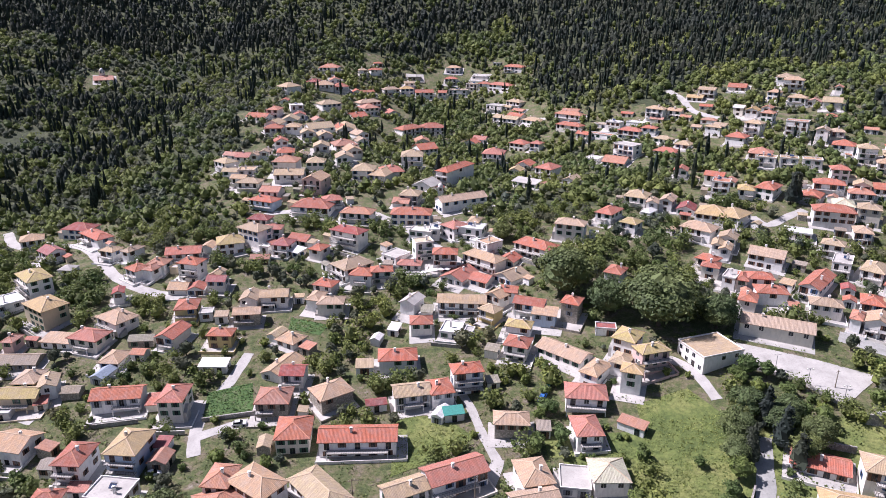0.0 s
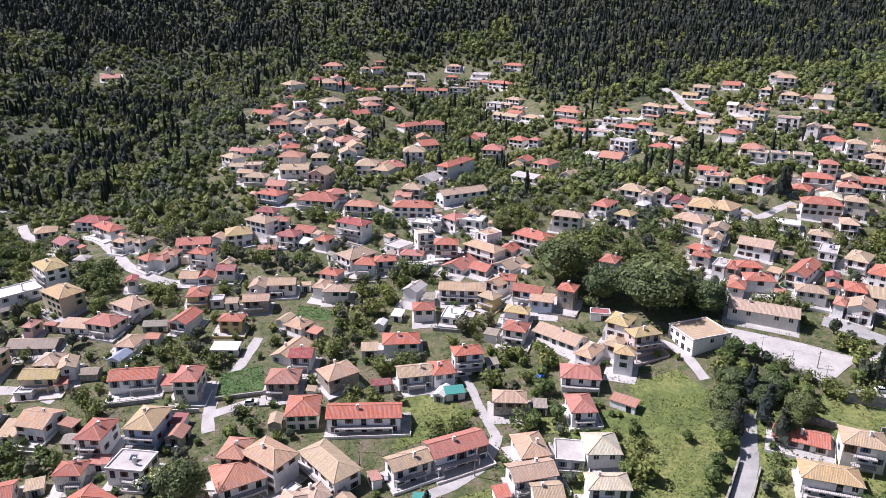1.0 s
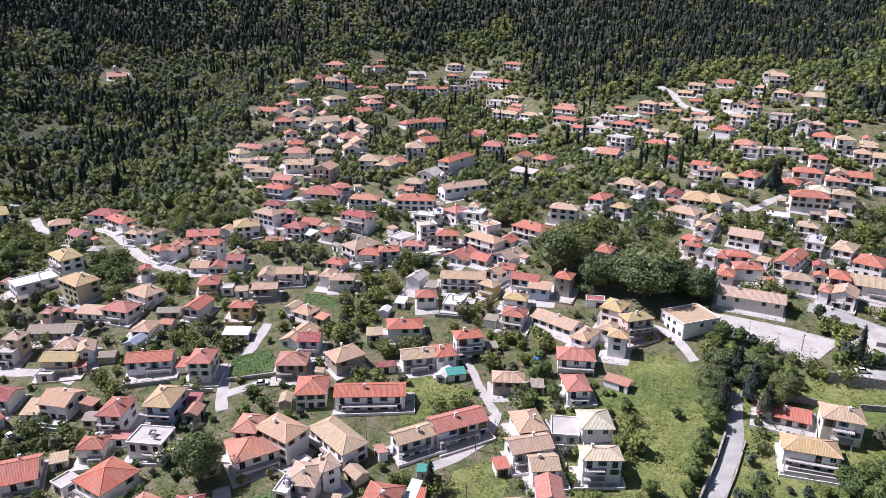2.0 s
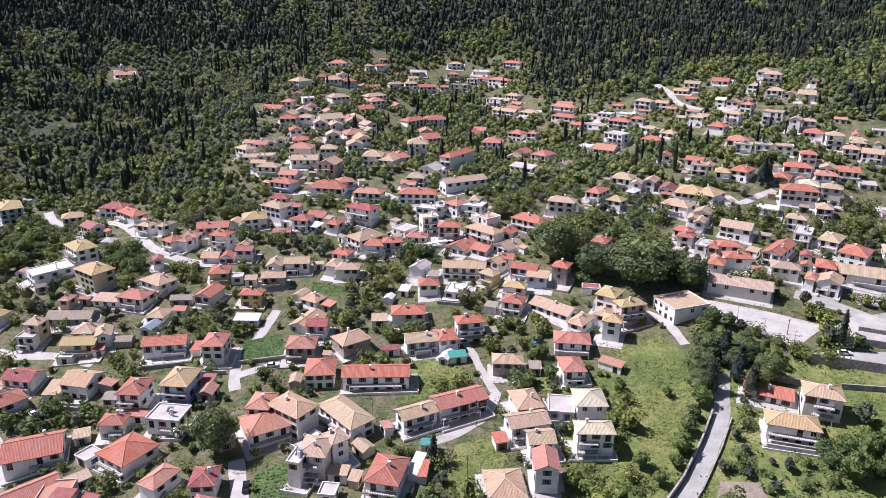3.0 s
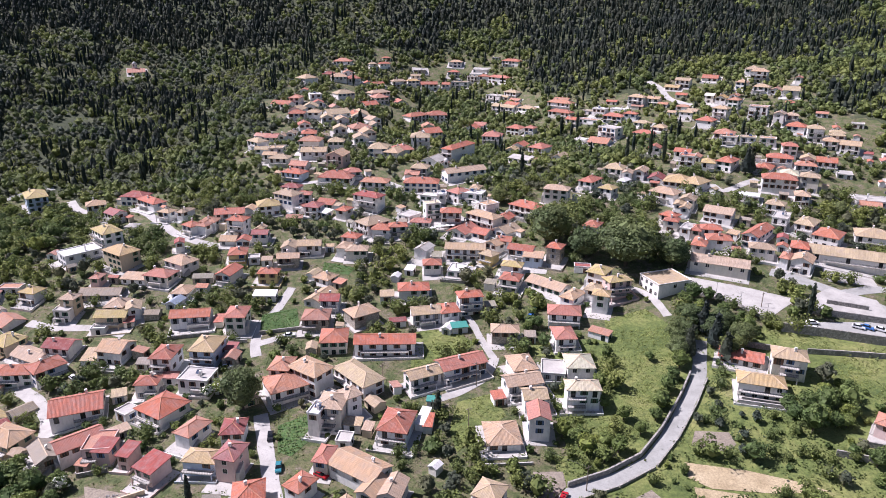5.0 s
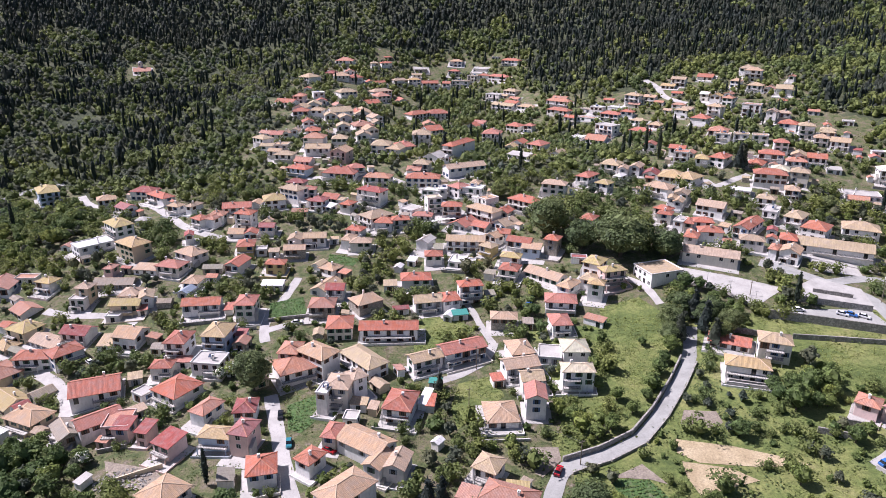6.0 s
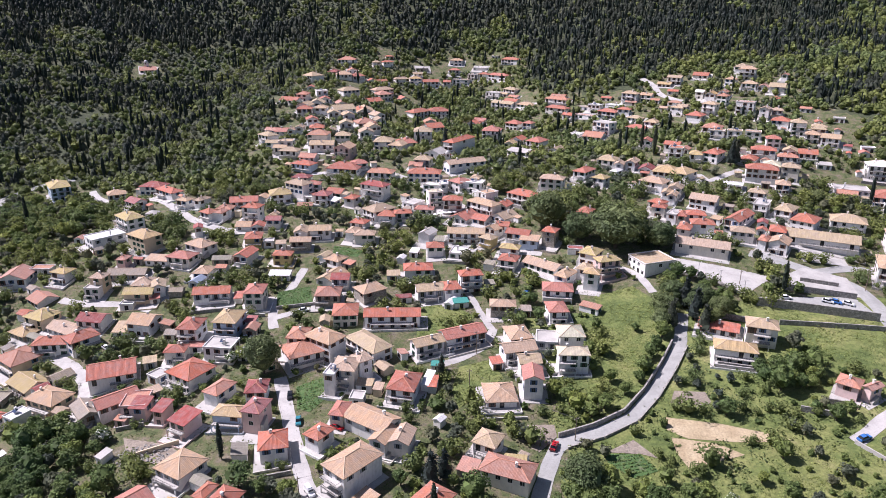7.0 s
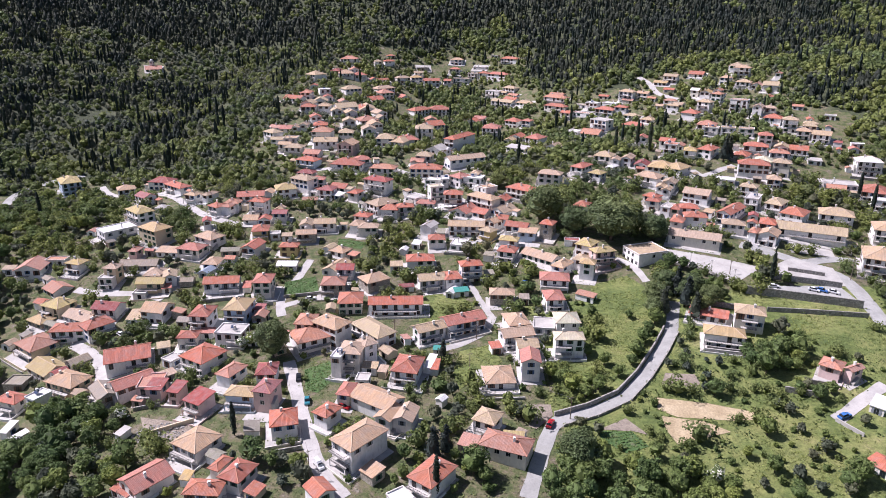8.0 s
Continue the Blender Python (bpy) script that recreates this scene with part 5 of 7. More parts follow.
house(115.8, 279.7, -30.1, 12.6, 12.7, 30.7, 2, "h", "y", "w")
house(169.3, 444.8, -35.1, 10.1, 5.9, 62.3, 2, "g", "t", "w")
house(161.4, 442.7, -33.7, 9.5, 5.6, 57.7, 1, "g", "y", "w")
house(163.2, 427.4, -29.0, 7.5, 5.0, 54.2, 1, "g", "r", "w")
house(158.8, 408.7, -32.0, 8.7, 5.1, 48.8, 1, "h", "k", "w")
house(156.3, 393.1, -41.0, 8.6, 5.5, 47.6, 2, "h", "t", "w")
house(149.9, 403.2, -36.1, 5.6, 4.9, 45.7, 1, "g", "t", "w")
house(132.0, 323.4, -31.0, 8.5, 6.5, 36.2, 2, "g", "r", "w")
house(128.8, 307.0, -26.7, 7.5, 7.7, 37.3, 3, "f", "k", "w")
house(189.4, 447.3, -29.9, 10.5, 8.4, 63.7, 1, "g", "r", "w")
house(219.4, 447.7, -29.9, 9.1, 12.7, 70.0, 2, "h", "t", "w")
house(217.4, 432.4, -30.9, 11.2, 7.3, 69.8, 3, "h", "t", "w")
house(203.0, 424.6, -40.0, 6.9, 6.5, 63.3, 2, "h", "t", "w")
house(210.9, 411.6, -34.5, 9.7, 7.0, 61.7, 2, "h", "t", "w")
house(219.3, 408.2, -32.1, 7.5, 7.8, 59.8, 1, "g", "k", "w")
house(224.9, 399.3, -28.5, 9.6, 9.4, 61.0, 2, "g", "t", "w")
house(177.2, 411.7, -38.5, 5.5, 5.5, 55.8, 2, "g", "w", "w")
house(182.6, 405.6, -35.8, 6.7, 7.5, 55.3, 2, "g", "y", "w")
house(190.8, 404.9, -35.1, 5.2, 7.6, 56.7, 2, "g", "k", "w")
house(185.3, 391.1, -40.0, 6.4, 6.9, 55.8, 3, "h", "k", "w")
house(173.7, 380.9, -46.2, 8.8, 6.8, 51.8, 3, "h", "t", "w")
house(159.7, 392.7, -42.7, 6.6, 5.5, 48.3, 2, "g", "t", "w")
house(162.2, 374.3, -39.1, 9.9, 9.3, 45.5, 2, "h", "r", "w")
house(193.2, 372.4, -34.1, 10.9, 6.7, 54.0, 3, "f", "k", "w")
house(199.6, 357.8, -34.9, 5.7, 7.6, 52.1, 3, "g", "t", "w")
house(207.9, 359.2, -23.1, 6.5, 6.4, 51.0, 2, "h", "t", "w")
house(203.7, 343.9, -32.9, 9.8, 9.1, 47.1, 2, "h", "r", "w")
house(208.6, 331.8, -23.2, 8.2, 7.6, 47.9, 3, "h", "t", "w")
house(222.5, 335.9, -23.2, 3.4, 7.6, 47.5, 2, "g", "r", "w")
house(163.8, 347.4, -28.0, 10.8, 10.4, 42.3, 2, "h", "k", "w")
house(163.3, 338.8, -29.4, 8.7, 6.2, 41.6, 2, "f", "t", "w")
house(172.2, 334.3, -25.0, 8.2, 6.2, 42.1, 2, "f", "t", "w")
house(181.5, 329.8, -23.7, 8.6, 6.2, 42.3, 2, "f", "t", "w")
house(185.5, 312.3, -18.9, 7.3, 6.7, 41.9, 3, "h", "r", "w")
house(219.7, 329.0, -28.5, 7.6, 5.5, 45.8, 2, "h", "t", "w")
house(212.1, 320.6, -28.1, 7.5, 7.4, 42.9, 2, "h", "t", "w")
house(218.4, 320.0, -20.4, 3.3, 5.0, 41.1, 1, "g", "t", "w")
house(177.2, 304.5, -24.4, 12.6, 7.4, 37.1, 2, "h", "r", "w")
house(167.0, 298.8, -37.0, 8.1, 11.0, 33.0, 1, "h", "r", "w")
house(186.2, 294.1, -21.0, 9.7, 6.7, 35.3, 2, "h", "k", "w")
house(191.0, 301.7, -30.3, 7.2, 8.2, 37.1, 2, "g", "t", "w")
house(198.8, 297.7, -24.1, 9.2, 8.2, 36.4, 2, "g", "r", "w")
house(197.9, 294.4, -21.9, 8.7, 4.9, 33.5, 1, "s", "G", "w")
house(173.7, 285.0, -25.3, 8.0, 10.7, 32.9, 2, "h", "C", "w")
house(149.5, 304.3, -41.5, 8.1, 12.0, 35.4, 2, "h", "r", "w")
house(139.1, 303.5, -23.1, 6.6, 8.3, 34.8, 2, "h", "y", "w")
house(138.1, 319.9, -32.1, 6.0, 7.0, 34.1, 1, "g", "k", "w")
house(217.9, 384.4, -25.2, 5.1, 6.9, 55.0, 1, "h", "r", "w")
house(238.3, 418.4, -34.9, 3.7, 7.0, 67.0, 2, "g", "k", "w")
house(231.1, 299.3, -21.3, 5.1, 6.5, 36.2, 1, "g", "r", "w")
house(235.2, 303.2, -18.6, 6.9, 3.9, 38.1, 1, "f", "w", "w")
house(222.9, 299.6, -30.3, 2.5, 5.8, 35.9, 1, "g", "r", "w")
house(237.8, 341.3, -28.9, 6.3, 4.7, 48.5, 1, "f", "G", "w")
house(226.6, 360.6, -31.8, 6.6, 4.4, 51.6, 1, "g", "k", "w")
house(230.0, 327.1, -30.8, 3.3, 5.1, 44.0, 1, "g", "k", "w")
house(219.8, 314.3, -33.7, 9.6, 7.8, 41.9, 2, "g", "t", "w")
house(218.2, 326.0, -21.6, 7.1, 5.5, 44.9, 2, "h", "t", "w")
house(203.5, 287.8, -20.0, 7.1, 5.3, 32.0, 1, "s", "G", "w")
house(-271.6, 559.8, 22.5, 13.9, 12.1, 56.5, 1, "g", "k", "w")


# ---- plants ----
def leaf_cloud(rng, centres, radii, n, size, droop=0.3):
    """n leaf clumps, each a bent leaf-shaped face, spread over the shells of the given blobs."""
    centres, radii = np.array(centres, float), np.array(radii, float)
    pick = rng.integers(0, len(centres), n)
    d = rng.normal(size=(n, 3))
    d /= np.linalg.norm(d, axis=1)[:, None]
    d[:, 2] = np.where(d[:, 2] < -0.45, -d[:, 2], d[:, 2])
    pos = centres[pick] + d * radii[pick] * rng.uniform(0.72, 1.08, (n, 1))
    nrm = d + rng.normal(size=(n, 3)) * 0.45 + np.array([0, 0, droop])
    nrm /= np.linalg.norm(nrm, axis=1)[:, None]
    u = np.cross(nrm, rng.normal(size=(n, 3)))
    u /= np.linalg.norm(u, axis=1)[:, None] + 1e-9
    w = np.cross(nrm, u)
    s = size * rng.uniform(0.6, 1.35, (n, 1))
    v = np.stack([pos - u * s, pos - w * s * 0.62 - nrm * s * 0.12, pos + u * s * 0.95, pos + w * s * 0.62 - nrm * s * 0.12], 1)
    return v.reshape(-1, 3)


def core(rng, n, rings, profile, jitter):
    """A lumpy closed body of separate facets under the leaves; profile gives (radius, height) from 0 to 1."""
    t = [profile(r / rings) for r in range(rings + 1)]
    rad, z = np.array([q[0] for q in t])[:, None], np.array([q[1] for q in t])[:, None]
    a = 2 * np.pi * (np.arange(n)[None, :] + 0.5 * (np.arange(rings + 1) % 2)[:, None]) / n
    q = rad * (1 + rng.uniform(-jitter, jitter, (rings + 1, n)))
    p = np.stack([q * np.cos(a), q * np.sin(a), z * (1 + 0.3 * rng.uniform(-jitter, jitter, (rings + 1, n)))], -1)
    nxt = np.roll(p, -1, 1)
    return np.stack([p[:-1], nxt[:-1], nxt[1:], p[1:]], 2).reshape(-1, 3)


def egg(r, h0, h1):
    return lambda t: (r * math.sin(0.12 + 2.95 * t) ** 0.7, h0 + (h1 - h0) * t)


def cloud_mesh(name, v, mat, extra=None, every=0):
    n = len(v) // 4
    me = bpy.data.meshes.new(name)
    me.vertices.add(len(v))
    me.vertices.foreach_set("co", np.asarray(v, np.float32).ravel())
    me.loops.add(4 * n)
    me.loops.foreach_set("vertex_index", np.arange(4 * n, dtype=np.int32))
    me.polygons.add(n)
    me.polygons.foreach_set("loop_start", np.arange(0, 4 * n, 4, dtype=np.int32))
    me.polygons.foreach_set("loop_total", np.full(n, 4, dtype=np.int32))
    me.materials.append(mat)
    if extra:
        me.materials.append(extra)
        me.polygons.foreach_set("material_index", [1 if (k * 7919) % 10 < every else 0 for k in range(n)])
    me.update()
    me.validate()
    return me


def blobs_round(rng, n, r, h0, h1):
    """Clump centres for a rounded, uneven crown between heights h0 and h1."""
    c, q = [(0, 0, (h0 + h1) / 2)], [(r * 0.62, r * 0.62, (h1 - h0) * 0.36)]
    for k in range(n):
        a, t = rng.uniform(0, 6.283), rng.uniform(-0.85, 1.0)
        rr = r * math.sqrt(max(0.05, 1 - t * t)) * rng.uniform(0.5, 0.88)
        c.append((rr * math.cos(a), rr * math.sin(a), (h0 + h1) / 2 + t * (h1 - h0) * 0.36))
        s = r * rng.uniform(0.26, 0.44)
        q.append((s, s, s * rng.uniform(0.7, 0.95)))
    return c, q


def trunk_mesh(rng, r, h, limbs, spread):
    s = Shape()
    s.prism(r, r * 0.65, -0.6, h, 7)
    me = s
    for k in range(limbs):
        a = rng.uniform(0, 6.283)
        top = Vector((spread * math.cos(a), spread * math.sin(a), h + spread * rng.uniform(0.5, 1.1)))
        foot = Vector((0, 0, h * rng.uniform(0.75, 0.98)))
        side = (top - foot).cross(Vector((0, 0, 1))).normalized()
        up = side.cross(top - foot).normalized()
        n = len(me.v)
        for p, q in ((foot, r * 0.45), (top, r * 0.12)):
            for b in range(5):
                t = 2 * math.pi * b / 5
                me.v.append(tuple(p + side * q * math.cos(t) + up * q * math.sin(t)))
        me.f += [(n + b, n + (b + 1) % 5, n + 5 + (b + 1) % 5, n + 5 + b) for b in range(5)]
        me.i += [0] * 5
    return s.mesh("trunk", [BARK])


def make_kind(name, seed):
    """A trunk and a crown about one unit in radius scale for each kind of plant; heights in metres."""
    rng = np.random.default_rng(seed)
    if name == "broad":
        r, h0, h1 = rng.uniform(2.6, 3.3), 1.3, rng.uniform(5.6, 7.2)
        return trunk_mesh(rng, 0.24, 2.4, 5, 1.5), cloud_mesh("crown", np.concatenate([core(rng, 9, 6, egg(r * 0.74, h0, h1 * 0.93), 0.22), leaf_cloud(rng, *blobs_round(rng, 16, r, h0, h1), 700, 0.30)]), LEAF)
    if name == "plane":
        return trunk_mesh(rng, 0.75, 5.5, 8, 4.5), cloud_mesh("crown", np.concatenate([core(rng, 16, 9, egg(8.0, 2.2, 17.2), 0.16), leaf_cloud(rng, *blobs_round(rng, 46, 10.0, 2.2, 18.5), 5200, 0.55)]), PLANE_LEAF)
    if name == "olive":
        r = rng.uniform(1.9, 2.5)
        return trunk_mesh(rng, 0.22, 1.3, 4, 1.0), cloud_mesh("crown", np.concatenate([core(rng, 8, 5, egg(r * 0.72, 0.8, 4.0), 0.22), leaf_cloud(rng, *blobs_round(rng, 10, r, 0.9, 4.4), 300, 0.32)]), OLIVE_LEAF)
    if name == "pine":
        c = [(rng.normal() * 0.5, rng.normal() * 0.5, 2.2 + k * 0.95) for k in range(11)]
        q = [(2.9 - 0.22 * k, 2.9 - 0.22 * k, 0.8) for k in range(11)]
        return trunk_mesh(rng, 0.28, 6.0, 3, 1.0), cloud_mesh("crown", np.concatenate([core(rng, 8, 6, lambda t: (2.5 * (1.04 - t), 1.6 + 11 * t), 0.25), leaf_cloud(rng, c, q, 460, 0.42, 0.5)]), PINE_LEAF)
    if name == "cypress":
        c = [(0, 0, 1.2 + k * 0.95) for k in range(12)]
        q = [(1.15 * math.sin(0.35 + 2.6 * (k + 0.5) / 12) ** 0.8 + 0.12,) * 2 + (0.9,) for k in range(12)]
        return trunk_mesh(rng, 0.16, 2.0, 0, 0), cloud_mesh("crown", np.concatenate([core(rng, 7, 7, egg(0.95, 0.6, 12.4), 0.2), leaf_cloud(rng, c, q, 300, 0.30, 0.6)]), CYPRESS_LEAF)
    if name == "flowering":
        return trunk_mesh(rng, 0.2, 2.0, 4, 1.2), cloud_mesh("crown", np.concatenate([core(rng, 9, 6, egg(2.0, 0.9, 5.1), 0.22), leaf_cloud(rng, *blobs_round(rng, 12, 2.7, 1.0, 5.6), 560, 0.30)]), SHRUB_LEAF, BLOSSOM, 3)
    r = rng.uniform(1.1, 1.5)
    return trunk_mesh(rng, 0.1, 0.6, 4, 0.5), cloud_mesh("crown", np.concatenate([core(rng, 7, 4, egg(r * 0.75, 0.0, 1.7), 0.25), leaf_cloud(rng, *blobs_round(rng, 7, r, 0.1, 1.9), 150, 0.26)]), SHRUB_LEAF)


KINDS = {k: [make_kind(k, 10 * i + j) for j in range(n)] for i, (k, n) in enumerate((("broad", 5), ("plane", 2), ("olive", 3), ("pine", 2), ("cypress", 2), ("flowering", 1), ("shrub", 3)))}
TREE_LABEL = {"broad": ("tree", "leafy green garden tree with an uneven crown"), "plane": ("plane_tree", "huge old plane tree with a dense dark crown"), "olive": ("olive_tree", "small grey-green olive tree"),
    "pine": ("pine_tree", "dark green conifer with layered branches"), "cypress": ("cypress_tree", "tall narrow dark cypress"), "flowering": ("flowering_tree", "round shrub tree in white blossom"), "shrub": ("shrub", "low bright green garden shrub")}
# the wooded hillside: too many trees to count
wood = np.random.default_rng(77)
stand = {"broad": [], "olive": [], "pine": [], "cypress": [], "shrub": []}


def wood_tree(kind, x, y, z, k):
    if kind == "cypress":
        hgt, rad, n = 11.5 * k, 1.15 * k, 16
        t = wood.uniform(0.03, 1.0, n)
        c = np.stack([np.zeros(n), np.zeros(n), t * hgt], 1)
        rr = rad * np.sin(0.3 + 2.75 * t) ** 0.8
        return np.concatenate([core(wood, 5, 4, egg(rad * 0.92, 0, hgt), 0.2), solid_leaves(c, rr, 0.42 * k, 1.9)]) + (x, y, z)
    if kind == "pine":
        hgt, rad, n = 8.0 * k, 2.6 * k, 22
        t = wood.uniform(0.08, 1.0, n)
        c = np.stack([wood.normal(size=n) * 0.35, wood.normal(size=n) * 0.35, t * hgt], 1)
        return np.concatenate([core(wood, 6, 3, lambda q: (rad * 0.86 * (1.02 - q ** 3) ** 0.7, hgt * (0.05 + 0.88 * q)), 0.3), solid_leaves(c, rad * (1.05 - t ** 3) ** 0.65, 0.46 * k, 0.85)]) + (x, y, z)
    rad = {"broad": 3.0, "olive": 2.2, "shrub": 2.2}[kind] * k
    n = 36 if kind == "broad" else 28
    size = 0.175
    if y < 300:
        n, size = 250, 0.12
    m = 8
    cc = wood.normal(size=(m, 3)) * (0.48, 0.48, 0.27) * rad + (0, 0, rad * 0.98)
    pick = wood.integers(0, m, n)
    return np.concatenate([core(wood, 7, 3, egg(rad * (0.58 if y < 300 else 0.74), 0.05 * rad, rad * (1.4 if y < 300 else 1.6)), 0.22), solid_leaves(cc[pick], np.full(n, rad * 0.56), size * rad, 0.9, True)]) + (x, y, z)


def solid_leaves(c, r, size, tall, ball=False):
    n = len(c)
    d = wood.normal(size=(n, 3))
    if not ball:
        d[:, 2] *= 0.15
    d /= np.linalg.norm(d, axis=1)[:, None]
    if ball:
        d[:, 2] = np.abs(d[:, 2]) * np.where(wood.random(n) < 0.8, 1, -1)
    pos = c + d * np.asarray(r)[:, None] * wood.uniform(0.75, 1.05, (n, 1))
    nrm = d + wood.normal(size=(n, 3)) * 0.35 + (0, 0, 0.35)
    nrm /= np.linalg.norm(nrm, axis=1)[:, None]
    w = np.array([0, 0, 1.0]) - nrm * nrm[:, 2:3] + wood.normal(size=(n, 3)) * 0.25
    w /= np.linalg.norm(w, axis=1)[:, None] + 1e-9
    u = np.cross(nrm, w)
    s = size * wood.uniform(0.65, 1.3, (n, 1))
    return np.stack([pos - u * s, pos - w * s * tall * 0.8, pos + u * s, pos + w * s * tall], 1).reshape(-1, 3)


plants = random.Random(5)
PLANTED, TALLY = [], {}


def tree(kind, x, y, size=1.0, tall=1.0):
    """One plant as a thing of its own; past some 290 of a kind it joins the uncounted stand."""
    TALLY[kind] = TALLY.get(kind, 0) + 1
    if TALLY[kind] > 290 and kind in stand:
        stand[kind].append(wood_tree(kind, x, y, gz(x, y) - 0.15, size * (0.95 if kind != "shrub" else 0.55)))
        return None
    trunk, crown = plants.choice(KINDS[kind])
    name, label = TREE_LABEL[kind]
    root = put(name, trunk, None, Matrix.LocRotScale((x, y, gz(x, y)), Euler((0, 0, plants.uniform(0, 6.28))), (size, size, size * tall)))
    put("crown", crown, root)
    PLANTED.append((x, y, size * {"plane": 8, "shrub": 1, "cypress": 0.8, "olive": 1.6}.get(kind, 2.2)))
    return tagged(root, label, "shrub" if kind == "shrub" else "tree", "garden trees")


# trees that stand out one by one
for kind, size, tall, spots in (
    ("plane", 1.02, 0.95, ((44.4, 229.0))),
    ("plane", 0.72, 1.0, ((57.4, 215.1))),
    ("plane", 1.25, 0.86, ((72.1, 206.3))),
    ("plane", 0.66, 1.0, ((89.9, 202.3))),
    ("plane", 0.60, 1.25, ((-64.6, 126.0))),
    ("plane", 0.62, 0.95, ((33.6, 71.0))),
    ("plane", 0.45, 0.9, ((24.9, 273.5))),
    ("plane", 0.40, 1.0, ((179.9, 247.3))),
    ("plane", 0.50, 0.95, ((78.2, 154.8))),
    ("plane", 0.46, 0.9, ((90.6, 156.2))),
    ("plane", 0.52, 0.9, ((84.0, 163.0))),
    ("plane", 0.40, 0.95, ((75.6, 147.2))),
    ("plane", 0.42, 0.9, ((93.0, 147.0))),
    ("pine", 1.05, 0.9, ((79.0, 146.5))),
    ("pine", 1.1, 0.95, ((88.8, 150.5))),
    ("pine", 0.95, 0.9, ((89.8, 143.6))),
    ("pine", 1.0, 1.0, ((87.4, 158.4))),
    ("cypress", 0.9, 1.05, ((-66.4, 83.5))),
    ("cypress", 0.95, 1.1, ((-6.2, 58.5))),
    ("pine", 0.9, 1.0, ((-7.2, 72.3))),
    ("pine", 0.75, 1.0, ((-3.7, 75.1))),
    ("pine", 0.7, 1.0, ((-4.5, 121.4))),
    ("pine", 1.15, 1.0, ((-2.5, 350.0))),
    ("cypress", 1.0, 1.1, ((126.6, 163.4))),
    ("cypress", 1.05, 1.15, ((206.1, 245.9))),
    ("cypress", 1.05, 1.15, ((205.8, 232.4))),
    ("cypress", 1.1, 1.3, ((114.8, 328.3))),
    ("cypress", 1.1, 1.3, ((119.6, 318.2))),
    ("cypress", 1.0, 1.2, ((88.1, 408.2))),
    ("pine", 1.1, 1.1, ((154.8, 292.8))),
    ("pine", 1.0, 1.1, ((158.1, 295.0))),
    ("flowering", 1.0, 1.0, ((-75.0, 135.0))),
    ("flowering", 0.9, 1.0, ((-77.6, 133.0))),
    ("flowering", 1.0, 1.0, ((-114.5, 91.6))),
    ("flowering", 0.9, 1.0, ((-105.9, 96.8))),
    ("flowering", 1.0, 1.0, ((69.4, 64.6))),
):
    tree(kind, spots[0], spots[1], size, tall)


X0, Y0, NX, NY = -580, 30, 1160, 780
near_house, near_road, open_land = np.full((NY, NX), 60.0), np.full((NY, NX), 60.0), np.zeros((NY, NX), bool)


def window(x, y, r):
    """The part of the one-metre rasters within r of a place, and the coordinates in it."""
    i0, i1 = max(0, int(x - r - X0)), min(NX, int(x + r - X0))
    j0, j1 = max(0, int(y - r - Y0)), min(NY, int(y + r - Y0))
    return (slice(j0, j1), slice(i0, i1)), np.arange(i0, i1)[None, :] + X0 + 0.5, np.arange(j0, j1)[:, None] + Y0 + 0.5


for hx, hy, ca, sa, ha, hb, _ in FOOT:
    cut, wx, wy = window(hx, hy, 34)
    lx, ly = ca * (wx - hx) + sa * (wy - hy), -sa * (wx - hx) + ca * (wy - hy)
    near_house[cut] = np.minimum(near_house[cut], np.hypot(np.maximum(np.abs(lx) - ha, 0), np.maximum(np.abs(ly) - hb, 0)))
for hx, hy, half in PATHS:
    cut, wx, wy = window(hx, hy, 16)
    near_road[cut] = np.minimum(near_road[cut], np.hypot(wx - hx, wy - hy) - half)


def inside(x, y, poly):
    hit = np.zeros(np.broadcast(x, y).shape, bool)
    for (x0, y0), (x1, y1) in zip(poly, poly[1:] + poly[:1]):
        if y0 != y1:
            hit ^= ((y0 > y) != (y1 > y)) & (x < (x1 - x0) * (y - y0) / (y1 - y0) + x0)
    return hit


for poly in OPEN:
    open_land |= inside(np.arange(NX)[None, :] + X0 + 0.5, np.arange(NY)[:, None] + Y0 + 0.5, poly)


def clear(x, y):
    """Metres to the nearest house wall, and to the nearest road edge."""
    i, j = min(max(int(x - X0), 0), NX - 1), min(max(int(y - Y0), 0), NY - 1)
    return near_house[j, i], near_road[j, i]


def is_open(x, y):
    return open_land[min(max(int(y - Y0), 0), NY - 1), min(max(int(x - X0), 0), NX - 1)]


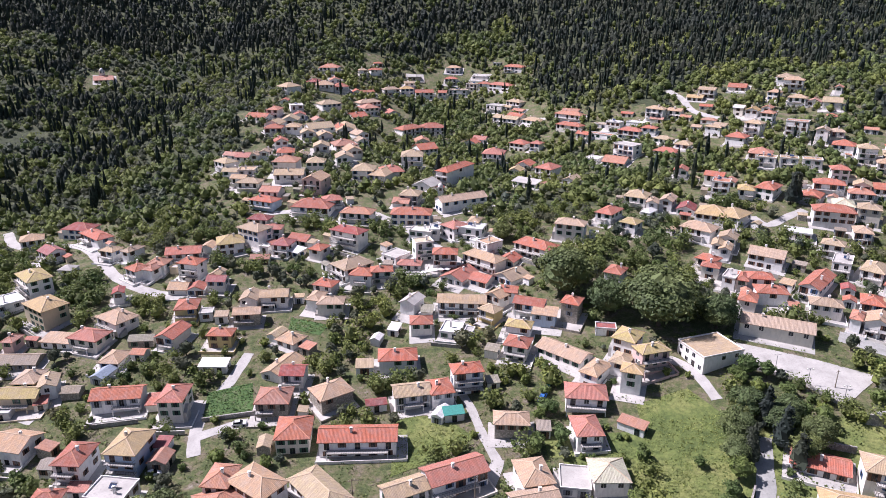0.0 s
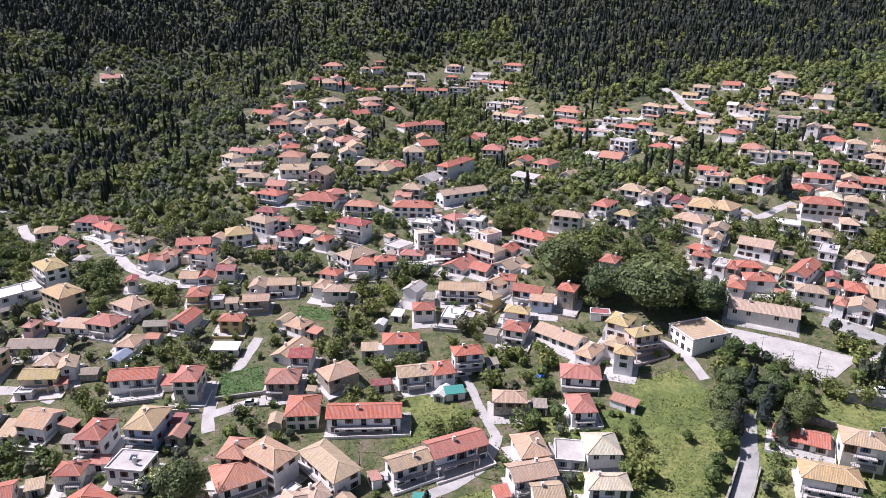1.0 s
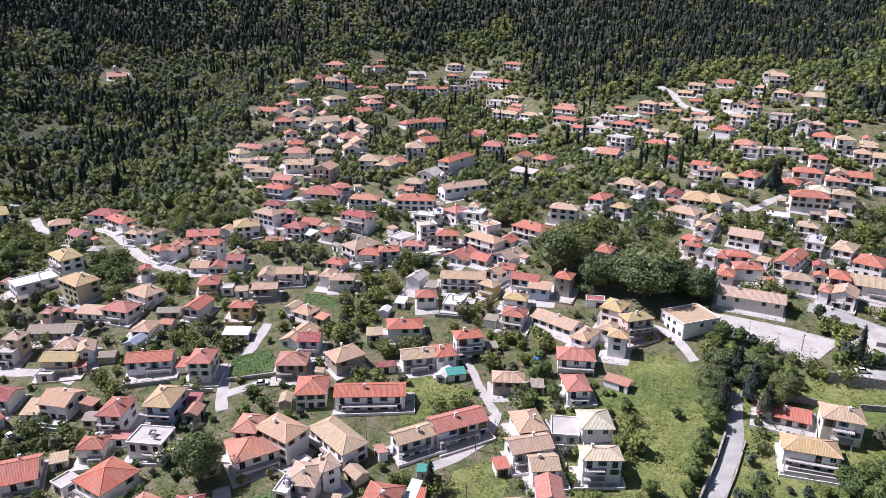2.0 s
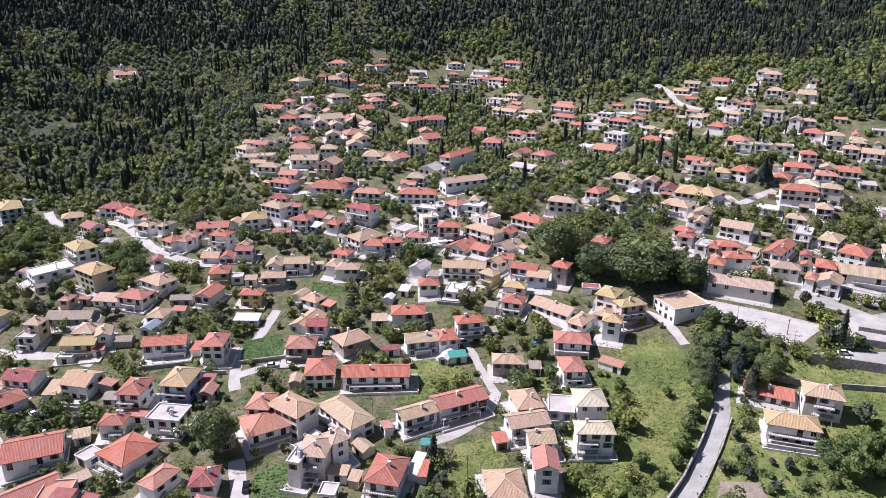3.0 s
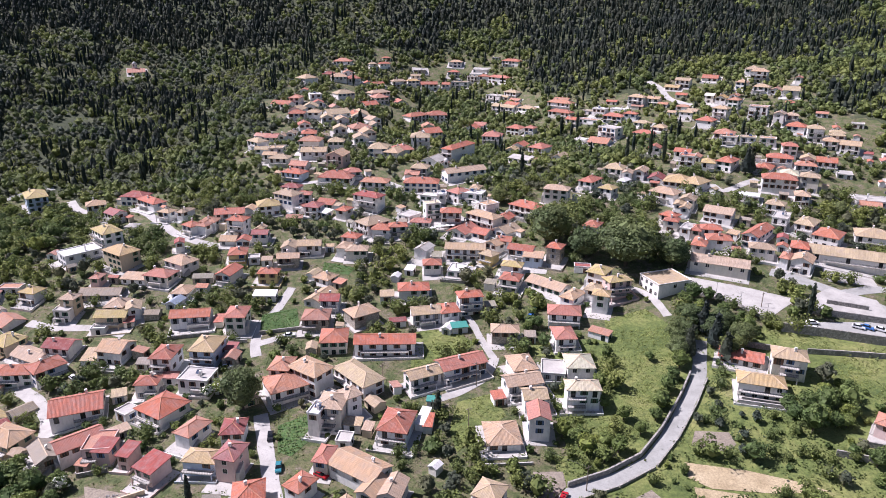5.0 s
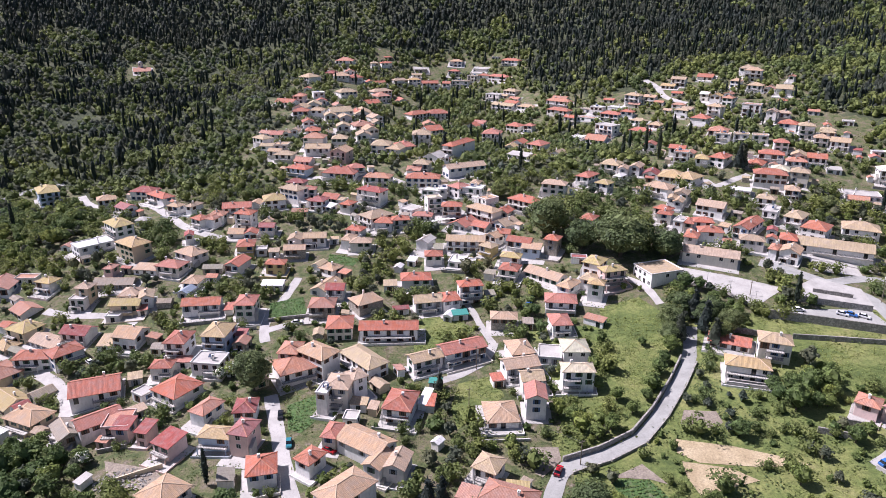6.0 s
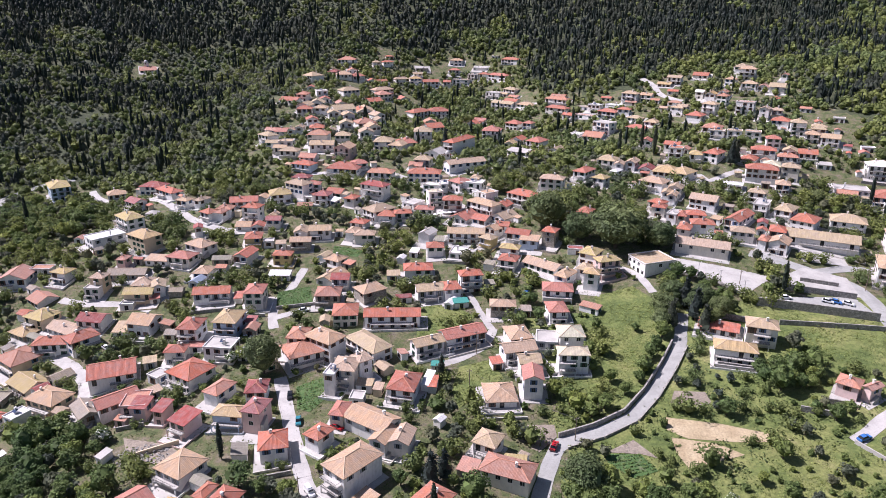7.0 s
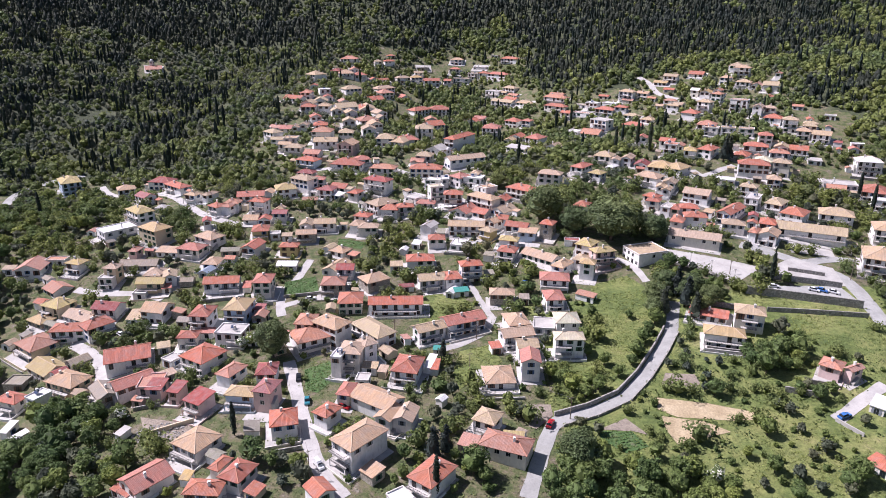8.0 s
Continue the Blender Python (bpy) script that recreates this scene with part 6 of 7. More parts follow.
# ---- outbuildings and lean-tos in the yards ----
yards = random.Random(41)
for hx, hy, ca, sa, ha, hb, top in list(FOOT):
    if not 60 < hy < 345 or (hx > 28 and hy < 200) or ha * hb < 12 or yards.random() < 0.2:
        continue
    for attempt in range(6):
        big = 1.35 if hy < 240 and attempt < 3 else 1.0
        sw, sd = big * yards.uniform(2.6, 4.6), big * yards.uniform(2.4, 3.8)
        lx, ly = yards.choice((-1, 1)) * (ha + sw / 2 + yards.uniform(0.7, 3.0)), yards.uniform(-1.0, 0.8) * hb
        px, py = hx + ca * lx - sa * ly, hy + sa * lx + ca * ly
        if min(clear(px + i * sw / 2, py + j * sd / 2)[0] for i in (-1, 0, 1) for j in (-1, 0, 1)) < 0.6 or clear(px, py)[1] < 2.6 or is_open(px, py):
            continue
        form = yards.choice("ssggf")
        house(px, py, math.degrees(math.atan2(sa, ca)) + yards.choice((0, 0, 90)), sw, sd, gz(px, py) + yards.uniform(2.1, 2.8), 1, form, yards.choice("GGw" if form == "f" else "rkttmsst"), yards.choice("wwwcs"))
        cut, wx, wy = window(px, py, 12)
        near_house[cut] = np.minimum(near_house[cut], np.hypot(np.maximum(np.abs(wx - px) - sw / 2, 0), np.maximum(np.abs(wy - py) - sd / 2, 0)))
        break


# ---- the ground, one sheet to the horizon: garden land in the village, leaf litter under the woods ----
gx, gy = steps(-344, 324, 4.0, 3500), steps(-20, 700, 4.0, 3500)
XX, YY = np.meshgrid(gx, gy)
ZZ = ground(XX, YY)
nx, ny = len(gx), len(gy)
wooded = []
for j in range(ny - 1):
    for i in range(nx - 1):
        cx, cy = (gx[i] + gx[i + 1]) / 2, (gy[j] + gy[j + 1]) / 2
        field = cx > 30 + 6 * noise.noise(Vector((cx / 15, cy / 15, 5))) and cy < 160
        wooded.append(2 if field else int(cy > 300 and (cy > 620 or clear(cx, cy)[0] > 13 + 5 * noise.noise(Vector((cx / 20, cy / 20, 0))))))
tagged(put("ground", mesh_of("ground", np.stack([XX.ravel(), YY.ravel(), ZZ.ravel()], 1).tolist(),
    [(j * nx + i, j * nx + i + 1, (j + 1) * nx + i + 1, (j + 1) * nx + i) for j in range(ny - 1) for i in range(nx - 1)], [GROUND, FOREST_FLOOR, MEADOW], wooded, True)),
    "rough grassy hillside with bare earth patches", "ground", "", "structure")


def patchy(x, y, scale, off=0.0):
    return noise.noise(Vector((x / scale + off, y / scale, off)))


def grove(kinds, spacing, size, *pts, field=False):
    """A stand of separate trees inside a polygon of the land."""
    xs, ys = [q[0] for q in pts], [q[1] for q in pts]
    y = min(ys)
    while y < max(ys):
        x = min(xs)
        while x < max(xs):
            px, py = x + plants.uniform(-0.4, 0.4) * spacing, y + plants.uniform(-0.4, 0.4) * spacing
            if inside(px, py, pts):
                h, r = clear(px, py)
                if h > 2.8 and r > 2.4 * size and (field or not is_open(px, py)):
                    tree(plants.choice(kinds), px, py, size * plants.uniform(0.7, 1.25), plants.uniform(0.85, 1.15))
            x += spacing
        y += spacing


grove(("broad", "broad", "broad", "olive"), 4.6, 1.05, (-149.1, 100.3), (-139.7, 104.0), (-135.3, 114.8), (-124.0, 115.3), (-106.6, 103.5), (-104.0, 89.1), (-112.2, 83.4), (-95.3, 67.1), (-92.9, 58.1), (-129.4, 63.4))
grove(("broad", "broad", "broad", "shrub"), 4.2, 1.1, (28.2, 70.0), (39.2, 69.0), (42.1, 65.0), (52.7, 66.0), (69.7, 68.0), (75.8, 64.5), (72.8, 53.8), (21.9, 53.2))
grove(("broad", "broad", "olive", "shrub"), 5.0, 1.0, (-222, 214), (-199, 212), (-192, 190), (-182, 168), (-176, 146), (-186, 142), (-200, 168), (-214, 190))
grove(("broad", "shrub"), 4.4, 0.85, (-178, 142), (-168, 138), (-164, 118), (-159, 104), (-166, 100), (-176, 120))
for spot, size in (((74.3, 141.3), 1.0), ((70.6, 135.8), 0.85), ((67.3, 130.4), 0.9), ((62.9, 122.8), 1.0), ((60.2, 118.0), 0.75), ((54.2, 112.2), 0.8), ((50.8, 118.5), 0.9), ((46.2, 105.2), 0.95), ((41.5, 101.6), 0.9), ((37.1, 104.6), 1.05), ((46.0, 124.0), 0.8), ((47.1, 134.5), 0.85), ((66.0, 146.0), 0.6), ((82.2, 100.6), 0.95), ((112.9, 96.1), 1.0), ((118.0, 98.4), 0.8)):
    tree("broad", spot[0], spot[1], size, 0.95)
grove(("broad",), 4.6, 1.05, (95.1, 120.3), (117.7, 126.2), (123.7, 113.7), (118.2, 105.0), (105.6, 107.3), (93.9, 110.2))
grove(("plane",), 7.5, 0.40, (78.2, 162.8), (90.7, 167.1), (97.9, 154.8), (100.7, 141.7), (88.3, 137.6), (82.3, 142.9), (75.9, 144.8))
grove(("broad", "broad", "shrub"), 4.4, 0.85, (86.3, 184.6), (103.5, 171.5), (109.4, 156.7), (105.6, 147.4), (91.3, 158.1), (86.3, 167.8))
grove(("broad", "olive", "shrub"), 6.5, 0.85, (29.8, 113.0), (44.6, 115.9), (57.4, 117.4), (45.6, 102.3), (33.7, 96.1), (28.9, 102.4))
grove(("broad", "broad", "olive"), 4.8, 0.95, (-245.0, 255.6), (-240.6, 290.4), (-201.9, 295.4), (-183.5, 269.5), (-179.2, 243.4), (-193.6, 226.0), (-216.7, 208.4))
grove(("olive", "shrub", "shrub"), 5.5, 0.7, (75.9, 131.4), (92.6, 116.9), (88.2, 100.0), (79.1, 99.4), (68.0, 104.2))
grove(("broad", "shrub", "olive"), 7.0, 0.8, (104.8, 101.3), (116.7, 100.2), (115.1, 90.0), (102.0, 87.4), (89.1, 84.7))
grove(("shrub", "shrub", "shrub", "olive", "broad"), 5.0, 0.95, (82.4, 80.4), (103.1, 86.1), (120.5, 75.5), (111.4, 57.4), (77.8, 59.0), field=True)
grove(("broad",), 4.2, 0.8, (25.3, 171.7), (36.3, 170.3), (37.8, 156.1), (24.2, 152.9))

grove(("shrub",), 7.0, 1.3, (73.1, 169.8), (78.5, 163.9), (80.2, 145.0), (68.9, 128.1), (58.2, 115.2), (57.0, 120.0), (68.9, 135.6), (73.7, 145.9), field=True)

# gardens: trees and shrubs in the gaps between the houses, the nearest each by itself
gy0 = 62.0
while gy0 < 335:
    gx0 = -250.0
    while gx0 < 250:
        x, y = gx0 + plants.uniform(-2.2, 2.2), gy0 + plants.uniform(-2.2, 2.2)
        gx0 += 5.2
        if abs(x) > 0.66 * (y + 88) + 12:
            continue
        h, r = clear(x, y)
        if h < 2.0 or r < 1.4 or is_open(x, y) or is_open(x, y - 2.5):
            continue
        if any((x - a) ** 2 + (y - b) ** 2 < (c + 0.8) ** 2 for a, b, c in PLANTED[:320]):
            continue
        lush = patchy(x, y, 26.0, 3.0) + (0.25 if h > 9 else 0.0)
        if lush < (-0.14 if x < 30 and y < 235 else -0.22) and h < 9:
            continue
        if h < 3.0:
            kind, size = "shrub", plants.uniform(0.7, 1.3)
        elif r < 2.6:
            kind, size = "shrub", plants.uniform(0.6, 1.2)
        else:
            kind = plants.choice(("broad", "broad", "broad", "olive", "olive", "shrub", "shrub", "cypress" if plants.random() < 0.03 else "broad"))
            size = plants.uniform(0.5, 0.9) if h < 4.5 else plants.uniform(0.8, 1.4)
            if kind == "shrub":
                size *= 1.5
            if x > 25 and y < 128:
                kind, size = plants.choice(("shrub", "broad", kind)), size * 0.68
        tree(kind, x, y, size, plants.uniform(0.85, 1.2))
    gy0 += 5.2



WOODS_TOP = 755.0
yy = 300.0
while yy < WOODS_TOP:
    gap = 4.5 if yy < 640 else 4.7
    lim = 0.66 * (yy + 88) + 10
    xx = -min(lim, 520)
    while xx < min(lim, 480):
        x, y = xx + wood.uniform(-0.45, 0.45) * gap, yy + wood.uniform(-0.45, 0.45) * gap
        xx += gap
        h, r = clear(x, y)
        if h < 2.4 or r < 1.0 or (y < 336 and abs(x) < 250):
            continue
        p1, p2 = patchy(x, y, 60.0, 11.0), patchy(x, y, 24.0, 7.0)
        steep = y > 590 + 0.0 * x or x < -330 or (x > 60 and y > 505)
        inner = h < 16
        if inner and p2 < -0.28:
            continue
        if not steep and not inner and p1 + p2 < -0.75:
            continue
        left = x < -110 and y > 380
        bright = math.exp(-((x + 118) / 45) ** 2) + 0.8 * math.exp(-((x - 45) / 35) ** 2 - ((y - 600) / 60) ** 2) + 0.5 * math.exp(-((x - 380) / 60) ** 2)
        gloom = 0.30 * math.exp(-((x + 260) / 110) ** 2 - ((y - 470) / 60) ** 2) + 0.55 * (y > 610) - 0.9 * bright + (0.75 if x > 60 and y > 480 else 0.0) + 0.12 * (x < -300)
        dark = gloom + 0.9 * p1 + 0.6 * p2 > 0.22
        clump = patchy(x, y, 19.0, 31.0) > (0.05 if x > 60 else 0.26)
        u = wood.random()
        if x < -0.60 * (y + 88) and y > 640:
            kind, k = ("olive" if u < 0.8 else "broad"), wood.uniform(0.5, 0.9)
        elif dark and not inner:
            kind = "cypress" if u < (0.55 if clump else 0.06) else ("pine" if u < (0.66 if y < 560 else 0.93) else "broad")
            k = wood.uniform(0.5, 1.05)
        elif left or (x < -60 and p1 < 0):
            kind = "cypress" if clump and u < 0.55 and not inner else ("olive" if u < 0.66 else "broad")
            k = wood.uniform(0.65, 1.2)
        else:
            kind = "broad" if u < 0.74 else ("olive" if u < 0.96 else "cypress")
            k = wood.uniform(0.75, 1.35) * (0.78 if inner else 1.0)
        stand[kind].append(wood_tree(kind, x, y, gz(x, y) - 0.3, k))
    yy += gap
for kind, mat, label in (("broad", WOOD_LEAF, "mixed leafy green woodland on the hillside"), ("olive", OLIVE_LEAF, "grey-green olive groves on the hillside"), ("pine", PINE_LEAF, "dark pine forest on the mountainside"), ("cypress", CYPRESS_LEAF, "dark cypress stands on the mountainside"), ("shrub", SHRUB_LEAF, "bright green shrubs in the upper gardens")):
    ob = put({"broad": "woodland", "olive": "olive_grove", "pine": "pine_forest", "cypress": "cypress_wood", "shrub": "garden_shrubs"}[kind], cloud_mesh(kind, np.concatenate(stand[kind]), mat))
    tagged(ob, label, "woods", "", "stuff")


# low stone garden walls before the houses of the lower village
for hx, hy, ca, sa, ha, hb, top in FOOT:
    if hy > 320 or ha * hb < 14 or wood.random() < 0.35:
        continue
    off, span = hb + wood.uniform(3.2, 6.0), ha * wood.uniform(0.9, 1.6)
    ends = [(hx + ca * lx + sa * off, hy + sa * lx - ca * off) for lx in (-span, 0.0, span)]
    if all(clear(*e)[0] > 0.9 and clear(*e)[1] > 0.6 and not is_open(*e) for e in ends):
        (ax, ay), (bx, by) = ends[0], ends[2]
        stone_wall(ax, ay, bx, by, wood.uniform(0.7, 1.5), 0.4, RUBBLE if wood.random() < 0.6 else CONC, "low garden wall in front of a house")

# tall grass on the meadows
tufts = []
for pts in MEADOWS:
    xs, ys = [q[0] for q in pts], [q[1] for q in pts]
    for k in range(int((max(xs) - min(xs)) * (max(ys) - min(ys)) * 1.6)):
        x, y = wood.uniform(min(xs), max(xs)), wood.uniform(min(ys), max(ys))
        if inside(x, y, pts) and patchy(x, y, 9.0, 5.0) > -0.25:
            n = 3
            c = np.stack([wood.normal(size=n) * 0.35, wood.normal(size=n) * 0.35, np.full(n, 0.12)], 1)
            tufts.append(solid_leaves(c, np.full(n, 0.12), 0.19, 1.1, True) + (x, y, gz(x, y) + 0.02))
tagged(put("meadow_grass", cloud_mesh("meadow_grass", np.concatenate(tufts), GRASS)), "tall yellow-green grass tufts on open slopes", "grass", "", "stuff")


# weeds, brambles and low scrub between gardens, walls and trees
scrub = []
for y0 in np.arange(45.0, 560.0, 2.4):
    lim = 0.66 * (y0 + 88) + 10
    step = 1.5 if y0 < 210 else (2.4 if y0 < 340 else 4.6)
    for x0 in np.arange(-lim, lim, step):
        x, y = x0 + wood.uniform(-1.6, 1.6), y0 + wood.uniform(-1.6, 1.6)
        if y < 330 and patchy(x, y, 14.0, 21.0) < -0.30:
            continue
        if (y0 > 200 and wood.random() < 0.35) or (y0 > 340 and wood.random() < 0.3):
            continue
        h, r = clear(x, y)
        if h < 1.2 or r < 0.5 or is_open(x, y):
            continue
        n = 5
        s = wood.uniform(0.25, 0.8) * (1.35 if x > 28 and y < 150 else 1.0)
        c = np.stack([wood.normal(size=n) * 0.7, wood.normal(size=n) * 0.7, np.full(n, 0.25 * s)], 1)
        scrub.append(solid_leaves(c, np.full(n, 0.5 * s), 0.42 * s, 0.9, True) + (x, y, gz(x, y)))
tagged(put("undergrowth", cloud_mesh("undergrowth", np.concatenate(scrub), SCRUB)), "weeds and low scrub between gardens", "undergrowth", "", "stuff")

rows = []
for pts in PLOTS:
    xs, ys = [q[0] for q in pts], [q[1] for q in pts]
    for y0 in np.arange(min(ys), max(ys), 1.3):
        for x0 in np.arange(min(xs), max(xs), 0.6):
            x, y = x0 + wood.uniform(-0.15, 0.15), y0 + 0.25 * (x0 - min(xs)) + wood.uniform(-0.12, 0.12)
            if inside(x, y, pts) and wood.random() < 0.85:
                rows.append(solid_leaves(np.array([(0, 0, 0.2), (0.15, 0, 0.25)]), np.full(2, 0.18), 0.3, 0.9, True) + (x, y, gz(x, y) + 0.12))
tagged(put("vegetable_rows", cloud_mesh("vegetable_rows", np.concatenate(rows), SHRUB_LEAF)), "rows of green vegetables in garden plots", "vegetables", "", "stuff")


def rubble_pile(x, y, r, n):
    s = Shape()
    for k in range(n):
        a, q = wood.uniform(0, 6.283), r * math.sqrt(wood.random())
        px, py = x + q * math.cos(a), y + 0.6 * q * math.sin(a)
        z, t = gz(px, py) + 0.9 * max(0.0, 1 - q / r) * wood.random(), wood.uniform(0.15, 0.45)
        m0 = len(s.v)
        s.box(-t, -t * 0.7, -t * 0.5, t, t * 0.7, t * 0.5)
        turn = Euler((wood.uniform(-0.6, 0.6), wood.uniform(-0.6, 0.6), a)).to_matrix()
        for i in range(m0, len(s.v)):
            s.v[i] = tuple(turn @ (Vector(s.v[i]) * float(wood.uniform(0.8, 1.2))) + Vector((px, py, z + 0.1)))
    return tagged(put("rubble_pile", s.mesh("rubble_pile", [RUBBLE])), "heap of grey rubble and old timber", "rubble", "", "stuff")


rubble_pile(-91.1, 87.8, 8.0, 260)
rubble_pile(-154.7, 129.0, 5.0, 120)
rubble_pile(-192.3, 230.0, 6.0, 120)

# ---- cars ----
TYRE = plain("tyre_rubber", (0.02, 0.02, 0.02), 0.9)
CARGLASS = plain("car_glass", (0.015, 0.018, 0.022), 0.08)


def loft(sections):
    """Joins cross-sections of equal point count, capped at both ends."""
    n = len(sections[0])
    v = [p for s in sections for p in s]
    f = [(i * n + k, i * n + (k + 1) % n, (i + 1) * n + (k + 1) % n, (i + 1) * n + k) for i in range(len(sections) - 1) for k in range(n)]
    f += [tuple(range(n - 1, -1, -1)), tuple((len(sections) - 1) * n + k for k in range(n))]
    return v, f


def car(x, y, heading, colour, label, van=False):
    paint = plain("car_paint", colour, 0.25)
    root = new("van" if van else "car")
    root.empty_display_size = 0.4
    sl = (gz(x + math.cos(radians(heading)), y + math.sin(radians(heading))) - gz(x - math.cos(radians(heading)), y - math.sin(radians(heading)))) / 2
    root.matrix_basis = pose(x, y, gz(x, y) + 0.15, 0, 0, heading) @ pose(0, 0, 0, 0, -math.degrees(math.atan(sl)), 0)
    tagged(root, label, "car", "parked cars")
    top = 1.0 if van else 0.85
    prof = [(-2.1, 0.62), (-2.05, top), (-1.0, top + 0.06), (0.75, top + 0.05), (1.9, 0.78), (2.1, 0.55)]
    v, f = loft([[(px, -0.82, 0.25), (px, 0.82, 0.25), (px, 0.86, 0.5), (px, 0.80, pz), (px, -0.80, pz), (px, -0.86, 0.5)] for px, pz in prof])
    put("body", mesh_of("body", v, f, paint), root)
    roofz = 1.95 if van else 1.42
    cab = [(-2.0 if van else -1.75, top - 0.02, 0.78), (-1.9 if van else -1.2, roofz - 0.05, 0.66), (0.2, roofz, 0.66), (0.75 if not van else 0.95, top + 0.35, 0.72), (1.1, top - 0.05, 0.76)]
    v, f = loft([[(px, -0.78, top - 0.06), (px, 0.78, top - 0.06), (px, hw, pz), (px, -hw, pz)] for px, pz, hw in cab])
    put("window_band", mesh_of("window_band", v, f, paint if van else CARGLASS), root)
    put("car_roof", Shape().box(cab[1][0], -0.64, roofz - 0.02, 0.25, 0.64, roofz + 0.035).mesh("car_roof", [paint]), root)
    if van:
        put("windscreen", Shape().box(0.55, -0.62, top + 0.25, 1.0, 0.62, top + 0.6).mesh("windscreen", [CARGLASS]), root)
    for wx in (-1.3, 1.3):
        for wy in (-0.78, 0.78):
            s = Shape().prism(0.32, 0.32, -0.1, 0.1, 10)
            s.f.append(tuple(range(9, -1, -1)))
            s.i.append(0)
            put("wheel", s.mesh("wheel", [TYRE]), root, pose(wx, wy, 0.2, 90))


WHITE, BLACK, RED, BLUE, GREY = (0.75, 0.75, 0.75), (0.02, 0.02, 0.022), (0.42, 0.02, 0.025), (0.05, 0.16, 0.42), (0.35, 0.36, 0.38)
car(-38.9, 69.0, -55, WHITE, "white delivery van parked on the village street", True)
car(-129.6, 149.6, -40, WHITE, "white car parked beside a garden")
car(-99.1, 120.5, -30, GREY, "silver-grey car parked in a yard")
car(-52.8, 111.7, -80, BLACK, "black car parked on the narrow street")
car(-47.5, 98.4, -80, (0.04, 0.20, 0.24), "dark teal car parked on the narrow street")
car(-35.4, 95.0, -30, RED, "dark red car parked beside a long house")
car(-76.4, 149.0, 20, WHITE, "white car parked in a courtyard")
car(28.1, 88.0, 65, RED, "bright red car parked at the roadside")
car(116.7, 87.9, 20, BLUE, "blue car parked on a concrete drive")
car(140.5, 156.9, -30, WHITE, "white car in the terrace car park")
car(143.3, 156.4, -35, BLUE, "blue car in the terrace car park")
car(147.2, 155.0, -35, WHITE, "white car in the terrace car park")
car(125.6, 156.4, -8, WHITE, "white car in the terrace car park")
car(126.3, 160.1, -8, WHITE, "white car in the terrace car park")
car(-58.8, 168.0, 8, WHITE, "white car on the concrete lane")
car(-16.7, 134.6, 8, GREY, "grey car in front of a long house")
car(29.7, 175.7, 60, BLUE, "blue car parked among gardens")
car(32.2, 180.8, 70, (0.03, 0.08, 0.06), "dark green car parked among gardens")

# ---- poles ----
WOODPOLE = plain("weathered_pole", (0.20, 0.16, 0.12), 0.9)


def utility_pole(x, y, h):
    root = put("utility_pole", Shape().prism(0.16, 0.10, -0.8, h, 8).mesh("utility_pole", [WOODPOLE]), None, pose(x, y, gz(x, y), 0, 0, 25))
    put("cross_arm", Shape().box(-0.9, -0.06, h - 0.7, 0.9, 0.06, h - 0.56).mesh("cross_arm", [WOODPOLE]), root)
    for k in (-0.8, 0.0, 0.8):
        put("insulator", Shape().prism(0.05, 0.03, h - 0.56, h - 0.36, 6, k).mesh("insulator", [FRAME]), root)
    return tagged(root, "weathered wooden utility pole beside the road", "utility pole", "utility poles")


utility_pole(159.2, 165.1, 10.5)
utility_pole(171.9, 181.3, 9.5)
utility_pole(-40.7, 65.0, 9.0)
utility_pole(7.8, 136.2, 9.0)
utility_pole(4.5, 113.6, 8.5)
utility_pole(34.6, 91.0, 8.0)
utility_pole(113.1, 171.4, 6.0)
utility_pole(-22.2, 136.7, 8.0)


# ---- chapels ----
def bell_tower(x, y, w, h):
    root = put("bell_tower", Shape().box(-w / 2, -w / 2, -1.5, w / 2, w / 2, h).mesh("bell_tower", [WALLS["w"][1]]), None, pose(x, y, gz(x, y)))
    s = Shape()
    for k in range(5):
        a0, a1 = k * 0.3, (k + 1) * 0.3
        s.prism(w * 0.52 * math.cos(a0), w * 0.52 * math.cos(a1), h + w * 0.6 * math.sin(a0), h + w * 0.6 * math.sin(a1), 10)
    put("dome", s.mesh("dome", [ROOFS["w"][1]]), root)
    for k in range(4):
        put("arch", WINDOWS[5], root, Matrix.Rotation(k * math.pi / 2, 4, "Z") @ pose(0, -w / 2 - 0.004, h - 1.8))
    return tagged(root, "white plastered bell tower with a small dome", "tower")


bell_tower(-273.2, 561.5, 3.2, 6.0)
bell_tower(-1.2, 319.7, 2.6, 6.5)


# ---- square and cafe furniture ----
CANVAS = plain("white_canvas", (0.78, 0.77, 0.74), 0.8)
LAMP_STEEL = plain("lamp_steel", (0.30, 0.31, 0.32), 0.45, 0.7)


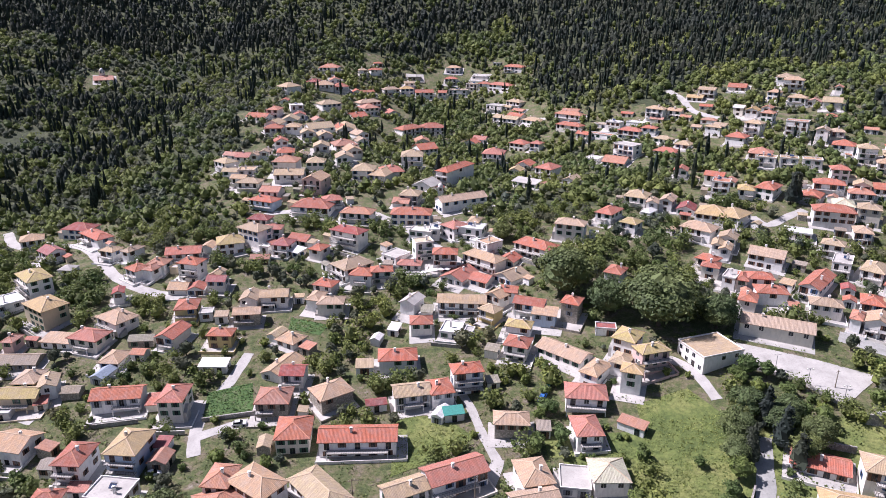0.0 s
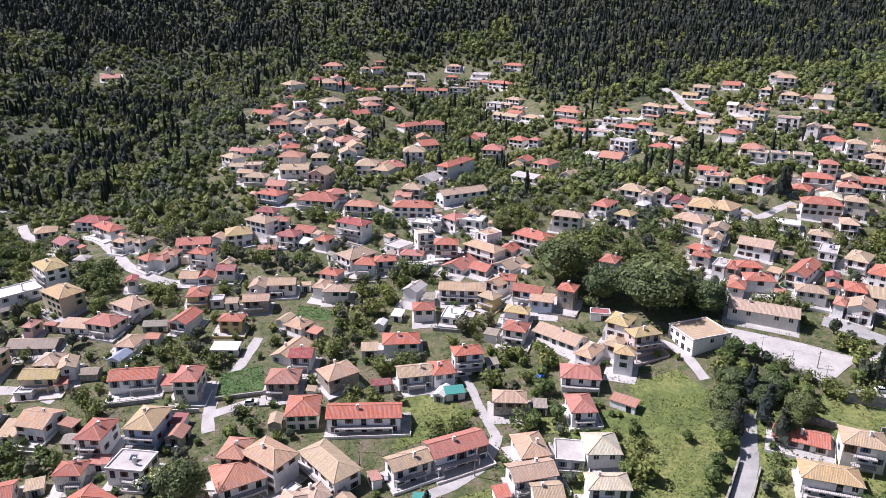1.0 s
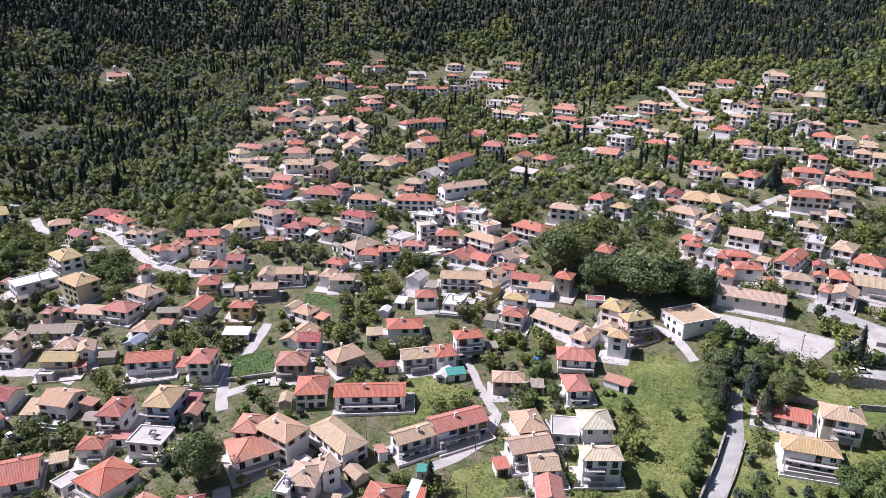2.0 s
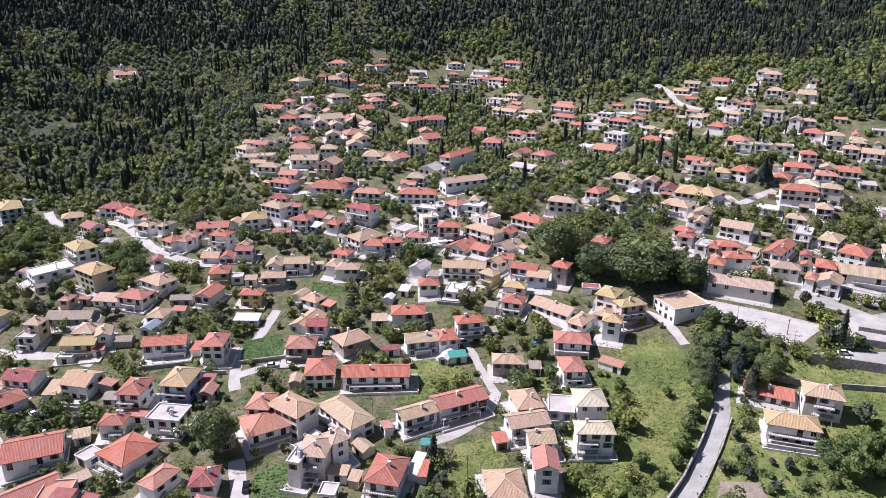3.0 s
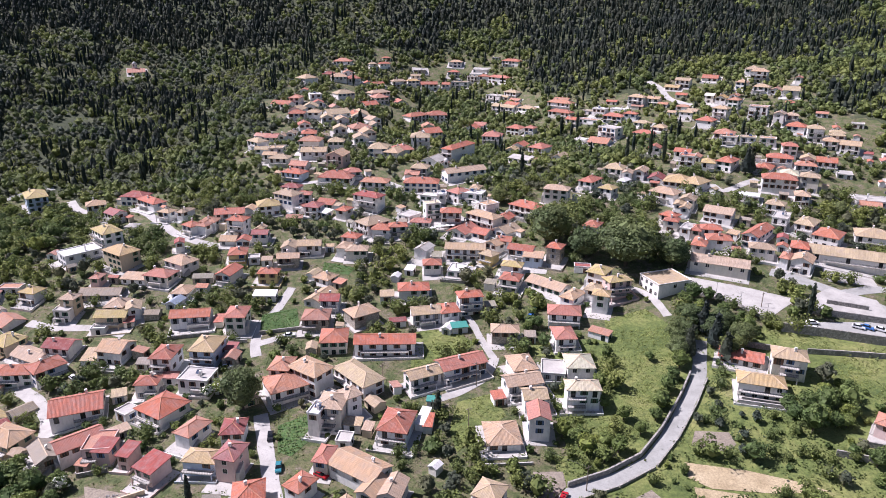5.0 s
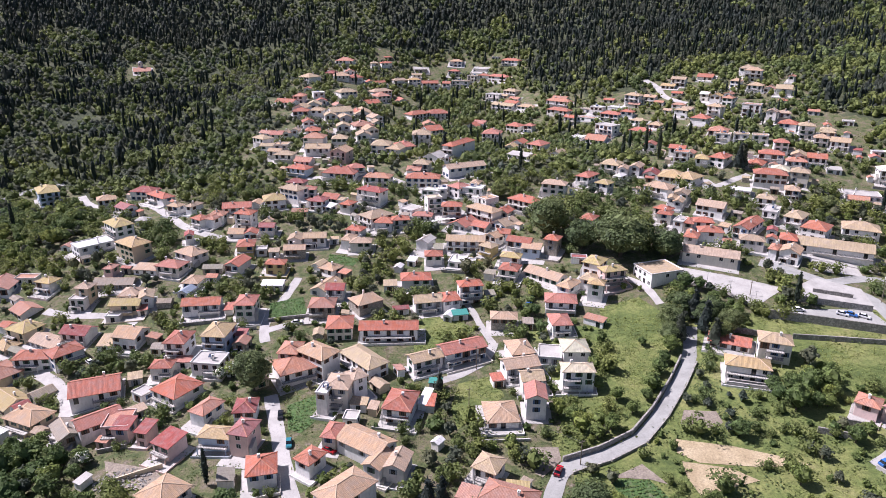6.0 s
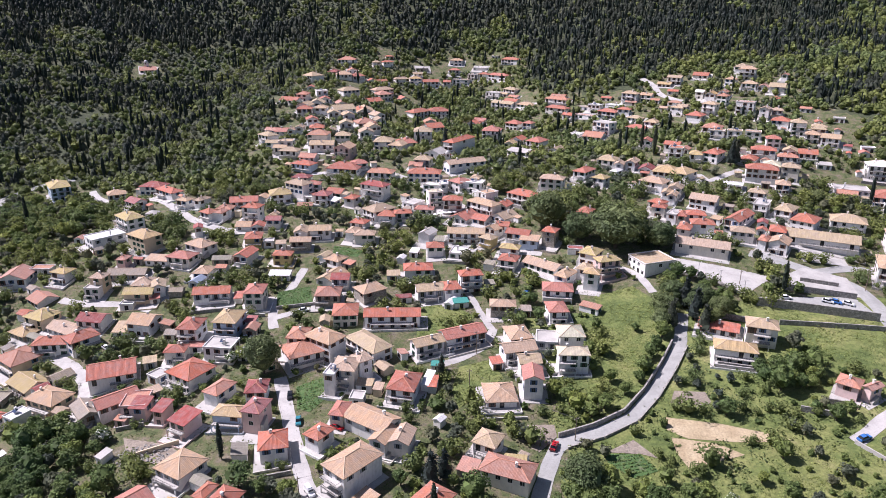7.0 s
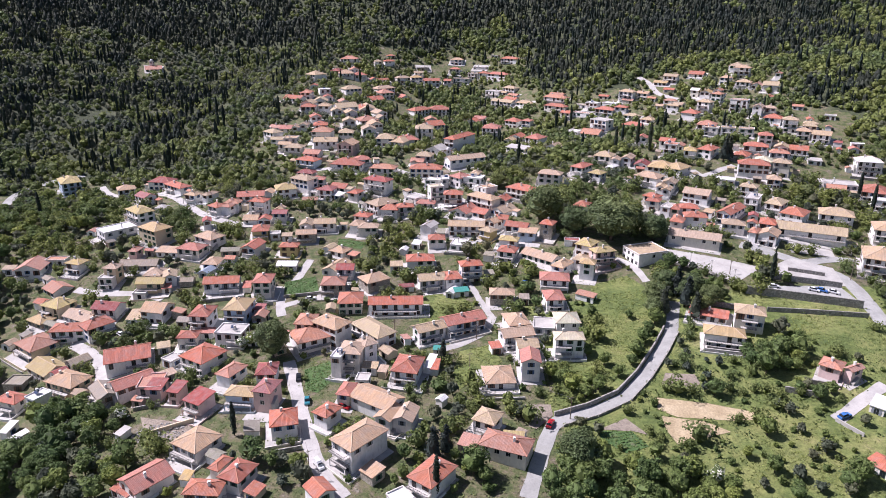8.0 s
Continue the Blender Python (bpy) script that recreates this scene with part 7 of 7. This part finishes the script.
def parasol(x, y):
    root = put("parasol", Shape().prism(0.04, 0.035, 0.0, 2.5, 6).mesh("parasol", [LAMP_STEEL]), None, pose(x, y, gz(x, y) + 0.15))
    put("base_plate", Shape().prism(0.32, 0.28, 0.0, 0.1, 8).mesh("base_plate", [CONC]), root)
    put("canopy", Shape().prism(1.35, 0.06, 2.15, 2.62, 8).prism(1.35, 1.35, 2.0, 2.149, 8).mesh("canopy", [CANVAS]), root)
    return tagged(root, "open round white canvas parasol on the cafe terrace", "parasol", "cafe parasols")


for px, py in ((-7.6, 247.7), (-5.1, 248.4), (-2.9, 248.9), (-0.6, 249.0), (1.7, 249.1)):
    parasol(px, py)


def square_lamp(x, y):
    root = put("street_lamp", Shape().prism(0.09, 0.06, -0.3, 5.2, 8).mesh("street_lamp", [LAMP_STEEL]), None, pose(x, y, gz(x, y) + 0.15))
    put("arm", Shape().box(-0.7, -0.03, 5.1, 0.7, 0.03, 5.18).mesh("arm", [LAMP_STEEL]), root)
    for k in (-0.75, 0.75):
        put("lantern", Shape().prism(0.12, 0.22, 4.85, 5.15, 8, k).mesh("lantern", [FRAME]), root)
    return tagged(root, "slim grey two-armed lamp at the edge of the square", "street lamp", "lamps of the square")


for px, py in ((99.9, 180.5), (106.1, 173.3), (112.6, 165.5)):
    square_lamp(px, py)


def cable(x0, y0, h0, x1, y1, h1):
    """A slack overhead wire between two supports."""
    p, q = Vector((x0, y0, gz(x0, y0) + h0)), Vector((x1, y1, gz(x1, y1) + h1))
    s, n, sag = Shape(), 10, 0.03 * (q - p).length
    line = [p.lerp(q, k / n) - Vector((0, 0, 4 * sag * (k / n) * (1 - k / n))) for k in range(n + 1)]
    side = (q - p).cross(Vector((0, 0, 1))).normalized() * 0.025
    up = Vector((0, 0, 0.025))
    for a, b in zip(line, line[1:]):
        for l, r in ((side, up), (up, -side), (-side, -up), (-up, side)):
            s.face((a + l, b + l, b + r, a + r))
    return tagged(put("cable", s.mesh("cable", [RAIL])), "thin black overhead cable between poles", "cable", "overhead cables")


for wire in ((-40.7, 65.0, 8.5, -52.5, 97.5, 8.0), (-40.7, 65.0, 8.5, -22.0, 73.0, 8.2), (-22.2, 136.7, 7.5, 7.8, 136.2, 8.5), (7.8, 136.2, 8.5, 4.5, 113.6, 8.0), (4.5, 113.6, 8.0, 34.6, 91.0, 7.5), (159.2, 165.1, 10.0, 171.9, 181.3, 9.0)):
    cable(*wire)
